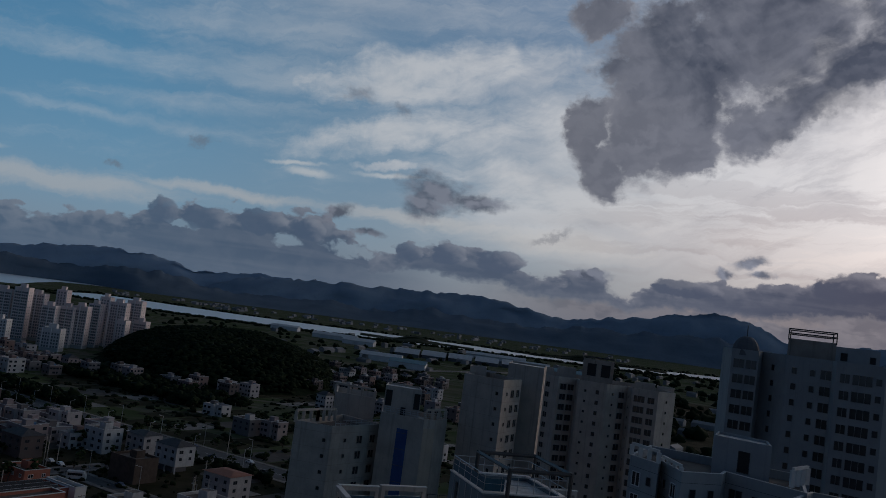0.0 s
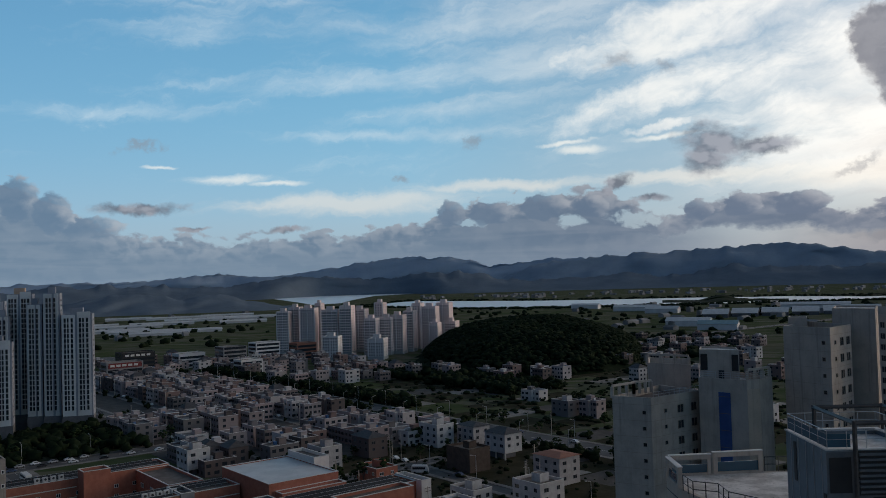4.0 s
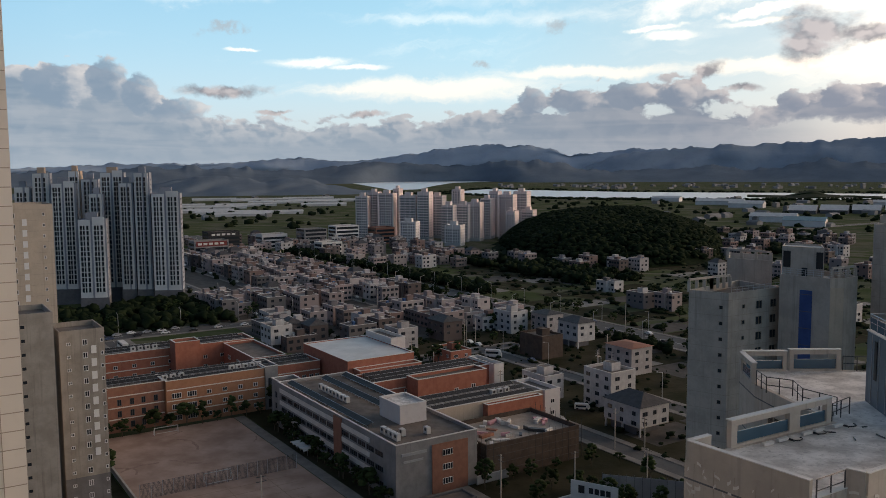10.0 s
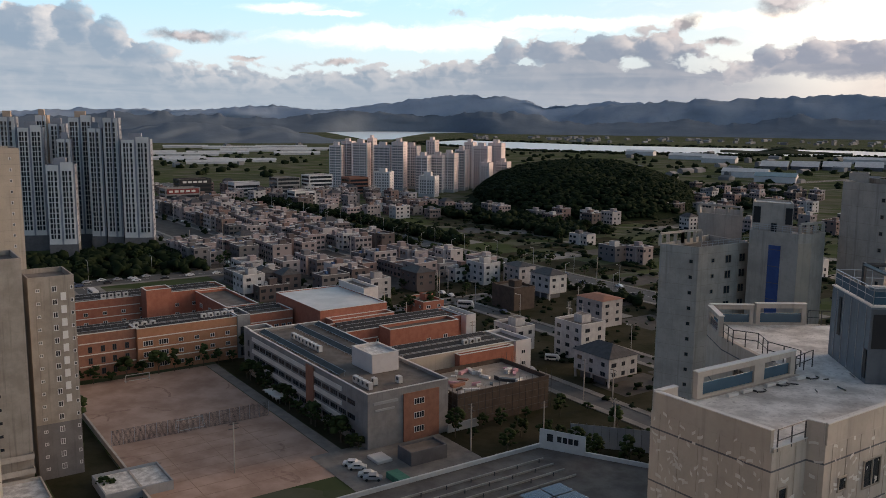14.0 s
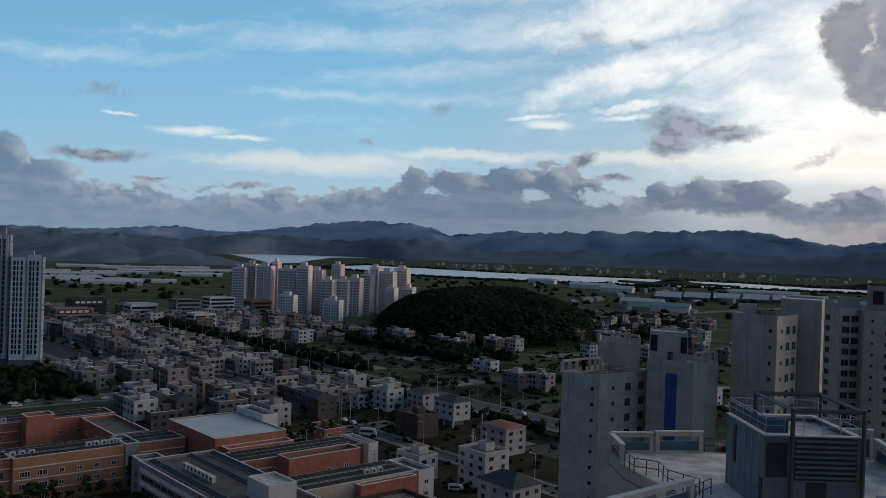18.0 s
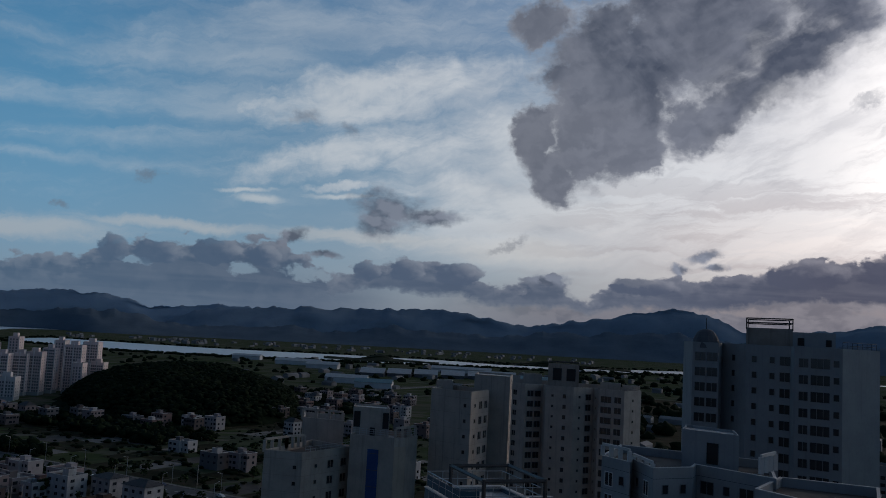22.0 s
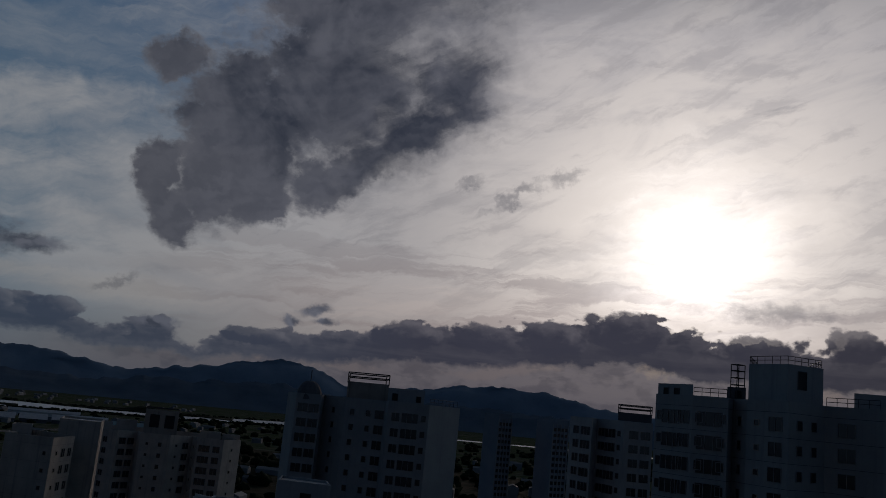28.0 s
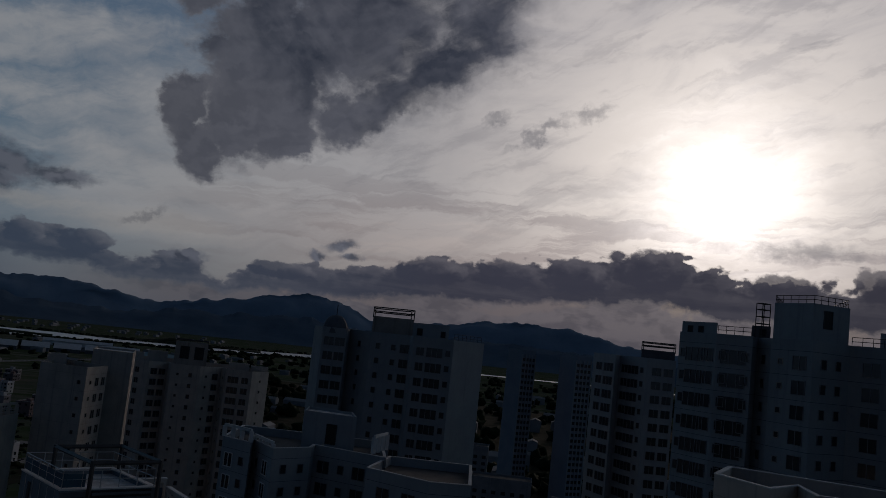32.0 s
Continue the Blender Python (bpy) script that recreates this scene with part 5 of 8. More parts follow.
F6 = fan((-43.5, 117), (-45.75, 112.5), (-47.9, 111), (-48.2, 114), (-49.0, 111), (-51.4, 107), (-53.4, 112), (-56.5, 110), (-62, 122), (-55, 138), (-44, 134))
t6 = tower("tall_apartment_tower", "tall dark grey apartment tower with railed roof terraces", F6, 84.9, GREY_PAINT,
           {0: [(0.14, *W1), (0.45, *W3), (0.78, *W2)], 1: [(0.2, *W1), (0.5, *W3), (0.82, *W1)], 3: [(0.5, *W1)], 4: [(0.25, *D1), (0.7, *W2)], 5: [(0.3, *W1), (0.7, *W1)], 6: [(0.4, *W2)]}, lines=CHARCOAL)
penthouse(t6, fan((-43.6, 117.5), (-45.75, 113.5), (-45.7, 119), (-43.8, 122)), 83.8, 86.3, GREY_PAINT, 0, [(0, 0.25, 0.9, 0.9, 84.9), (0, 0.55, 0.9, 0.9, 84.9)], "roof_block")
penthouse(t6, fan((-49.05, 114), (-51.3, 110), (-53.3, 114), (-52.5, 124), (-49.5, 126)), 83.8, 89.4, GREY_PAINT, 0, [(1, 0.4, 1.4, 2.2, 86.5)])
penthouse(t6, fan((-47.8, 118), (-48.9, 117), (-48.9, 122), (-47.9, 123)), 83.8, 86.6, CHARCOAL, 0, [(0, 0.6, 0.9, 1.0, 85.2)], "roof_block")
penthouse(t6, fan((-55.0, 113), (-58, 114), (-57.8, 120), (-55, 120)), 83.8, 86.7, GREY_PAINT, 0, name="roof_block")
for pts, z, h in ((fan((-45.8, 113), (-47.8, 111.5)), 84.9, 1.0), (fan((-53.5, 112.5), (-56.4, 110.5)), 84.9, 1.0), (fan((-49.1, 114.1), (-51.3, 110.2), (-53.2, 114.1), (-52.4, 123.8), (-49.6, 125.7), (-49.1, 114.1)), 89.4, 0.95)):
    bm = bmesh.new()
    rails(bm, pts, z, h, 1.1, 0.045, 2)
    part("roof_rail", bm, METAL, t6)
bm = bmesh.new()
mx, my = bearing(-48.4, 118)
for dx, dy in ((-0.7, -0.5), (0.7, -0.5), (0.7, 0.5), (-0.7, 0.5)):
    bar(bm, (mx + dx, my + dy, 84), (mx + dx, my + dy, 89.5), 0.08, 4)
for z in (86.9, 87.8, 88.7, 89.5):
    for (a, b), (c, d) in (((-0.7, -0.5), (0.7, -0.5)), ((0.7, -0.5), (0.7, 0.5)), ((0.7, 0.5), (-0.7, 0.5)), ((-0.7, 0.5), (-0.7, -0.5))):
        bar(bm, (mx + a, my + b, z), (mx + c, my + d, z), 0.06, 4)
part("antenna_cage", bm, METAL, t6, "small open steel lattice cage")
sheet("west_ground", fan((-16, 150), (-60, 150), (-60, 1300), (-16, 1300)), 0.03, TURF, "dark overgrown ground below the towers", category="ground")
low6 = tower("near_roof_block", "nearby low concrete block with a broad parapet", fan((-46.2, 62), (-49.5, 58), (-51, 62), (-52, 58), (-58, 60), (-57, 67), (-47, 68)), 73.3, CONCRETE, {}, lines=CONCRETE_DARK, coping=WHITE)
for az_, d_, w in ((-33.6, 455, 8.0), (-37.15, 450, 9.5)):
    x, y = bearing(az_, d_)
    ft = [(x - w / 2, y - 6), (x + w / 2, y - 6), (x + w / 2, y + 8), (x - w / 2, y + 8)]
    t = tower("distant_tower", "slim grey apartment tower standing far off", ft, 80 + 0.003 * d_, STEEL_BLUE, {}, group="distant slim towers")
    bm = bmesh.new()
    for k in range(26):
        for c in (-0.36, -0.12, 0.12, 0.36):
            box(bm, x + c * w - 0.8, y - 6.05, 3 + k * 2.9, x + c * w + 0.8, y - 5.98, 4.6 + k * 2.9)
    part("glazing", bm, PANE, t, kind="stuff")
    bm = bmesh.new()
    for c in (-0.5, -0.24, 0, 0.24, 0.5):
        box(bm, x + c * w - 0.25, y - 6.3, 0, x + c * w + 0.25, y - 6.001, 79)
    part("fin_pattern", bm, GREY_PAINT, t, kind="stuff")

# concrete towers beside the playground
SLATE = material("slate_grey_wall_paint", (0.15, 0.14, 0.14), (0.19, 0.18, 0.18), 3.0, 0.85, 0.2, streak=0.4)
na = tower("stained_concrete_tower", "weathered concrete tower with dark stains and one window column", [uv(-203, 12), uv(-190, 12), uv(-190, 27.2), uv(-203, 27.2)], 50.6, CONCRETE_MID,
           {1: [(0.62, 0.9, 0.8, 1.2, 1, CONCRETE_DARK, PANE)]}, lines=CONCRETE_DARK, group="towers by the playground")
nb = tower("small_windowed_tower", "weathered concrete tower with small white-framed windows", [uv(-208, 29), uv(-196, 29), uv(-196, 38.2), uv(-208, 38.2)], 45.2, CONCRETE_MID,
           {1: [(0.2, 0.8, 0.7, 1.0, 2, FRAME, PANE), (0.56, 1.0, 1.3, 0.8, 2, FRAME, PANE), (0.94, 0.6, 0.8, 1.2, 1, FRAME, PANE)], 2: [(0.3, 0.7, 0.8, 1.2, 1, FRAME, PANE)]}, lines=CONCRETE_DARK, group="towers by the playground")
P, Q = Vector(uv(-196, 29)), Vector(uv(-196, 38.2))
dd, on = (Q - P).normalized(), Vector(uv(0.06, 0))
for k in range(9):
    bm = bmesh.new()
    c = P + dd * 6.9 + on
    slab(bm, c - dd * 0.55, c + dd * 0.55, 0.1, 41.2 - k * 2.85 - 1.4, 41.2 - k * 2.85 + 0.3)
    part("vent_panel", bm, FRAME, nb)
bm = bmesh.new()
slab(bm, P + dd * 0.01 + on * 0.6, Q - dd * 0.01 + on * 0.6, 0.05, 0, 12.6)
part("grey_base_band", bm, SLATE, nb, "dark grey painted lower storeys")
for k in range(3):
    bm = bmesh.new()
    slab(bm, uv(-188.2, 17), uv(-188.2, 27), 0.15, 2.2 + 3.2 * k, 3.2 + 3.2 * k)
    slab(bm, uv(-189.95, 17), uv(-188.1, 17), 0.15, 2.2 + 3.2 * k, 3.2 + 3.2 * k)
    slab(bm, uv(-189.95, 27), uv(-188.1, 27), 0.15, 2.2 + 3.2 * k, 3.2 + 3.2 * k)
    slab(bm, uv(-189.05, 17), uv(-189.05, 27), 1.75, 2.0 + 3.2 * k, 2.19 + 3.2 * k)
    part("balcony", bm, CONCRETE, na)
nc = tower("beige_concrete_tower", "beige concrete tower with small windows behind the others", [uv(-262, 20), uv(-246, 20), uv(-246, 36.5), uv(-262, 36.5)], 70.6, BEIGE,
           {1: [(0.42, 1.0, 1.2, 0.8, 2, FRAME, PANE), (0.86, 0.6, 0.8, 1.2, 1, FRAME, PANE)]}, lines=CONCRETE_DARK, group="towers by the playground")
P = Vector(uv(-246, 20))
for k in range(20):
    bm = bmesh.new()
    c = P + dd * 9.6 + on
    slab(bm, c - dd * 0.55, c + dd * 0.55, 0.1, 66.5 - k * 2.85 - 1.4, 66.5 - k * 2.85 + 0.3)
    part("vent_panel", bm, FRAME, nc)
# the wall of the viewer's own building, with panel joints, and the building behind
wing = thing("own_building_wing", "cream panelled wall of the neighbouring wing", "apartment building")
bm, dk = walls([uv(-45, -20), uv(-30, -20), uv(-30, 3.3), uv(-45, 3.3)], 0, 92)
part("wall", bm, CREAM, wing)
part("roof", dk, ROOF, wing)
bm = bmesh.new()
for k in range(150):
    slab(bm, uv(-29.996, -18), uv(-29.996, 3.28), 0.012, 2 + 0.6 * k, 2.03 + 0.6 * k)
for v in (2.6, 1.4, 0.2, -1.0, -2.2, -4, -6, -8):
    slab(bm, uv(-29.99, v), uv(-29.99, v + 0.025), 0.016, 1, 91.5)
part("joint_pattern", bm, CONCRETE_DARK, wing, kind="stuff")
own = thing("own_building", "cream apartment building behind the balcony", "apartment building")
bm, dk = walls([(-14, -16), (14, -16), (14, -2), (-14, -2)], 0, 92)
part("wall", bm, CREAM, own)
part("roof", dk, ROOF, own)

# ---- the school ----
def plan(u0, v0, u1, v1):
    return [uv(u0, v0), uv(u1, v0), uv(u1, v1), uv(u0, v1)]


def wing_of(parent, name, u0, v0, u1, v1, z, mat, cols=None, rise=3.5, deck=ROOF, lip=0.9):
    """A school wing under one thing; edges: 0 faces the playground, 1 the sunny east, 2 away, 3 west."""
    foot = plan(u0, v0, u1, v1)
    bm, dk = walls(foot, 0, z, lip, 0.35)
    w = part(name, bm, mat, parent)
    part("roof", dk, deck, w)
    part("coping", ring(foot, z + 0.003, z + 0.16, 0.1, 0.4), WHITE, w, "pale stone coping")
    for i, rows in (cols or {}).items():
        p, q = Vector(foot[i]), Vector(foot[(i + 1) % 4])
        n = (q - p).length
        windows(w, p, q, 0.4, int((z - 1) / rise), rise, [(s * n, *r) for s, *r in rows])
    return w


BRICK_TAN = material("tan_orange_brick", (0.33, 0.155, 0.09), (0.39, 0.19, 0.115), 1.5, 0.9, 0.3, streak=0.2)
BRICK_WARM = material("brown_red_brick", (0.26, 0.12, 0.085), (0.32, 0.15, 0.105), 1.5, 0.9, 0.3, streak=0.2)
SW = (3.0, 1.7, 0.9, 4, FRAME, PANE)
SN = (1.5, 1.3, 1.0, 2, FRAME, PANE)
SG = (1.2, 1.9, 0.8, 2, CHARCOAL, PANE)
school = thing("school_front_block", "grey clad school block with ribbon windows and roof plant", "school building", "school buildings")
wing_of(school, "front_wall", -245, 97.5, -172, 121, 14, STONE_GREY, {1: [(0.58, 2.2, 1.6, 1.0, 3, FRAME, PANE)]}, lip=0.8)
for k in range(3):
    for i in range(14):
        u = -240 + i * 4.6
        if 8 <= i <= 8:
            continue
        p = uv(u, 97.5)
        ob = new("window", window_mesh(3.9, 1.35, 4, CHARCOAL, PANE))
        ob.parent = school
        ob.matrix_basis = pose(p[0], p[1], 1.9 + 3.7 * k, 0, 0, -34)
    bm = bmesh.new()
    slab(bm, uv(-243, 97.36), uv(-185, 97.36), 0.24, 3.9 + 3.7 * k, 5.1 + 3.7 * k)
    part("white_band", bm, WHITE, school, "white spandrel band")
bm = bmesh.new()
slab(bm, uv(-205, 97.3), uv(-200.5, 97.3), 0.5, 3, 13.6)
part("dark_bay", bm, BRICK_DARK, school)
bm = bmesh.new()
slab(bm, uv(-171.85, 107.5), uv(-171.85, 118), 0.3, 0.1, 12.4)
part("brick_panel", bm, BRICK_WARM, school, "red-brown brick end panel")
for k in range(3):
    p = uv(-171.7, 112)
    ob = new("window", window_mesh(3.0, 1.6, 4, FRAME, PANE))
    ob.parent = school
    ob.matrix_basis = pose(p[0], p[1], 2.0 + 3.6 * k, 0, 0, 56)
bm = bmesh.new()
slab(bm, uv(-171.9, 99), uv(-171.9, 106), 0.2, 11.0, 11.7)
slab(bm, uv(-171.9, 99.5), uv(-171.9, 105), 0.2, 9.3, 9.8)
part("wall_lettering", bm, GREY_PAINT, school, "grey bars of worn wall lettering")
wing_of(school, "stair_block", -252.5, 98.5, -245.1, 106, 13.6, STONE_GREY, {0: [(0.5, *SG)]})
wing_of(school, "roof_stairhouse", -199, 108, -188, 116, 18.2, PALE_PANEL, {0: [(0.25, *SN)]}, rise=15.4, lip=0.5, deck=DECK)


def roof_fan(x, y, z, turn, s=1.0):
    """A boxed air-conditioning unit on feet, with a round fan guard."""
    t = thing("rooftop_air_conditioner", "pale metal air-conditioning unit on the school roof", "air conditioner", "rooftop units", x, y, z, turn)
    bm = bmesh.new()
    box(bm, -0.8 * s, -0.5 * s, 0.15, 0.8 * s, 0.5 * s, 1.7 * s)
    part("casing", bm, METAL_ROOF, t)
    bm = bmesh.new()
    bar(bm, (0, -0.5 * s, 1.1 * s), (0, -0.56 * s, 1.1 * s), 0.38 * s, 12)
    part("fan_guard", bm, METAL, t)
    for dx in (-0.6, 0.6):
        bm = bmesh.new()
        box(bm, dx * s - 0.1, -0.45 * s, 0, dx * s + 0.1, 0.45 * s, 0.15)
        part("foot", bm, METAL, t)
    return t


unit = roof_fan(*uv(-229, 106), 13.2, -34, 1.1)
for u, v, z, s in [(-231.5 + 0, 106, 13.2, 1)] + [(-226.6 + 2.4 * i, 106, 13.2, 1) for i in range(6)] + [(-184 + 2.2 * i, 101, 13.2, 1) for i in range(4)] + [(-180, 104, 13.2, 1), (-178, 110, 13.2, 1)]:
    copy_thing(unit, pose(*uv(u, v), z, 0, 0, -34))
for u, v, z in [(-270 + 0 * i, 70 + 2.6 * i, 13.1) for i in range(3)] + [(-202, 148 + 2.4 * i, 11.7) for i in range(3)] + [(-271, 92 + 2.3 * i, 13.1) for i in range(5)] + [(-320, 72 + 2.6 * i, 13.1) for i in range(4)]:
    copy_thing(unit, pose(*uv(u, v), z, 0, 0, 56))
brick_wing = thing("school_brick_wing", "long orange brick school wing with white-framed windows", "school building", "school buildings")
wing_of(brick_wing, "brick_wall", -278, 69, -265, 101, 14, BRICK_TAN, {1: [(0.10, *SW), (0.25, *SW), (0.42, *SN), (0.58, *SN), (0.74, *SN), (0.90, *SN)]})
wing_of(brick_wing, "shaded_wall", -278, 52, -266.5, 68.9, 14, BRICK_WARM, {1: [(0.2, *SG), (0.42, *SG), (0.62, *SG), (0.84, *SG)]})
wing_of(brick_wing, "grey_end", -278, 30, -266, 51.9, 13.6, STONE_GREY)
wing_of(brick_wing, "glazed_stair", -277, 101.1, -264.5, 105.5, 14.4, STONE_GREY, {1: [(0.5, 2.6, 2.8, 0.4, 3, CHARCOAL, PANE)]})
wing_of(brick_wing, "upper_brick_wall", -277, 105.6, -265, 121, 14, BRICK, {1: [(0.1, *SN), (0.27, *SN), (0.44, *SN), (0.61, *SN), (0.78, *SN), (0.92, *SN)]})
hall = thing("school_hall", "orange brick school hall with a pale metal roof", "school building", "school buildings")
wing_of(hall, "hall_wall", -281, 122, -246, 147, 17, BRICK, deck=METAL_ROOF, lip=0.25)
wing_of(hall, "lobby_wall", -245.9, 124, -241.1, 147, 14.5, BRICK, deck=METAL_ROOF)
wing_of(hall, "rear_box", -281, 147.1, -262, 153, 19, WHITE)
rear = thing("school_rear_wing", "rear orange brick school wing with a stair tower", "school building", "school buildings")
wing_of(rear, "rear_wall", -327, 40, -315, 116, 14, BRICK, {1: [(0.07 + 0.085 * k, *SN) for k in range(11)]})
wing_of(rear, "stair_tower", -314.9, 84, -308, 93, 17, BRICK)
wing_of(rear, "link_wall", -314.9, 104, -283, 116, 13.4, BRICK, {0: [(0.2, *SW), (0.5, *SW), (0.8, *SW)]})
court = thing("school_court_wing", "orange brick school wing along the inner court", "school building", "school buildings")
wing_of(court, "court_wall", -241, 121.1, -229, 166, 13.5, BRICK, {1: [(0.3, *SW), (0.45, *SW), (0.6, *SW), (0.8, *SN)]})
wing_of(court, "court_tower", -228.9, 134, -222, 160, 14.2, BRICK, {1: [(0.55, *SN), (0.8, 1.6, 2.2, 0.6, 2, FRAME, PANE)]})
wing_of(court, "white_end", -241, 166.1, -226, 170, 14, WHITE)
east = thing("school_east_wing", "beige and brick school wing beside the building site", "school building", "school buildings")
wing_of(east, "east_wall", -210, 121.1, -196, 162, 12.6, BEIGE, {1: [(0.7, *SN)]})
wing_of(east, "brick_bay", -195.9, 140, -193.5, 160, 12.0, BRICK)
wing_of(east, "white_end", -210, 162.1, -195, 168, 12.6, PALE_PANEL, {1: [(0.5, *SN)]})
for (u0, v0, u1, v1, z) in ((-276, 38, -276, 120, 13.1), (-266.8, 70, -266.8, 100, 13.1), (-325, 42, -325, 114, 13.1), (-239, 124, -239, 164, 12.7), (-231, 124, -231, 164, 12.7), (-208, 124, -208, 160, 11.8), (-198, 124, -198, 160, 11.8), (-243, 119, -200, 119, 13.2), (-243, 112, -204, 112, 13.2), (-243, 100.5, -190, 100.5, 13.2), (-273, 38, -273, 120, 13.1), (-320.5, 42, -320.5, 114, 13.1), (-235, 124, -235, 164, 12.7), (-203, 124, -203, 160, 11.8)):
    rack = thing("solar_rack", "long row of tilted solar panels on a dark steel rack", "solar panels", "school roof solar racks")
    a, b = Vector(uv(u0, v0)), Vector(uv(u1, v1))
    d = (b - a).normalized()
    n = Vector((-d.y, d.x)) * 0.85
    L = (b - a).length
    bm = bmesh.new()
    for i in range(int(L / 2.1)):
        p, q = a + d * (2.1 * i), a + d * (2.1 * i + 2.02)
        v = [bm.verts.new((*c, h)) for c, h in ((p - n, z + 0.62), (q - n, z + 0.62), (q + n, z + 1.35), (p + n, z + 1.35), (p - n, z + 0.56), (q - n, z + 0.56), (q + n, z + 1.29), (p + n, z + 1.29))]
        for f in ((0, 1, 2, 3), (7, 6, 5, 4), (0, 4, 5, 1), (1, 5, 6, 2), (2, 6, 7, 3), (3, 7, 4, 0)):
            bm.faces.new([v[k] for k in f])
    part("panel_deck", bm, BLACK, rack, kind="stuff")
    bm = bmesh.new()
    for i in range(int(L / 2.1) + 1):
        c = a + d * (2.1 * i)
        bar(bm, (*(c - n * 0.8), z - 0.1), (*(c - n * 0.8), z + 0.62), 0.06, 4)
        bar(bm, (*(c + n * 0.8), z - 0.1), (*(c + n * 0.8), z + 1.25), 0.06, 4)
    for s_, h in ((-1.02, 0.6), (1.02, 1.34)):
        bar(bm, (*(a + n * s_), z + h), (*(b + n * s_), z + h), 0.06, 4)
    part("rack_frame", bm, STEEL, rack, kind="stuff")
for u, v0, v1, zs in ((-264.85, 69.2, 100.8, (4.0, 7.5, 11.0)), (-266.35, 52.2, 68.7, (4.0, 7.5, 11.0)), (-264.85, 105.8, 120.8, (4.0, 7.5, 11.0)), (-314.85, 40.5, 83.5, (7.5, 11.0)), (-228.85, 122, 133.5, (7.0, 10.5)), (-241.0, 124.5, 146.5, (9.5, 12.0))):
    for z in zs:
        bm = bmesh.new()
        slab(bm, uv(u, v0), uv(u, v1), 0.24, z, z + 0.28)
        part("string_course", bm, CREAM, brick_wing if u < -250 and u > -300 else rear if u < -300 else court if u > -230 else hall, "cream stone band")

# building site beside the school
site = thing("scaffolded_building", "half-built school extension wrapped in brown scaffold netting", "building site")
foot = plan(-193, 124, -172, 155)
bm, dk = walls(foot, 0, 9.2, 1.2, 0.4)
part("netted_wall", bm, NET, site)
part("deck", dk, CONCRETE_DARK, site)
f2 = inset(foot, -0.5)
for a, b in zip(f2[:3], f2[1:]):
    a, b = Vector(a), Vector(b)
    n = int((b - a).length / 2.2)
    for i in range(n + 1):
        c = a.lerp(b, i / n)
        bm = bmesh.new()
        bar(bm, (*c, 0), (*c, 10.6 + 0.5 * (i % 3 == 0)), 0.05, 4)
        part("scaffold_pole", bm, METAL, site)
    for z in (2.2, 4.2, 6.2, 8.2):
        bm = bmesh.new()
        bar(bm, (*a, z), (*b, z), 0.045, 4)
        part("scaffold_rail", bm, METAL, site)
random.seed(11)
for k in range(26):
    u, v = random.uniform(-190, -174), random.uniform(127, 152)
    bm = bmesh.new()
    a = random.uniform(0, 3.1)
    c = Vector(uv(u, v))
    e = Vector((math.cos(a), math.sin(a))) * random.uniform(0.8, 2.4)
    slab(bm, c - e, c + e, random.uniform(0.3, 1.4), 8.06, 8.2 + random.uniform(0, 1.0))
    tagged(part("building_material", bm, random.choice([WHITE, DECK, PINK_FOAM, PINK_FOAM, METAL, BRICK_DARK, WHITE])), "loose building material stacked on the unfinished deck", "building material", "site materials")
site2 = thing("unfinished_roof_slab", "thin white canopy slab beside the building site", "canopy")
bm = bmesh.new()
slab(bm, uv(-186, 121.5), uv(-174, 121.5), 2.4, 9.4, 9.7)
part("slab", bm, WHITE, site2)
for u in (-185, -182, -179, -176):
    bm = bmesh.new()
    bar(bm, (*uv(u, 122), 0), (*uv(u, 122), 9.4), 0.15)
    part("post", bm, BRICK_DARK, site2)

TARP_GREEN = material("green_tarpaulin", (0.03, 0.16, 0.11), (0.05, 0.21, 0.15), 1.0, 0.6, 0.3)
# playground
sheet("playground", plan(-262, 46, -163, 89), 0.06, SAND, "bare pinkish-brown school playground", category="playground")
sheet("school_path", plan(-262, 89.2, -160, 92.5), 0.10, PAVE, "pale paved path along the playground", category="path")
sheet("school_bed", plan(-245, 92.7, -172, 97.2), 0.10, TURF, "planted strip under the school wall", category="grass")
fence = thing("playground_fence", "tall grey wire fence across the playground", "fence")
for i in range(16):
    bm = bmesh.new()
    p = uv(-208, 47 + i * 2.7)
    bar(bm, (*p, 0), (*p, 4.0), 0.06)
    part("post", bm, STEEL, fence)
bm = bmesh.new()
for k in range(14):
    bar(bm, (*uv(-208, 47), 0.2 + k * 0.28), (*uv(-208, 87.5), 0.2 + k * 0.28), 0.035, 3)
for i in range(135):
    p = uv(-208, 47 + i * 0.3)
    bar(bm, (*p, 0.1), (*p, 3.95), 0.03, 3)
part("wire_mesh", bm, METAL, fence, kind="stuff")
wall2 = thing("playground_wall", "dark retaining wall along the playground edge", "wall")
bm = bmesh.new()
slab(bm, uv(-240, 45.6), uv(-165, 45.6), 0.35, 0, 1.6)
part("wall_body", bm, CONCRETE_DARK, wall2)
bm = bmesh.new()
slab(bm, uv(-240, 45.6), uv(-165, 45.6), 0.5, 1.603, 1.72)
part("coping", bm, CONCRETE, wall2)


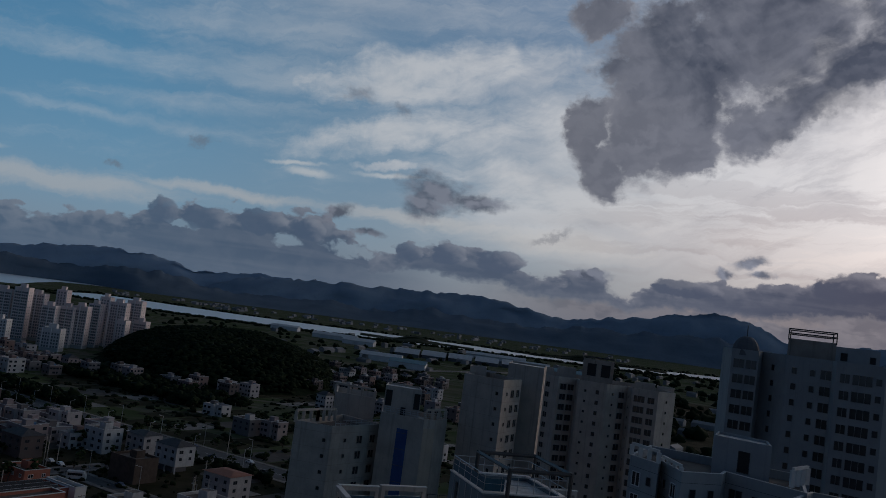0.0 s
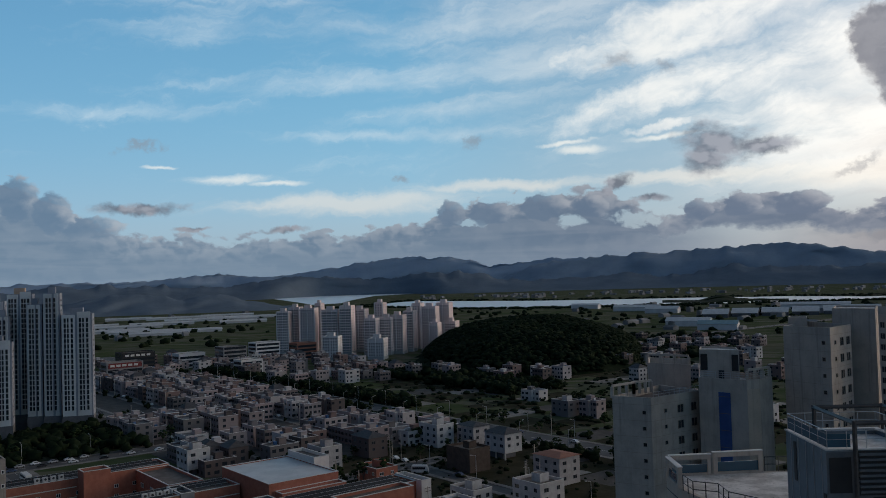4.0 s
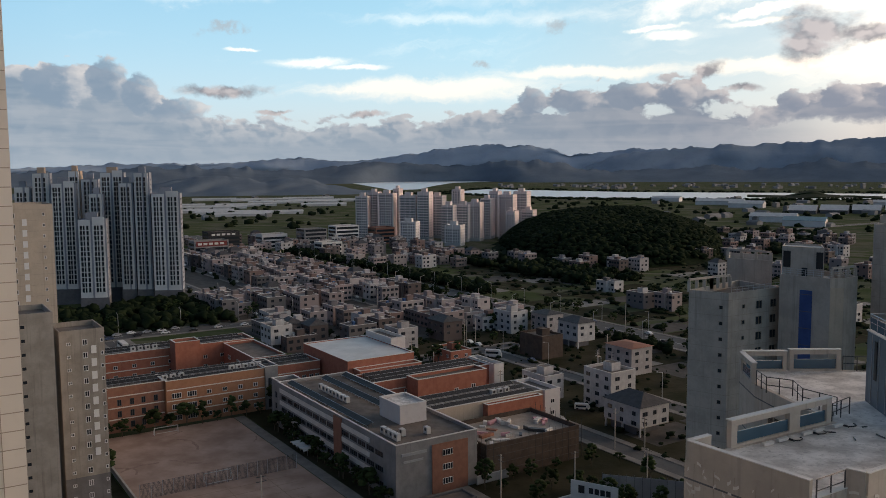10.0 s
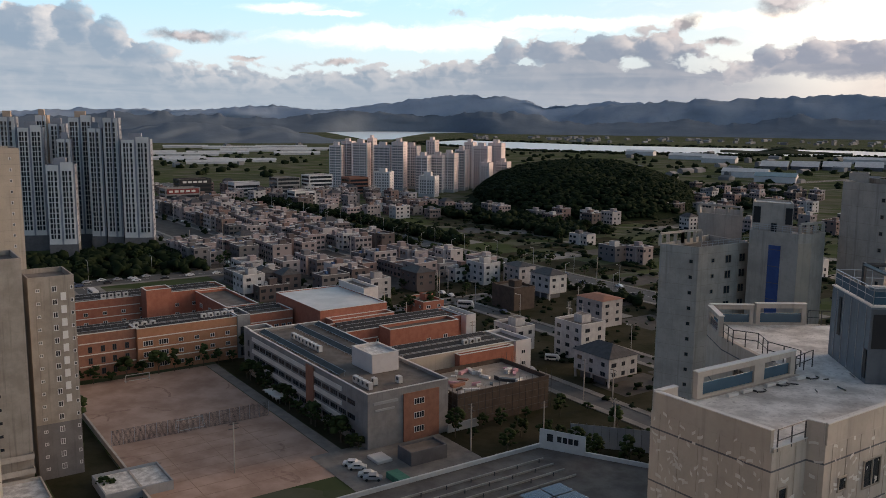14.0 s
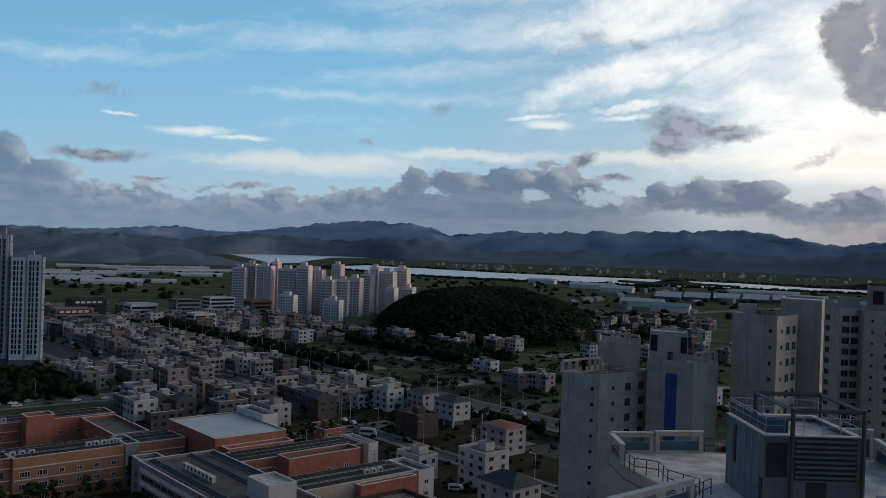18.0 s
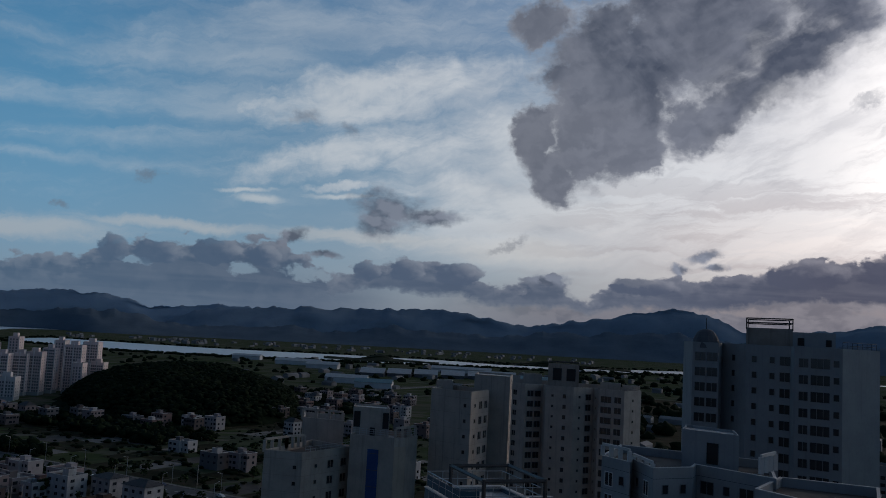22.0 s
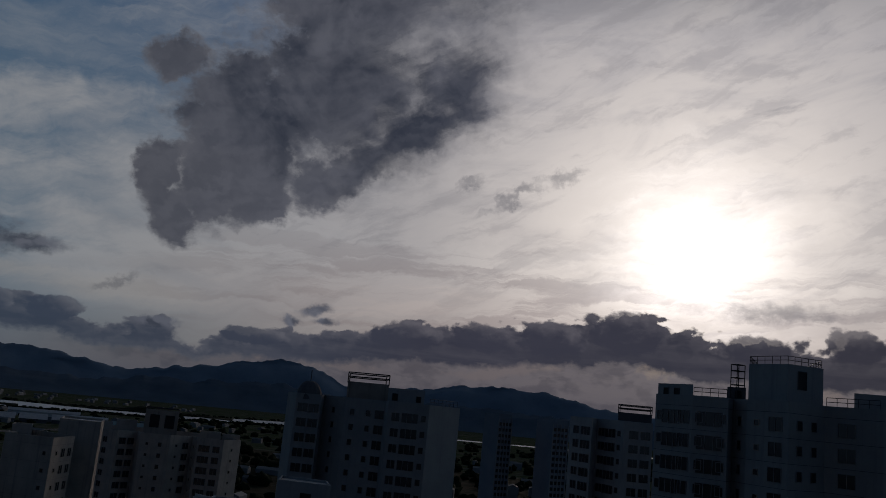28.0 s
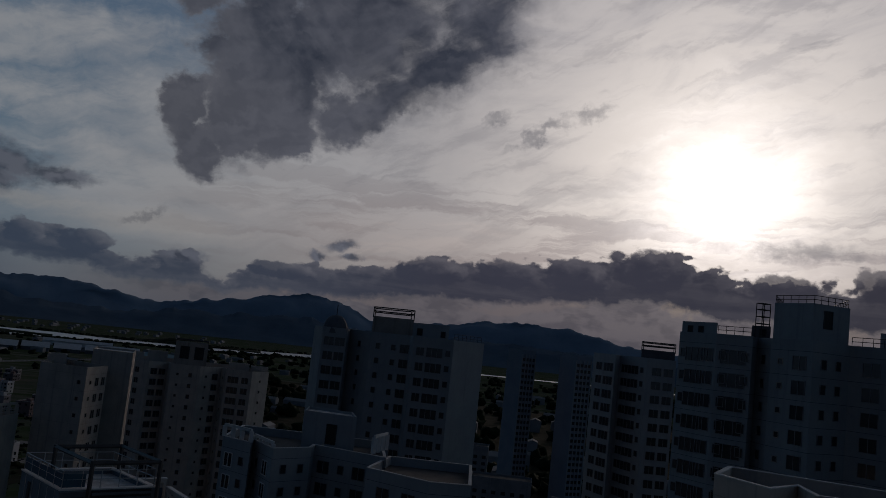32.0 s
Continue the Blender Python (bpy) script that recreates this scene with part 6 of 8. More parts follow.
def goal(x, y, turn):
    t = thing("football_goal", "white football goal frame on the playground", "goal", "football goals", x, y, 0, turn)
    for n, a, b in (("post", (-3.5, 0, 0), (-3.5, 0, 2.3)), ("post", (3.5, 0, 0), (3.5, 0, 2.3)), ("crossbar", (-3.5, 0, 2.3), (3.5, 0, 2.3)), ("stay", (-3.5, 0, 2.3), (-3.5, 1.6, 0)), ("stay", (3.5, 0, 2.3), (3.5, 1.6, 0)), ("ground_bar", (-3.5, 1.6, 0.06), (3.5, 1.6, 0.06))):
        bm = bmesh.new()
        bar(bm, a, b, 0.11 if n != "stay" else 0.06)
        part(n, bm, WHITE, t)
    return t


g = goal(*uv(-257, 66.5), 56)
copy_thing(g, pose(*uv(-211, 67), 0, 0, 0, 236))
# drying marks on the soil, and court lines
random.seed(3)
DAMP = material("damp_soil", (0.28, 0.175, 0.14), (0.38, 0.25, 0.20), 1.2, 0.95, 0.3, grime=0.5)
for k in range(14):
    bm = bmesh.new()
    u, v, a = random.uniform(-258, -168), random.uniform(49, 86), random.uniform(0, 6.28)
    half = random.uniform(0.25, 0.9)
    last = None
    for i in range(random.randint(6, 16)):
        a += random.uniform(-0.45, 0.45)
        u, v = min(-164, max(-261, u + 1.1 * math.cos(a))), min(88.5, max(46.5, v + 1.1 * math.sin(a)))
        w = half * random.uniform(0.3, 1.0)
        row = [bm.verts.new((*uv(u - w * math.sin(a), v + w * math.cos(a)), 0.064 + 0.0006 * k)), bm.verts.new((*uv(u + w * math.sin(a), v - w * math.cos(a)), 0.064 + 0.0006 * k))]
        if last:
            bm.faces.new((last[1], row[1], row[0], last[0]))
        last = row
    tagged(part("damp_mark", bm, DAMP), "dark damp mark on the playground soil", "ground marking", "damp marks", "structure")
LINE = material("worn_line", (0.27, 0.175, 0.13), (0.34, 0.23, 0.17), 2.0, 0.95)
for k in range(8):
    bm = bmesh.new()
    slab(bm, uv(-203 + 4.8 * k, 50), uv(-203.4 + 4.8 * k, 84), 0.16, 0.062, 0.08)
    tagged(part("court_line", bm, LINE), "faint worn line across the playground", "ground marking", "court lines", "structure")
for k in range(3):
    bm = bmesh.new()
    slab(bm, uv(-205, 56 + 11 * k), uv(-166, 56.4 + 11 * k), 0.16, 0.085, 0.095)
    tagged(part("court_line", bm, LINE), "faint worn line across the playground", "ground marking", "court lines", "structure")

# low buildings in front
pod = thing("podium_building", "low grey podium roof with a white parapet", "building")
bm, dk = walls([uv(-138, 40), uv(-96, 40), uv(-96, 134), uv(-116, 134), uv(-138, 122)], 0, 8, 0.9, 0.5)
part("wall", bm, WHITE, pod)
part("roof", dk, ROOF, pod)
for k in range(4):
    bm = bmesh.new()
    slab(bm, uv(-132 + 3.4 * k, 44), uv(-132 + 3.4 * k, 118), 0.25, 7.1, 7.5)
    part("roof_upstand", bm, CONCRETE, pod)
random.seed(8)
for k in range(34):
    u, v = -131.0 + 3.4 * (k % 3), 50 + 2.0 * k
    bm = bmesh.new()
    bar(bm, (*uv(u, v), 7.1), (*uv(u, v), 7.9), 0.12, 6)
    tagged(part("roof_vent", bm, METAL), "short dark vent pipe on the podium roof", "vent", "podium vents")
for i in range(3):
    for j in range(2):
        p = thing("rooftop_solar_array", "dark blue solar array on the podium roof", "solar array", "solar arrays", *uv(-118 + 4.4 * i, 104 + 5.4 * j), 7.4, -34)
        bm = bmesh.new()
        box(bm, -2.0, -2.5, 0.3, 2.0, 2.5, 0.38)
        part("frame", bm, STEEL, p)
        for a in range(4):
            for b in range(5):
                bm = bmesh.new()
                box(bm, -1.95 + a * 0.98, -2.45 + b * 0.98, 0.381, -1.03 + a * 0.98, -1.53 + b * 0.98, 0.4)
                part("cell", bm, SOLAR, p)
        bm = bmesh.new()
        for x in (-1.5, 1.5):
            for y in (-2, 2):
                bar(bm, (x, y, -0.3), (x, y, 0.3), 0.06, 4)
        part("stand", bm, METAL, p)
sign = thing("site_signboard", "white site signboard with a dark emblem and plain bars", "sign")
bm = bmesh.new()
slab(bm, uv(-137.6, 121.8), uv(-128, 126.6), 0.2, 8.003, 11.6)
part("board", bm, WHITE, sign)
P, Q = Vector(uv(-137.6, 121.8)), Vector(uv(-128, 126.6))
D_ = (Q - P).normalized()
O_ = Vector((D_.y, -D_.x)) * 0.13
for a, b, z0, z1 in ((1.8, 3.2, 9.0, 10.7), (4.2, 5.2, 9.2, 10.5), (5.5, 6.5, 9.2, 10.5), (6.8, 7.8, 9.2, 10.5), (8.1, 9.1, 9.2, 10.5)):
    bm = bmesh.new()
    slab(bm, P + D_ * a + O_, P + D_ * b + O_, 0.04, z0, z1)
    part("lettering_bar", bm, BLACK, sign)
hoard = thing("site_hoarding", "tall grey panel hoarding round the site", "fence")
for k in range(16):
    a, b = uv(-148 + 2.0 * k * 0.72, 141 + 2.0 * k * 0.62), uv(-148 + 2.0 * (k + 0.97) * 0.72, 141 + 2.0 * (k + 0.97) * 0.62)
    bm = bmesh.new()
    slab(bm, a, b, 0.12, 0, 5.6)
    part("panel", bm, GREY_PAINT, hoard)
    bm = bmesh.new()
    bar(bm, (*a, 0), (*a, 6.0), 0.1, 4)
    part("post", bm, CHARCOAL, hoard)
for k, (u, v, w, d, h, m, nm, lb) in enumerate(((-156, 93, 9, 3, 1.6, TARP_GREEN, "covered_pallet", "materials stacked under a green sheet by the site gate"), (-168, 95, 5, 4, 0.9, WHITE, "white_pallet_stack", "white wrapped pallets in the entrance yard"), (-150, 99, 12, 0.3, 1.2, WHITE, "low_barrier", "low white barrier along the site entrance"), (-171, 120, 0.4, 10, 2.4, GREY_PAINT, "yard_fence_panel", "grey sheet fence beside the entrance yard"))):
    bm = bmesh.new()
    slab(bm, uv(u, v + d / 2), uv(u + w, v + d / 2), d, 0.121, h)
    bmesh.ops.bevel(bm, geom=bm.edges[:], offset=min(0.1, 0.3 * min(w, d)), segments=1, affect="EDGES")
    tagged(part(nm, bm, m), lb, "site things")
hut = thing("gatehouse", "small dark flat-roofed gatehouse by the site entrance", "hut")
bm, dk = walls(plan(-164, 101, -158, 111), 0, 3.4, 0.5)
part("wall", bm, CHARCOAL, hut)
part("roof", dk, ROOF, hut)
sheet("entrance_yard", plan(-176, 84, -140, 118), 0.12, PAVE, "pale concrete entrance yard", category="yard")
sheet("front_verge", plan(-262, 30, -139, 45), 0.05, TURF, "dark grass verge before the playground", category="grass")
for (u0, v0, u1, v1, z, m, nm, lb) in ((-188, 38, -176, 52, 2.2, GREY_PAINT, "low_store", "low grey flat-roofed store below the tower"), (-188, 12, -176, 28, 4.5, CONCRETE, "entrance_block", "low concrete entrance block below the tower")):
    t = thing(nm, lb, "building")
    bm, dk = walls(plan(u0, v0, u1, v1), 0, z, 0.6)
    part("wall", bm, m, t)
    part("roof", dk, DECK, t)
arch = thing("curved_canopy", "row of pale curved bicycle canopies", "canopy")
for k in range(4):
    bm = bmesh.new()
    last = None
    for i in range(7):
        a = math.pi * i / 6
        row = [bm.verts.new((*uv(-222 + k * 2.4 + 1.1 * math.cos(a) * 1, 92), 1.9 + 0.6 * math.sin(a))), bm.verts.new((*uv(-222 + k * 2.4 + 1.1 * math.cos(a), 95.5), 1.9 + 0.6 * math.sin(a)))]
        if last:
            bm.faces.new((last[0], row[0], row[1], last[1]))
        last = row
    c = part("canopy_shell", bm, WHITE, arch)
    c.modifiers.new("thick", "SOLIDIFY").thickness = 0.08
    bm = bmesh.new()
    bar(bm, (*uv(-222 + k * 2.4, 93.7), 0), (*uv(-222 + k * 2.4, 93.7), 2.45), 0.08)
    part("post", bm, STEEL, arch)

# ---- roads ----
def road(name, u0, v0, u1, v1, wide, label):
    """A road along the town grid, with pavements behind raised kerbs and a painted middle line."""
    a, b = Vector(uv(u0, v0)), Vector(uv(u1, v1))
    d = (b - a).normalized()
    n = Vector((-d.y, d.x))
    r = sheet(name, [tuple(a + n * wide / 2), tuple(b + n * wide / 2), tuple(b - n * wide / 2), tuple(a - n * wide / 2)], 0.06, ASPHALT, label, category="road")
    for s in (-1, 1):
        bm = bmesh.new()
        o = n * s * (wide / 2 + 1.3)
        slab(bm, a + o, b + o, 2.4, 0, 0.2)
        part("pavement", bm, PAVE, r)
    bm = bmesh.new()
    L = (b - a).length
    k = 0.0
    while k < L and wide > 7:
        slab(bm, a + d * k, a + d * min(L, k + 4), 0.25, 0.062, 0.08)
        k += 9
    if wide > 7:
        part("lane_marking", bm, WHITE, r, kind="stuff")
    else:
        bm.free()
    return r


sheet("scrub_ground", plan(-335, 93, -100, 282), 0.02, TURF, "dark scrubby ground round the building plots", category="ground")
sheet("town_ground", plan(-745, 142, -336, 276), 0.03, YARD, "grey paved ground between the close-set houses", category="ground")
road("main_road", -1000, 293, 160, 293, 17, "wide tree-lined main road")
road("cross_road", -420, -40, -420, 283, 13, "town road past the tower blocks")
road("school_road", -600, 22, -340, 22, 8, "road between the towers and the school")
road("side_street", -412, 84, -332, 84, 9, "road behind the school")
road("plot_street", -300, 170, -300, 282, 6, "narrow street between building plots")
road("lane", -412, 170, -140, 170, 6, "lane beside the school")
road("plot_lane", -298, 214, -150, 214, 6, "narrow lane between building plots")
for v in (165.5, 200, 235.5, 271):
    road("alley", -740, v, -428, v, 5, "narrow alley between houses")
road("field_road", -640, 306, -640, 1500, 9, "straight road across the fields")
random.seed(17)
for (u0, v0, u1, v1) in ((-296, 218, -200, 281), (-410, 306, -300, 420), (-300, 306, -180, 470), (-560, 306, -430, 470), (-180, 180, -120, 281), (-520, 470, -380, 600)):
    k = 0
    u = u0
    while u < u1 - 8:
        w = random.uniform(14, 26)
        v = v0
        while v < v1 - 8:
            h = random.uniform(16, 30)
            k += 1
            if random.random() < 0.72:
                sheet("plot", plan(u, v, min(u1, u + w) - 1.5, min(v1, v + h) - 1.5), 0.04, random.choice([TURF, TURF, TURF, YARD, PAVE]), "empty overgrown building plot", category="plot")
            v += h
        u += w

# ---- apartment clusters ----
def cluster_tower(name, label, group, az0, az1, z, d, mat, trim, turn=0.0, deep=14, cap=None, strips=False):
    """A far apartment tower: body, pale end fins, joined window strips and roof houses."""
    c = Vector(bearing((az0 + az1) / 2, d))
    w = d * abs(radians(az1 - az0)) * 1.0
    t = thing(name, label, "apartment building", group, c.x, c.y, 0, turn)
    x = w / 2
    bm, dk = walls([(-x, 0), (x * 0.25, -1.6), (x, -1.6), (x, deep), (-x, deep)], 0, z, 0.9)
    part("wall", bm, mat, t)
    part("roof", dk, ROOF, t)
    n = int((z - 4) / 2.85)
    bays = max(1, round(w / 7.0))

    def front_y(px):
        return -1.6 * max(0.0, min(1.0, (px + x) / (1.25 * x)))

    bm = bmesh.new()
    first = 3 if strips else 0
    if strips:
        # pale panels over the blue-grey body, one to a bay, with two or three window columns each
        for i in range(bays):
            p0, p1 = -x + i * w / bays, -x + (i + 1) * w / bays - 0.9
            panel = bmesh.new()
            slab(panel, (p0 + 0.15, front_y(p0) - 0.22), (p1, front_y(p1) - 0.22), 0.4, 9.0, z - 0.2 + 1.5 * (i % 2))
            part("front_panel", panel, trim, t)
    for i in range(bays):
        for s in (0.22, 0.42, 0.68) if strips else (0.2, 0.5, 0.8):
            px = -x + (i + s) * w / bays
            y = front_y(px) - (0.44 if strips else 0.02)
            half = 0.42 if strips and s == 0.42 else 0.55 if strips else 0.7
            for k in range(first, n):
                box(bm, px - half, y - 0.12, 3.5 + k * 2.85, px + half, y, (5.9 if strips else 5.2) + k * 2.85)
    for k in range(first, n):
        for i in range(2):
            for sx_ in (x, -x):
                box(bm, sx_ - 0.06, 2 + i * deep / 2.4, 3.9 + k * 2.85, sx_ + 0.06, 3.2 + i * deep / 2.4, 5.0 + k * 2.85)
    part("glazing", bm, PANE if strips else FAR_PANE, t, kind="stuff")
    if not strips:
        for i in range(bays + 1):
            px = -x + i * w / bays
            bm = bmesh.new()
            box(bm, px - 0.45, front_y(px) - 0.55, 0.2, px + 0.45, front_y(px) + 0.1, z - 0.4 + 1.4 * (i % 2))
            part("wall_fin", bm, trim, t)
    bm, dk = walls([(-x * 0.5, 3), (x * 0.35, 3), (x * 0.35, 9), (-x * 0.5, 9)], z - 0.9, z + 3.4, 0.3)
    part("lift_house", bm, cap or mat, t)
    part("lift_house_roof", dk, ROOF, t)
    bm = bmesh.new()
    box(bm, -x - 0.05, -1.9, 0, x + 0.12, deep * 0.9, 8.9 if strips else 3.2)
    part("plinth", bm, CHARCOAL if strips else GREY_PAINT, t)
    return t


for a0, a1, z, d in ((28.9, 28.1, 47, 950), (28.1, 27.4, 51, 960), (27.4, 26.4, 50, 940), (26.4, 26.0, 54, 975), (26.0, 24.9, 48, 930), (26.0, 24.9, 24, 860), (24.8, 24.0, 52, 920), (24.0, 23.1, 47, 945),
                     (23.2, 22.4, 39, 890), (23.0, 21.9, 21, 850), (22.5, 21.9, 53, 960), (22.2, 21.4, 39, 900), (21.5, 20.6, 41, 905), (20.6, 19.9, 44, 930), (20.0, 19.4, 51, 960), (19.4, 18.4, 48, 930), (18.9, 18.3, 32, 900), (18.4, 17.5, 51, 950), (17.9, 17.1, 31, 940)):
    cluster_tower("pink_apartment_tower", "pale pink apartment tower in a dense distant cluster", "pink tower cluster", a0, a1, z, d, PINK if z > 30 else PALE_PANEL, PALE_PANEL, (a0 + a1) / 2 - 18)
# bodies take the paint with side-wall shade in it, fronts the pale one
for a0, a1, z, d, m, cap in ((49.6, 48.7, 69, 560, STEEL_BLUE, None), (48.6, 47.6, 77, 555, STEEL_BLUE, TAN), (47.6, 46.2, 71, 548, STEEL_BLUE, None), (46.6, 45.9, 78, 575, TAN, TAN), (45.9, 44.9, 73, 570, STEEL_BLUE, None), (45.5, 44.65, 65, 535, STEEL_BLUE, None),
                        (46.2, 44.55, 52, 505, STEEL_BLUE, None), (44.8, 43.4, 77, 545, STEEL_BLUE, TAN), (43.75, 42.9, 71, 532, STEEL_BLUE, None), (42.85, 41.9, 77, 528, STEEL_BLUE, None), (41.85, 40.1, 65, 520, STEEL_BLUE, None)):
    cluster_tower("blue_grey_tower", "tall blue-grey apartment tower with pale vertical fins", "blue-grey tower cluster", a0, a1, z, d, m, STEEL_PALE, (a0 + a1) / 2 - 6, 12, cap, True)

# ---- houses ----
CAP = material("pale_parapet_cap", (0.55, 0.52, 0.50), (0.64, 0.61, 0.59), 2.0, 0.85, 0.1, vary=0.2)
def house_kind(seed, w, d, floors, roof="flat", wall=HOUSE, trim=WHITE):
    """A small town house: walls, roof, stair house, windows and a dark ground floor."""
    random.seed(seed)
    t = thing("town_house", "small rendered town house with a flat roof and parapet" if roof == "flat" else "small town house under a pitched tiled roof", "house", "town houses")
    z = floors * 3.0 + 0.8
    foot = [(-w / 2, -d / 2), (w / 2, -d / 2), (w / 2, d / 2), (-w / 2, d / 2)]
    if seed % 3 == 1:
        foot = [(-w / 2, -d / 2), (w * 0.15, -d / 2), (w * 0.15, -d / 2 + 2), (w / 2, -d / 2 + 2), (w / 2, d / 2), (-w / 2, d / 2)]
    bm, dk = walls(foot, 0, z, 0.9 if roof == "flat" else 0.05)
    part("wall", bm, wall, t)
    if roof == "flat":
        cap = mesh_of(ring(foot, z + 0.003, z + 0.14, 0.08, 0.3), "cap", [])
        n = len(dk.faces)
        dk.from_mesh(cap)
        for i, f in enumerate(dk.faces):
            f.material_index = int(i >= n)
        bpy.data.meshes.remove(cap)
    rf = part("roof", dk, HOUSE_ROOF, t)
    rf.data.materials.append(CAP)
    if roof == "flat":
        x, y = random.uniform(-w / 4, w / 6), random.uniform(-d / 5, d / 5)
        bm = bmesh.new()
        box(bm, x - 1.8, y - 1.6, z - 0.9, x + 1.8, y + 1.6, z + 1.8)
        box(bm, x - 2.0, y - 1.8, z + 1.801, x + 2.0, y + 1.8, z + 1.95)
        part("stair_house", bm, wall, t)
        bm = bmesh.new()
        box(bm, x + 2.2, y - 1, z - 0.9, x + 3.4, y + 0.4, z + 0.5)
        part("water_tank", bm, random.choice([METAL_ROOF, TARP_BLUE, STEEL]), t)
    else:
        bm = bmesh.new()
        o = 0.5
        r = [bm.verts.new(c) for c in ((-w / 2 - o, -d / 2 - o, z), (w / 2 + o, -d / 2 - o, z), (w / 2 + o, d / 2 + o, z), (-w / 2 - o, d / 2 + o, z), (-w / 4, 0, z + 2.6), (w / 4, 0, z + 2.6))]
        for f in ((0, 1, 5, 4), (1, 2, 5), (2, 3, 4, 5), (3, 0, 4), (3, 2, 1, 0)):
            bm.faces.new([r[i] for i in f])
        part("tiled_roof", bm, TILE_RED if roof == "red" else TILE_DARK, t)
    bm = bmesh.new()
    for k in range(floors):
        for i in range(4):
            if random.random() < 0.9:
                x = -w / 2 + w * (i + 0.5) / 4
                ww = random.choice([0.6, 0.9, 1.1])
                y = -d / 2 if not (seed % 3 == 1 and x > w * 0.1) else -d / 2 + 2
                box(bm, x - ww, y - 0.06, 1.0 + 3 * k, x + ww, y - 0.01, 2.4 + 3 * k)
                box(bm, x - ww, d / 2 + 0.01, 1.0 + 3 * k, x + ww, d / 2 + 0.06, 2.4 + 3 * k)
        for i in range(2):
            if random.random() < 0.8:
                y = -d / 2 + d * (i + 0.7) / 2.4
                box(bm, w / 2 + 0.01, y - 0.8, 1.0 + 3 * k, w / 2 + 0.06, y + 0.8, 2.4 + 3 * k)
                box(bm, -w / 2 - 0.06, y - 0.8, 1.0 + 3 * k, -w / 2 - 0.01, y + 0.8, 2.4 + 3 * k)
    part("glazing", bm, PANE, t, kind="stuff")
    return t


KINDS = [house_kind(1, 11, 10, 3), house_kind(2, 13, 10, 3), house_kind(3, 10, 9, 2), house_kind(4, 14, 11, 3), house_kind(5, 9, 9, 3, "dark"), house_kind(6, 12, 9, 3), house_kind(7, 14, 10, 2), house_kind(8, 12, 10, 2), house_kind(9, 11, 9, 3), house_kind(10, 12, 10, 3)]
spots = []
for k, v in enumerate((149, 157, 174, 190, 209, 226, 245, 262)):
    u = -735.0
    while u < -338:
        step = random.Random(k * 1000 + int(-u)).uniform(12.6, 16)
        rr = random.Random(int(-u) * 7 + k)
        crowd = not (u < -478 and v < 196) and abs(u + 420) > 15 and rr.random() < (0.95 if u < -428 else 0.62)
        if crowd:
            spots.append((u, v + rr.uniform(-1.5, 1.5), rr))
        u += step
for u0, u1, v0, v1, n, s in ((-780, -560, 312, 425, 46, 1), (-560, -455, 425, 475, 10, 2), (-640, -430, 560, 820, 46, 3), (-430, -330, 480, 640, 12, 4), (-400, -240, 330, 440, 7, 5), (-900, -745, 120, 330, 34, 6)):
    rr = random.Random(s)
    got = []
    for _ in range(n * 6):
        p = (rr.uniform(u0, u1), rr.uniform(v0, v1))
        if abs(p[0] + 640) > 14 and all(abs(p[0] - q[0]) + abs(p[1] - q[1]) > 19 for q in got):
            got.append(p)
        if len(got) >= n:
            break
    spots += [(a, b, rr) for a, b in got]
used = set()
for i, (u, v, rr) in enumerate(spots):
    kind = KINDS[rr.randrange(len(KINDS))]
    m = pose(*uv(u, v), 0, 0, 0, -34 + rr.choice([0, 0, 90, 180, 180, 270]) + rr.uniform(-2, 2))
    if kind.name not in used:
        used.add(kind.name)
        kind.matrix_basis = m
    else:
        copy_thing(kind, m)
for k in KINDS:
    if k.name not in used:
        k.matrix_basis = pose(*uv(-330 - 12 * KINDS.index(k), 262), 0, 0, 0, -34)


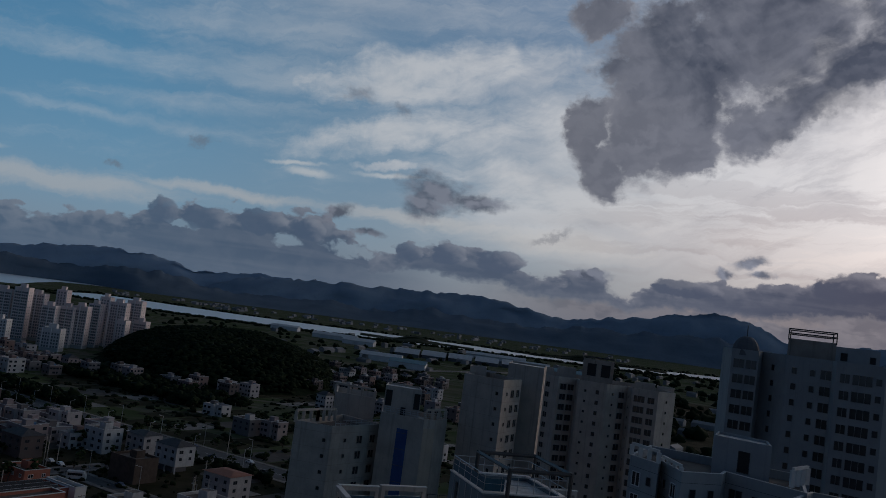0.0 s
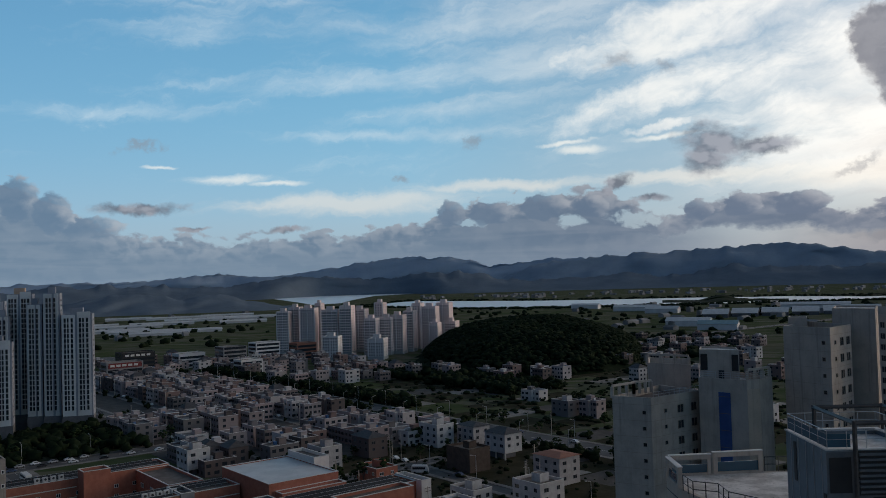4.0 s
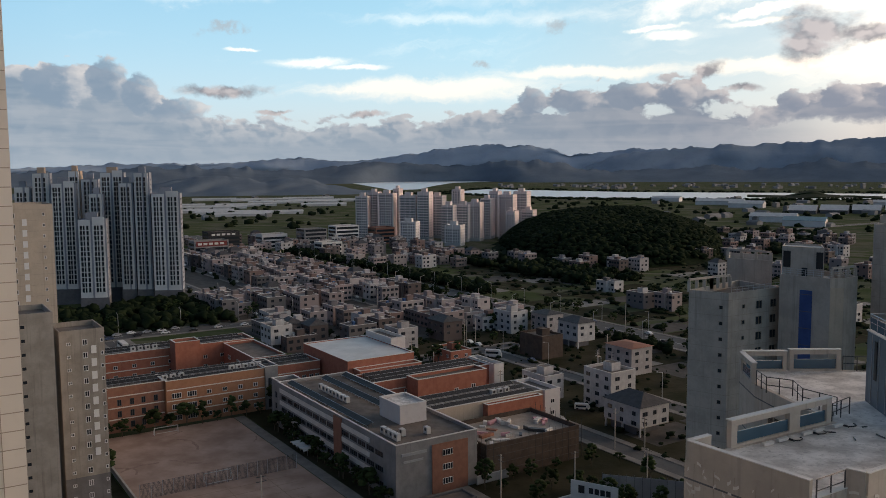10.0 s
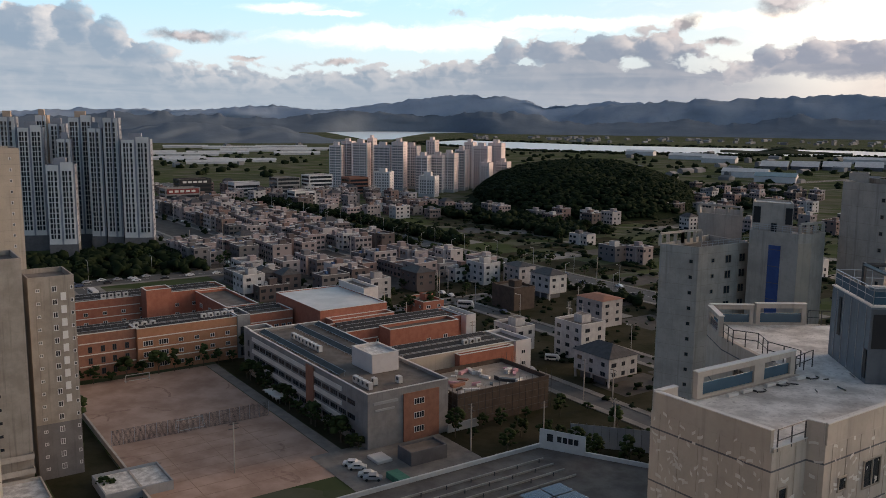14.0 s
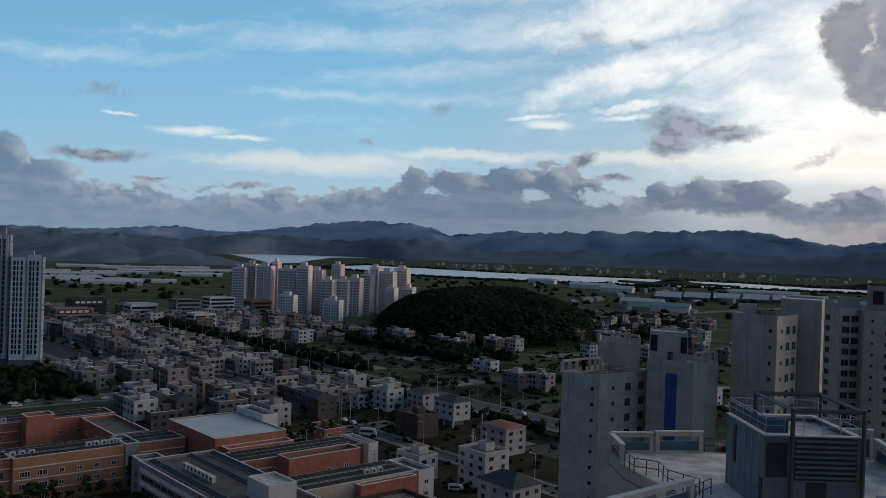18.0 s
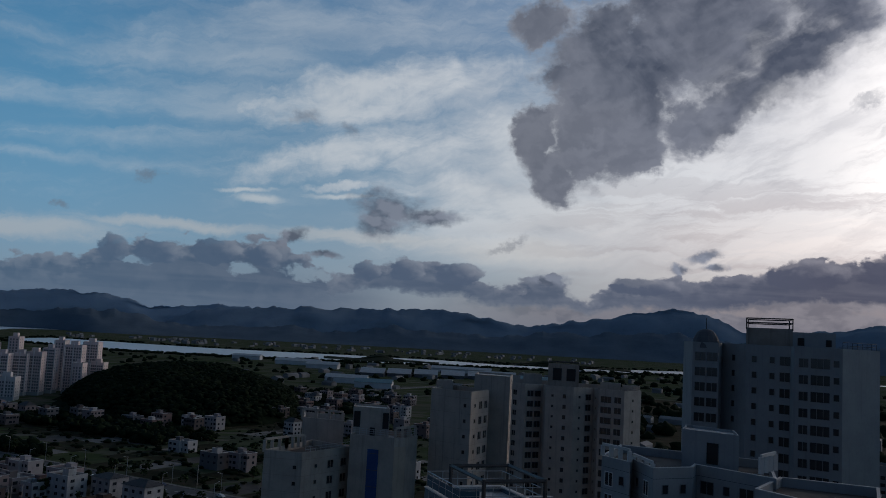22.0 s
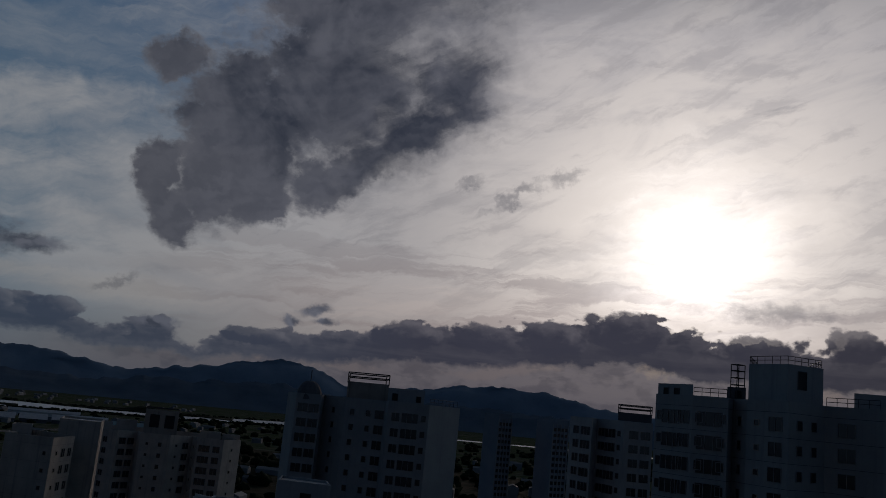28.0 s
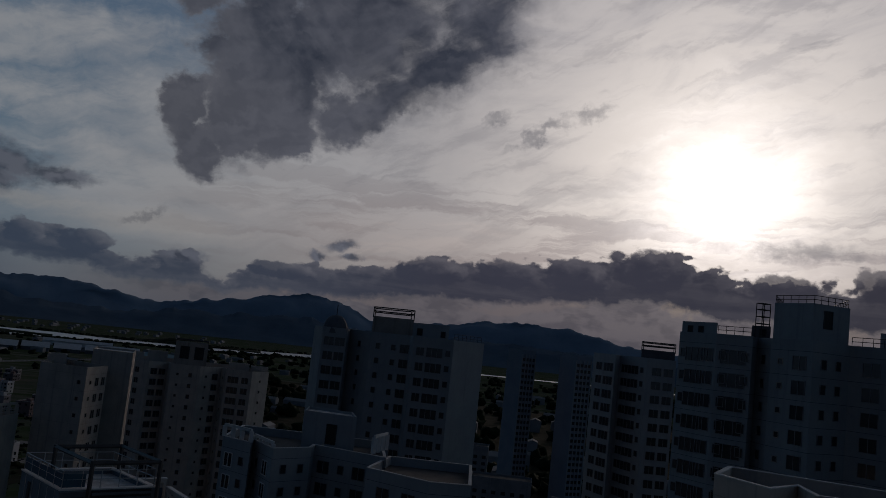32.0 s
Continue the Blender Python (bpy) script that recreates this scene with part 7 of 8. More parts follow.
def named_house(name, label, u, v, w, d, z, wall, roof=None, trim=WHITE, turn=-34.0, floors=3, tall=2.0, open_ground=False):
    """A house seen closer, with each window a part."""
    t = thing(name, label, "house", "houses on the plots", *uv(u, v), 0, turn)
    foot = [(-w / 2, -d / 2), (w / 2, -d / 2), (w / 2, d / 2), (-w / 2, d / 2)]
    bm, dk = walls(foot, 2.9 if open_ground else 0, z, 0.8 if roof is None else 0.05)
    part("wall", bm, wall, t)
    part("flat_roof", dk, ROOF, t)
    if open_ground:
        bm, dk2 = walls([(-w / 2 + 1.5, -d / 2 + 1.5), (w / 2 - 3, -d / 2 + 1.5), (w / 2 - 3, d / 2 - 1), (-w / 2 + 1.5, d / 2 - 1)], 0, 2.9, 0.02)
        part("ground_floor", bm, CHARCOAL, t)
        dk2.free()
        bm = bmesh.new()
        box(bm, -w / 2 + 0.01, -d / 2 + 0.01, 2.75, w / 2 - 0.01, d / 2 - 0.01, 2.89)
        part("soffit", bm, CONCRETE, t)
        for x in (-w / 2 + 0.4, 0, w / 2 - 0.4):
            bm = bmesh.new()
            box(bm, x - 0.25, -d / 2 + 0.2, 0, x + 0.25, -d / 2 + 0.7, 2.74)
            part("pillar", bm, wall, t)
    if roof:
        bm = bmesh.new()
        o, hh = 0.6, tall
        r = [bm.verts.new(c) for c in ((-w / 2 - o, -d / 2 - o, z), (w / 2 + o, -d / 2 - o, z), (w / 2 + o, d / 2 + o, z), (-w / 2 - o, d / 2 + o, z), (-w / 5, 0, z + hh), (w / 5, 0, z + hh))]
        for f in ((0, 1, 5, 4), (1, 2, 5), (2, 3, 4, 5), (3, 0, 4), (3, 2, 1, 0)):
            bm.faces.new([r[i] for i in f])
        part("tiled_roof", bm, roof, t)
    else:
        part("coping", ring(foot, z + 0.003, z + 0.15, 0.06, 0.32), trim, t)
        bm, dk = walls([(-2, -1), (2, -1), (2, 3), (-2, 3)], z - 0.8, z + 2.0, 0.2, 0.15)
        part("stair_house", bm, wall, t)
        part("stair_house_roof", dk, ROOF, t)
    fr = FRAME if wall in (CHARCOAL, NET, BRICK) else CHARCOAL
    for k in range(floors):
        zz = z - 0.9 - 2.9 * (k + 1) + 1.0
        if zz < (3.0 if open_ground else 0.6):
            continue
        for x0, y0, tn, span in ((0, -d / 2, 0, w), (w / 2, 0, 90, d), (-w / 2, 0, -90, d)):
            n = max(2, int(span / 4))
            for i in range(n):
                s = -span / 2 + span * (i + 0.5) / n
                ob = new("window", window_mesh(1.4 if (i + k) % 3 else 2.0, 1.3, 2, fr, PANE))
                ob.parent = t
                ob.matrix_basis = pose(x0 + (s if tn == 0 else 0), y0 + (s if tn else 0), zz, 0, 0, tn)
    return t


HOUSE_WHITE = material("weathered_white_render", (0.42, 0.405, 0.40), (0.54, 0.525, 0.515), 2.5, 0.85, 0.15, streak=0.3, grime=0.4)
HOUSE_PALE = material("weathered_pale_render", (0.34, 0.315, 0.31), (0.44, 0.41, 0.40), 2.5, 0.85, 0.15, streak=0.3, grime=0.4)
named_house("white_plot_house", "white three-storey house with a sloped parapet", -327, 250, 14, 10, 10.5, HOUSE_WHITE)
named_house("gabled_plot_house", "grey house with a dark hipped roof", -306 - 8, 262, 12, 10, 9.5, HOUSE_PALE, TILE_DARK, tall=1.6)
named_house("black_white_house", "white house with charcoal bay and dark roof", -284, 254, 13, 10, 11, HOUSE_WHITE, TILE_DARK, tall=2.2, open_ground=True)
named_house("brown_boxed_building", "unfinished brown boxed building wrapped for works", -277, 228, 15, 11, 9.5, NET, floors=0, trim=NET)
named_house("red_roofed_house", "cream house with a dark red roof terrace", -236, 238, 14, 11, 10.5, HOUSE_PALE, BRICK_DARK, tall=1.0)
named_house("white_tall_house", "white house with a tall dark-glazed end", -219, 181, 12, 8, 11, HOUSE_WHITE, open_ground=True)
named_house("white_corner_house", "white four-storey house with small dark windows", -206, 199, 13, 11, 12.5, HOUSE_WHITE, floors=4)
named_house("dark_roofed_house", "white villa with a broad dark tiled roof", -182, 187, 15, 12, 9.0, HOUSE_WHITE, TILE_DARK, tall=3.0, open_ground=True)
named_house("cream_plot_house", "cream house with a pitched roof beside the lane", -330, 214, 14, 10, 9, HOUSE, TILE_DARK, tall=2.2)
named_house("pale_plot_house", "pale house with a flat roof near the school", -322, 186, 12, 10, 10, HOUSE_PALE)
named_house("orange_low_house", "low orange brick house near the school", -296 + 8, 190, 14, 10, 6.0, BRICK, floors=1)
named_house("white_black_house", "white house above a dark shop storey", -354, 141, 12, 10, 11, HOUSE_WHITE, open_ground=True)
named_house("pale_street_house", "pale grey house at the street corner", -371, 150, 14, 11, 10, HOUSE_PALE)
named_house("lone_plot_house", "brown house standing alone among plots", -340, 352, 13, 10, 9, HOUSE)

# ---- shop and office blocks by the main road ----
def shop(name, label, u, v, w, d, z, wall, sign_mat, turn=-34.0):
    t = thing(name, label, "commercial building", "shop blocks", *uv(u, v), 0, turn)
    bm, dk = walls([(-w / 2, -d / 2), (w / 2, -d / 2), (w / 2, d / 2), (-w / 2, d / 2)], 0, z, 1.0)
    part("wall", bm, wall, t)
    part("roof", dk, ROOF, t)
    for k in range(int(z / 3.8)):
        for face, ww, tn in (((0, -d / 2 - 0.1), w, 0), ((w / 2 + 0.1, 0), d, 90)):
            bm = bmesh.new()
            if tn == 0:
                box(bm, -ww / 2 + 1, face[1] - 0.05, 1.2 + 3.8 * k, ww / 2 - 1, face[1] + 0.08, 3.4 + 3.8 * k)
            else:
                box(bm, face[0] - 0.08, -ww / 2 + 1, 1.2 + 3.8 * k, face[0] + 0.05, ww / 2 - 1, 3.4 + 3.8 * k)
            part("window_band", bm, PANE, t)
    if sign_mat:
        bm = bmesh.new()
        box(bm, w / 2 + 0.11, -d / 2 + 1.5, z - 4.8, w / 2 + 0.4, d / 2 - 1.5, z - 0.6)
        s = part("sign_panel", bm, sign_mat, t, "large plain sign panel")
        for i in range(5):
            bm = bmesh.new()
            box(bm, w / 2 + 0.41, -d / 2 + 3 + i * (d - 6) / 5, z - 3.6, w / 2 + 0.5, -d / 2 + 3 + (i + 0.7) * (d - 6) / 5, z - 1.8)
            part("lettering_bar", bm, WHITE, s)
    return t


shop("red_sign_block", "dark shop block with a broad red sign panel", -733, 232, 16, 30, 17, STONE_GREY, RED)
shop("black_shop_block", "black shop block with white frames and sign bars", -790, 262, 18, 30, 20, BLACK, BLACK)
bm = bmesh.new()
for a, b in (((-781, 255), (-781, 265)),):
    for z in (4, 10):
        bar(bm, (*uv(*a), z), (*uv(*b), z), 0.5, 4)
    for p in (a, b):
        bar(bm, (*uv(*p), 0), (*uv(*p), 10), 0.5, 4)
tagged(part("white_entrance_frame", bm, WHITE), "white square frame on the black shop block", "frame")
shop("grey_office_block", "grey office block with glass bands", -780, 350, 20, 24, 19, STONE_GREY, None)
shop("glass_office_block", "pale office block with dark glass bands", -790, 390, 18, 26, 20, PALE_PANEL, None)
shop("brown_office_block", "brown office block near the towers", -780, 428, 18, 22, 17, BRICK_DARK, None)
shop("pale_office_block", "pale low office block by the fields", -805, 318, 18, 26, 14, PALE_PANEL, None)
shop("white_shop_block", "white shop block beside the main road", -700, 330, 16, 20, 13, WHITE, None)

# ---- sheds, greenhouses and far villages ----
def shed(name, label, group, x, y, turn, long, wide, eave, mat, wallm=PALE_PANEL):
    t = thing(name, label, "shed", group, x, y, 0, turn)
    bm = bmesh.new()
    a = [bm.verts.new(c) for c in ((-long / 2, -wide / 2, 0), (long / 2, -wide / 2, 0), (long / 2, wide / 2, 0), (-long / 2, wide / 2, 0), (-long / 2, -wide / 2, eave), (long / 2, -wide / 2, eave), (long / 2, wide / 2, eave), (-long / 2, wide / 2, eave), (-long / 2, 0, eave + wide * 0.16), (long / 2, 0, eave + wide * 0.16))]
    for f in ((0, 1, 5, 4), (2, 3, 7, 6), (1, 2, 6, 9, 5), (3, 0, 4, 8, 7)):
        bm.faces.new([a[i] for i in f])
    part("wall", bm, wallm, t)
    bm = bmesh.new()
    o = 0.8
    r = eave + wide * 0.16
    b = [bm.verts.new(c) for c in ((-long / 2 - o, -wide / 2 - o, eave - 0.1), (long / 2 + o, -wide / 2 - o, eave - 0.1), (long / 2 + o, 0, r + 0.2), (-long / 2 - o, 0, r + 0.2), (-long / 2 - o, wide / 2 + o, eave - 0.1), (long / 2 + o, wide / 2 + o, eave - 0.1))]
    bm.faces.new((b[0], b[1], b[2], b[3]))
    bm.faces.new((b[3], b[2], b[5], b[4]))
    ro = part("roof", bm, mat, t)
    ro.modifiers.new("thick", "SOLIDIFY").thickness = 0.25
    return t


FAR_WALL = material("far_house_wall", (0.20, 0.19, 0.185), (0.34, 0.325, 0.32), 40.0, 0.9, 0.0)
FAR_ROOF = material("far_house_roof", (0.12, 0.125, 0.13), (0.30, 0.29, 0.285), 40.0, 0.8, 0.0)
random.seed(23)
for k in range(5):
    x, y = bearing(0.3 - 1.75 * k, 1480 + 18 * k)
    shed("factory_shed", "long factory shed with a pale metal roof", "factory sheds", x, y, -6, 40, 46, 6, METAL_ROOF, CHARCOAL)
for a, d, l, w, m in ((2.0, 1260, 60, 26, METAL_ROOF), (0.2, 1180, 50, 26, GREEN_ROOF), (5.2, 1750, 90, 26, METAL_ROOF), (3.6, 1650, 60, 30, METAL_ROOF), (8.5, 1900, 60, 22, METAL_ROOF), (-5.5, 1750, 120, 26, METAL_ROOF), (-8, 1600, 60, 30, METAL_ROOF), (-10.5, 1500, 60, 30, GREEN_ROOF), (-12.5, 1350, 50, 24, METAL_ROOF)):
    shed("factory_shed", "factory shed standing in the flat fields", "factory sheds", *bearing(a, d), -8, l, w, 8, m)
for a, d, l in ((39.0, 1560, 120), (37.3, 1500, 100), (36.2, 1430, 90), (34.5, 1480, 110), (38.5, 1700, 150), (36, 1780, 120), (33, 1900, 190), (30.8, 1960, 170), (40.5, 1800, 120), (35, 2050, 140), (42.5, 1900, 120), (32, 2100, 120), (38, 2100, 100), (31, 1750, 90)):
    shed("greenhouse_row", "long pale greenhouse row in the fields", "greenhouse rows", *bearing(a, d), 38, l, 16, 4, METAL_ROOF)
for name, a0, a1, d0, d1, n, s in (("far_bank_village", -14, 20, 2800, 3350, 100, 5), ("field_hamlets", -14, 10, 1150, 2000, 45, 6), ("west_town", -48, -29, 420, 1500, 60, 7), ("west_fields_hamlet", -24, -14, 420, 2200, 50, 9), ("north_fields_sheds", 29, 48, 1050, 2600, 12, 8)):
    rr = random.Random(s)
    bm = bmesh.new()
    for _ in range(n):
        a, d = rr.uniform(a0, a1), rr.uniform(d0, d1)
        x, y = bearing(a, d)
        w, q, h = rr.uniform(8, 26), rr.uniform(7, 14), rr.uniform(3.5, 8) * (1.5 if s == 7 else 1)
        tn = radians(-34 + rr.choice([0, 90]))
        c, sn = math.cos(tn), math.sin(tn)
        lo = [bm.verts.new((x + i * w / 2 * c - j * q / 2 * sn, y + i * w / 2 * sn + j * q / 2 * c, 0)) for i, j in ((-1, -1), (1, -1), (1, 1), (-1, 1))]
        hi = [bm.verts.new((v.co.x, v.co.y, h)) for v in lo]
        e = [bm.verts.new(((hi[0].co + hi[3].co) / 2 + Vector((0, 0, q * 0.2)))), bm.verts.new(((hi[1].co + hi[2].co) / 2 + Vector((0, 0, q * 0.2))))]
        for i in range(4):
            bm.faces.new((lo[i], lo[(i + 1) % 4], hi[(i + 1) % 4], hi[i]))
        for f in ((hi[0], hi[1], e[1], e[0]), (hi[2], hi[3], e[0], e[1]), (hi[1], hi[2], e[1]), (hi[3], hi[0], e[0])):
            bm.faces.new(f).material_index = 1
    tagged(part(name, bm, [FAR_WALL, FAR_ROOF]), "scattered far pale houses and sheds in the valley", "buildings", kind="stuff")

# ---- low blocks in the hollow to the west ----
for az_, d_, w, dp, z, m in ((-31.8, 300, 22, 16, 22, GREY_PAINT), (-34.2, 285, 26, 16, 18, CHARCOAL), (-36.6, 310, 24, 14, 20, GREY_PAINT), (-33.0, 380, 26, 14, 26, STONE_GREY), (-38.0, 350, 20, 14, 24, GREY_PAINT), (-18.6, 330, 18, 12, 22, PALE_PANEL), (-18.2, 420, 20, 12, 20, PALE_PANEL), (-30.9, 420, 16, 12, 34, STONE_GREY)):
    x, y = bearing(az_, d_)
    t = thing("low_block", "low grey flat-roofed block in the shaded hollow", "building", "hollow blocks", x, y, 0, -34)
    bm, dk = walls([(-w / 2, -dp / 2), (w / 2, -dp / 2), (w / 2, dp / 2), (-w / 2, dp / 2)], 0, z, 0.8)
    part("wall", bm, m, t)
    part("roof", dk, ROOF, t)
    bm = bmesh.new()
    for k in range(int(z / 3) - 1):
        for i in range(int(w / 4)):
            box(bm, -w / 2 + 1.4 + 4 * i, -dp / 2 - 0.06, 1.2 + 3 * k, -w / 2 + 3.2 + 4 * i, -dp / 2 - 0.01, 2.7 + 3 * k)
    part("glazing", bm, PANE, t, kind="stuff")
for k in range(3):
    x, y = bearing(-34.0 - 0.75 * k, 300)
    t = thing("skylight_roof", "small bright sloping skylight roof", "skylight", "skylight roofs", x, y, 18.0 if k < 2 else 18.0, -34)
    bm = bmesh.new()
    v = [bm.verts.new(c) for c in ((-2.2, -1.0, 0.3), (2.2, -1.0, 0.3), (2.2, 1.0, 1.1), (-2.2, 1.0, 1.1), (-2.2, -1.0, -0.8), (2.2, -1.0, -0.8), (2.2, 1.0, -0.8), (-2.2, 1.0, -0.8))]
    for q in ((0, 1, 2, 3), (4, 5, 1, 0), (5, 6, 2, 1), (6, 7, 3, 2), (7, 4, 0, 3), (7, 6, 5, 4)):
        bm.faces.new([v[i] for i in q])
    part("glazed_slope", bm, METAL_ROOF, t)

# ---- trees ----
def lumps(rows, seed):
    """Irregular leaf clumps (x, y, z, radius, squash) joined in one mesh."""
    rng = np.random.RandomState(seed)
    bm = bmesh.new()
    bmesh.ops.create_icosphere(bm, subdivisions=2, radius=1.0)
    base = np.array([v.co[:] for v in bm.verts])
    faces = np.array([[v.index for v in f.verts] for f in bm.faces])
    bm.free()
    vs, fs = [], []
    for i, (x, y, z, r, q) in enumerate(rows):
        f = 1 + 0.34 * rng.randn(len(base), 1).clip(-1.2, 1.4)
        vs.append(base * f * np.array([r, r, r * q]) + np.array([x, y, z]))
        fs.append(faces + i * len(base))
    me = bpy.data.meshes.new("crown")
    me.from_pydata(np.concatenate(vs).tolist(), [], np.concatenate(fs).tolist())
    me.shade_smooth()
    return me


def tree_kind(seed, h, spread):
    rr = random.Random(seed)
    t = thing("street_tree", "dark green leafy tree with a short trunk", "tree", "town trees")
    bm = bmesh.new()
    bar(bm, (0, 0, 0), (0, 0, h * 0.3), 0.16, 6)
    for k in range(4):
        a = 1.57 * k + rr.random()
        bar(bm, (0, 0, h * 0.27), (math.cos(a) * spread * 0.5, math.sin(a) * spread * 0.5, h * 0.6), 0.08, 5)
    part("trunk", bm, BARK, t)
    rows = []
    for k in range(22):
        a, s = rr.uniform(0, 6.28), rr.random() ** 0.5
        z = rr.uniform(0.34, 1.0)
        w = spread * s * (1.05 - abs(z - 0.55))
        rows.append((math.cos(a) * w, math.sin(a) * w, z * h, rr.uniform(0.3, 0.62) * spread * 0.55, 0.75))
    me = lumps(rows, seed)
    me.materials.append(LEAF)
    part("crown", me, None, t)
    return t


TREES = [tree_kind(1, 6.5, 2.4), tree_kind(2, 8.0, 2.8), tree_kind(3, 5.0, 2.2), tree_kind(4, 9.0, 2.6)]
rr = random.Random(77)
places = []
for k in range(62):
    places += [(-730 + 12.5 * k + rr.uniform(-3, 3), 281.5 + rr.uniform(-1, 1)), (-730 + 12.5 * k + rr.uniform(-3, 3), 305 + rr.uniform(-1, 2))]
for k in range(34):
    places.append((-262.0 + rr.uniform(0, 1), 50 + 1.6 * k) if k % 3 == 0 else (-244 + 2.2 * k, 94.9 + rr.uniform(-1, 1)))
for k in range(40):
    places.append((rr.uniform(-475, -432), rr.uniform(60, 190)))
for k in range(34):
    places.append((rr.uniform(-340, -285), rr.uniform(172, 280)))
for k in range(26):
    places.append((rr.uniform(-170, -128), rr.uniform(120, 168)))
for k in range(30):
    places.append((rr.uniform(-420, -200), rr.uniform(310, 470)))
for k in range(24):
    places.append((rr.uniform(-560, -430), rr.uniform(395, 470)))
for k in range(16):
    places.append((rr.uniform(-258, -145), rr.uniform(31, 44)))
used = set()
for u, v in places:
    s = rr.uniform(0.7, 1.15)
    k = rr.randrange(4)
    m = pose(*uv(u, v), 0, 0, 0, rr.uniform(0, 360)) @ Matrix.Diagonal((s, s, s * rr.uniform(0.85, 1.1), 1))
    if k not in used:
        used.add(k)
        TREES[k].matrix_basis = m
    else:
        copy_thing(TREES[k], m)


def copse(name, label, pts, seed):
    me = lumps(pts, seed)
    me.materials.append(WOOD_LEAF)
    return tagged(part(name, me, None), label, "trees", kind="stuff")


rows = []
for k in range(520):
    rows.append((*uv(rr.uniform(-760, -430), rr.choice([279, 308, 312, 316]) + rr.uniform(-3, 4)), rr.uniform(1.5, 5), rr.uniform(1.6, 3.2), 0.8))
for k in range(420):
    rows.append((*uv(rr.uniform(-640, -420), rr.uniform(385, 440)), rr.uniform(1, 5), rr.uniform(1.8, 3.6), 0.8))
for k in range(160):
    u = rr.uniform(-425, -150)
    rows.append((*uv(u, 277 + rr.uniform(-4, 4)), rr.uniform(0.6, 3), rr.uniform(1.2, 2.4), 0.8))
for k in range(360):
    rows.append((*uv(rr.uniform(-500, -425), rr.uniform(30, 150)), rr.uniform(1, 5), rr.uniform(1.6, 3.4), 0.8))
for k in range(1300):
    rows.append((*uv(rr.uniform(-560, -170), rr.uniform(306, 620)), rr.uniform(0.0, 1.0), rr.uniform(0.5, 2.4), 0.5))
for k in range(500):
    rows.append((*uv(rr.uniform(-335, -130), rr.uniform(172, 282)), rr.uniform(0.0, 0.8), rr.uniform(0.3, 1.3), 0.6))
for k in range(170):
    rows.append((*uv(rr.uniform(-725, -345), rr.choice([157, 171, 194, 207, 230, 243, 265]) + rr.uniform(-3, 3)), rr.uniform(0.8, 3.2), rr.uniform(0.9, 2.0), 0.9))
for k in range(260):
    a = rr.uniform(-1.5, 6.5)
    rows.append((*bearing(a, rr.uniform(760, 1060)), rr.uniform(1, 5), rr.uniform(2, 5), 0.7))
copse("roadside_thickets", "dark roadside trees and thickets seen from above", rows, 5)
rows = []
for k in range(900):
    a = rr.uniform(-22, 26)
    rows.append((*bearing(a, curve(NEAR_BANK, a) - rr.uniform(5, 40)), rr.uniform(0, 2), rr.uniform(2.5, 5.5), 0.7))
for k in range(420):
    a = rr.uniform(-22, 28)
    rows.append((*bearing(a, curve(FAR_BANK, a) + rr.uniform(5, 90)), rr.uniform(0, 3), rr.uniform(3, 6), 0.6))
for k in range(420):
    a, d = rr.uniform(-16, 46), rr.uniform(1100, 2000)
    rows.append((*bearing(a, d), rr.uniform(0, 3), rr.uniform(2.5, 6), 0.8))
for k in range(1100):
    a, d = rr.uniform(-48, -12), 300 + 2000 * rr.random() ** 1.5
    rows.append((*bearing(a, d), rr.uniform(0, 5), rr.uniform(3, 9), 0.8))
copse("riverside_trees", "far lines of dark trees along the river", rows, 6)

# wooded knoll behind the houses
HC, HA, HB = Vector(bearing(12.1, 890)), 108.0, 215.0


def knoll(x, y):
    p = Vector((x, y)) - HC
    w = radians(12.6)
    a, b = p.x * math.cos(w) + p.y * math.sin(w), -p.x * math.sin(w) + p.y * math.cos(w)
    q = (abs(a / HA)) ** 2.4 + (b / HB) ** 2
    return 31 * max(0.0, 1 - q) ** 0.62 * (1 + 0.12 * noise.noise((a * 0.02, b * 0.02, 0)))


bm = bmesh.new()
for i in range(41):
    for j in range(41):
        x, y = HC.x - 240 + 12 * i, HC.y - 260 + 13 * j
        bm.verts.new((x, y, knoll(x, y) - 0.5))
bm.verts.ensure_lookup_table()
for i in range(40):
    for j in range(40):
        a = i * 41 + j
        bm.faces.new((bm.verts[a], bm.verts[a + 41], bm.verts[a + 42], bm.verts[a + 1])).smooth = True
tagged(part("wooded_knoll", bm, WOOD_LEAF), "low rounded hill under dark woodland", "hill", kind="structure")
rows = []
while len(rows) < 4200:
    x, y = HC.x + rr.uniform(-170, 170), HC.y + rr.uniform(-230, 120)
    z = knoll(x, y)
    if z > 0.5:
        rows.append((x, y, z + rr.uniform(0.3, 2.6), rr.uniform(1.7, 3.6), rr.uniform(0.55, 0.8)))
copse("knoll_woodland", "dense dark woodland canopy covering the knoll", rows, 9)

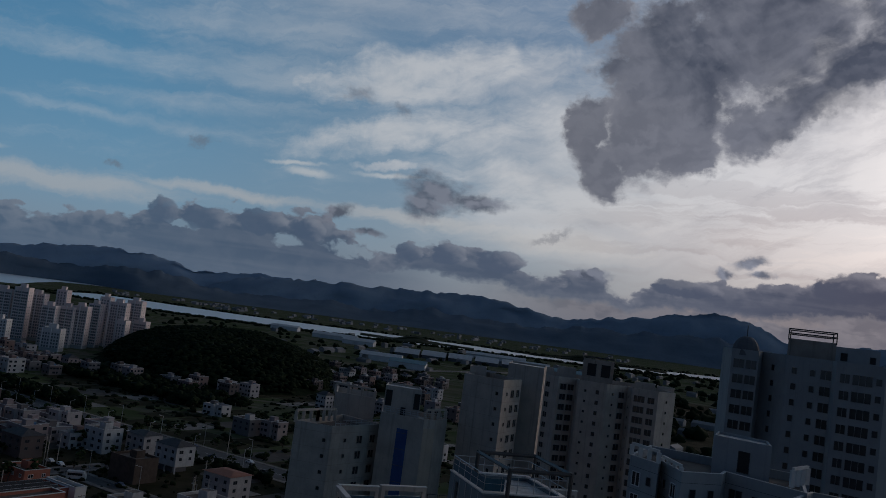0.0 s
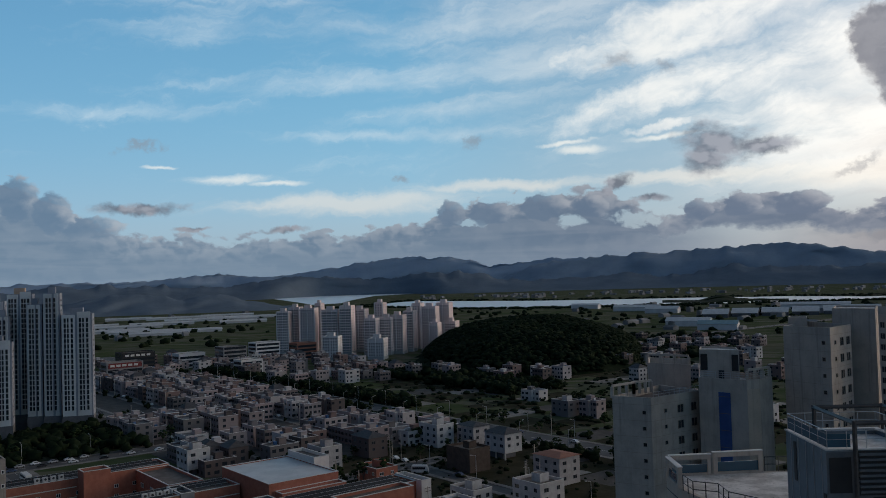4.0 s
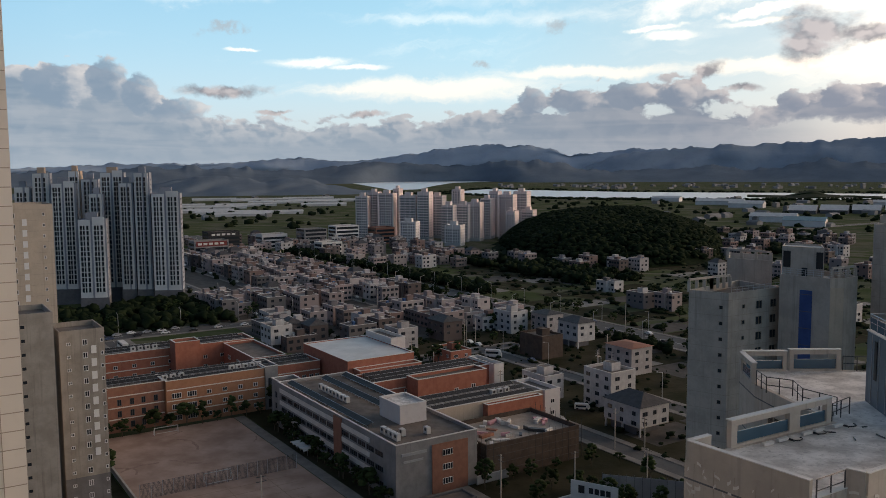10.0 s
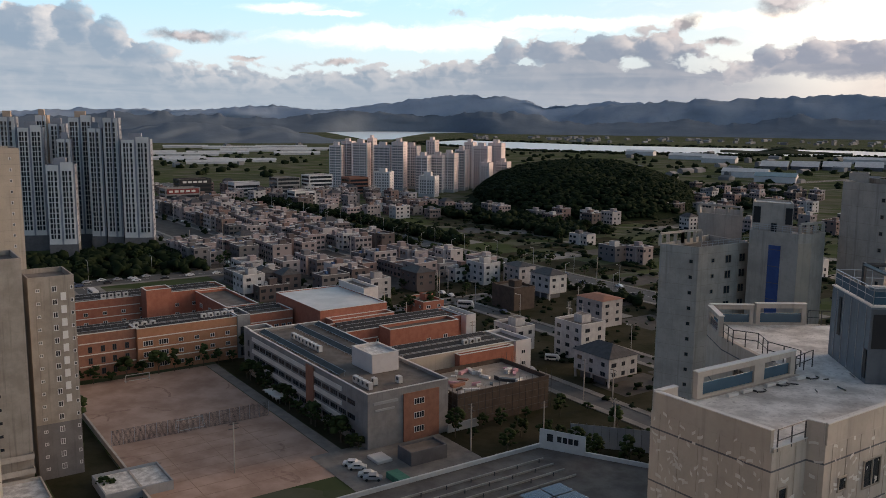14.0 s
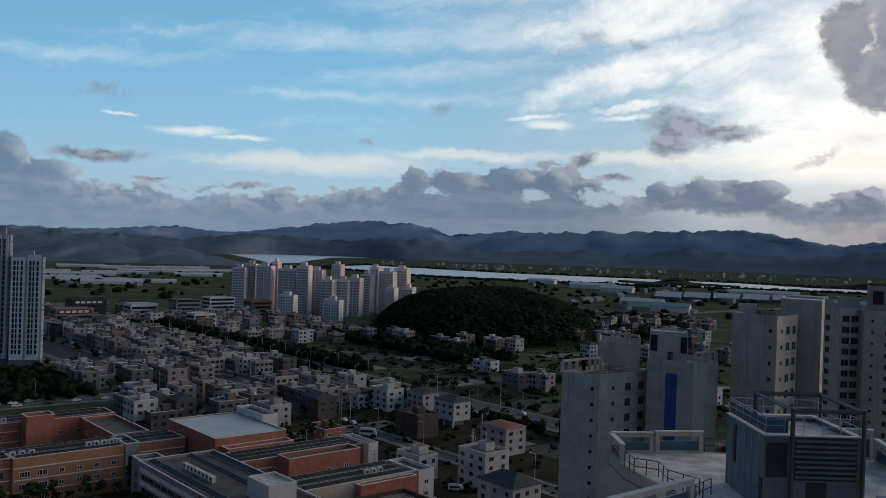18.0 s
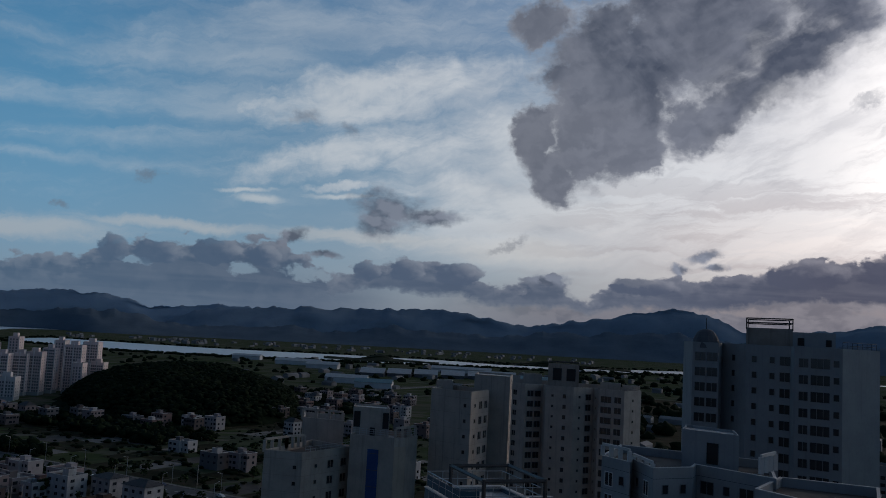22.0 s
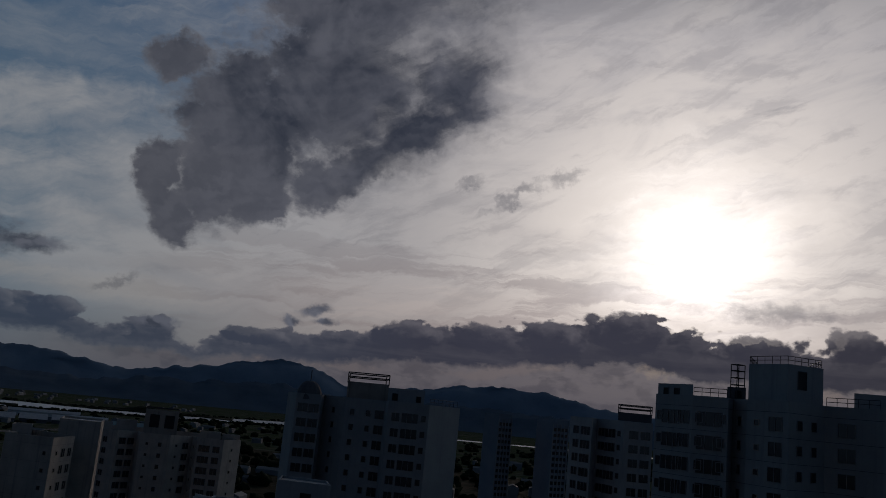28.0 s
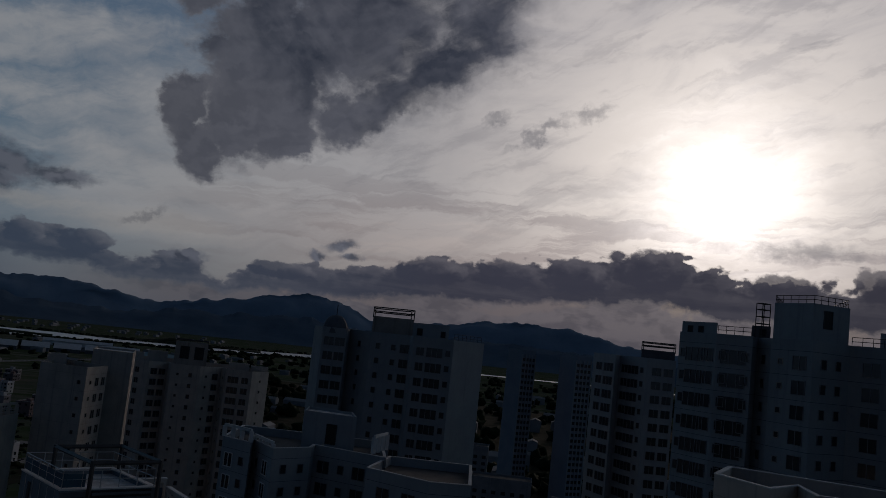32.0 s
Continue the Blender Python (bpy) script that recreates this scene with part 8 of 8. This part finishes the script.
# ---- street things ----
def car(label="parked car on the town road", name="parked_car"):
    t = thing(name, label, "car", "parked cars")
    bm = bmesh.new()
    prof = [(-2.1, 0.35), (-2.15, 0.75), (-1.9, 0.95), (-1.35, 1.0), (-0.85, 1.45), (0.75, 1.48), (1.35, 1.02), (2.0, 0.9), (2.15, 0.6), (2.1, 0.35)]
    l = [bm.verts.new((x, -0.85, z)) for x, z in prof]
    r = [bm.verts.new((x, 0.85, z)) for x, z in prof]
    for i in range(len(prof)):
        j = (i + 1) % len(prof)
        bm.faces.new((l[i], l[j], r[j], r[i]))
    bm.faces.new(l[::-1])
    bm.faces.new(r)
    part("body", bm, CAR, t)
    for y in (-0.87, 0.87):
        bm = bmesh.new()
        box(bm, -0.8, y - 0.01, 1.05, 0.75, y + 0.01, 1.38)
        part("side_window", bm, PANE, t)
    for x in (-1.3, 1.35):
        for y in (-0.8, 0.8):
            bm = bmesh.new()
            bar(bm, (x, y - 0.1, 0.32), (x, y + 0.1, 0.32), 0.32, 10)
            part("wheel", bm, BLACK, t)
    return t


base_car = car()
rr = random.Random(31)
cars = [(-424, 60 + 7 * k, 56) for k in range(9)] + [(-416, 70 + 13 * k, 236) for k in range(9)] + [(-700 + 31 * k, 288.5, -34) for k in range(16)] + [(-690 + 37 * k, 297.5, 146) for k in range(14)] + [(rr.uniform(-330, -180), 217, -34) for k in range(5)] + [(rr.uniform(-300, -170), 173, -34) for k in range(6)]
cars += [(rr.uniform(-730, -430), rr.choice([164, 200, 236, 270]), -34) for k in range(34)] + [(-166 + 3 * k, 90, 20) for k in range(4)]
for i, (u, v, tn) in enumerate(cars):
    m = pose(*uv(u + rr.uniform(-2, 2), v), 0.07, 0, 0, tn + rr.uniform(-4, 4))
    if i:
        copy_thing(base_car, m)
    else:
        base_car.matrix_basis = m


def box_van(name, label, u, v, tn, l, w, h, mat):
    t = thing(name, label, "vehicle", "", *uv(u, v), 0.07, tn)
    bm = bmesh.new()
    prof = [(-l / 2, 0.4), (-l / 2, h - 0.2), (-l / 2 + 0.2, h), (l / 2 - 0.9, h), (l / 2 - 0.1, h * 0.55), (l / 2, 0.4)]
    a = [bm.verts.new((x, -w / 2, z)) for x, z in prof]
    b = [bm.verts.new((x, w / 2, z)) for x, z in prof]
    for i in range(len(prof)):
        j = (i + 1) % len(prof)
        bm.faces.new((a[i], a[j], b[j], b[i]))
    bm.faces.new(a[::-1])
    bm.faces.new(b)
    part("body", bm, mat, t)
    for y in (-w / 2 - 0.02, w / 2 + 0.02):
        bm = bmesh.new()
        box(bm, -l / 2 + 0.5, y - 0.015, h * 0.52, l / 2 - 1.2, y + 0.015, h * 0.8)
        part("window_strip", bm, PANE, t)
    for x in (-l * 0.3, l * 0.3):
        for y in (-w / 2 + 0.1, w / 2 - 0.1):
            bm = bmesh.new()
            bar(bm, (x, y - 0.13, 0.4), (x, y + 0.13, 0.4), 0.42, 10)
            part("wheel", bm, BLACK, t)


box_van("white_bus", "white bus on the road behind the school", -392, 84, 146, 11, 2.5, 3.1, WHITE)
box_van("white_truck", "white box truck parked by a lane", -285, 209, 10, 7, 2.4, 3.2, WHITE)
box_van("white_van", "white van parked beside the lane", -206, 187, 10, 5, 1.9, 2.1, WHITE)
lamp = thing("street_lamp", "tall grey street lamp with a curved arm", "street lamp", "street lamps")
bm = bmesh.new()
bar(bm, (0, 0, 0), (0, 0, 9.4), 0.11, 6)
part("pole", bm, STEEL, lamp)
bm = bmesh.new()
for k in range(5):
    a, b = k / 5 * 1.5, (k + 1) / 5 * 1.5
    bar(bm, (0, -2.2 * math.sin(a), 9.4 + 0.8 * (1 - math.cos(a)) * 0.7), (0, -2.2 * math.sin(b), 9.4 + 0.8 * (1 - math.cos(b)) * 0.7), 0.07, 5)
part("arm", bm, STEEL, lamp)
bm = bmesh.new()
box(bm, -0.16, -2.8, 9.85, 0.16, -2.1, 10.02)
part("lamp_head", bm, STEEL, lamp)
lamps = [(-720 + 32 * k, 282.6, 146) for k in range(26)] + [(-704 + 32 * k, 303.4, -34) for k in range(26)] + [(-428, 30 + 30 * k, 236) for k in range(9)] + [(-290 + 30 * k, 217.8, -34) for k in range(5)]
for i, (u, v, tn) in enumerate(lamps):
    m = pose(*uv(u, v), 0, 0, 0, tn)
    if i:
        copy_thing(lamp, m)
    else:
        lamp.matrix_basis = m
pole = thing("utility_pole", "grey concrete utility pole with cross arms", "utility pole", "utility poles")
bm = bmesh.new()
bar(bm, (0, 0, 0), (0, 0, 12), 0.17, 6)
part("pole", bm, CONCRETE, pole)
for z in (10.4, 11.5):
    bm = bmesh.new()
    box(bm, -1.2, -0.06, z, 1.2, 0.06, z + 0.12)
    part("cross_arm", bm, METAL, pole)
rr = random.Random(44)
poles = [(-158, 118), (-150, 134), (-178, 119), (-142, 150), (-177, 66), (-262, 150 + 15), (-230, 216), (-250, 240), (-200, 240), (-170, 220), (-300, 300)] + [(rr.uniform(-730, -430), rr.choice([162, 198, 234, 268])) for k in range(24)] + [(rr.uniform(-330, -160), rr.choice([168, 212, 218, 276])) for k in range(14)] + [(rr.uniform(-300, -160), rr.uniform(310, 420)) for k in range(16)]
for i, (u, v) in enumerate(poles):
    m = pose(*uv(u, v), 0, 0, 0, rr.uniform(-40, -28) + 90 * rr.randrange(2))
    if i:
        copy_thing(pole, m)
    else:
        pole.matrix_basis = m
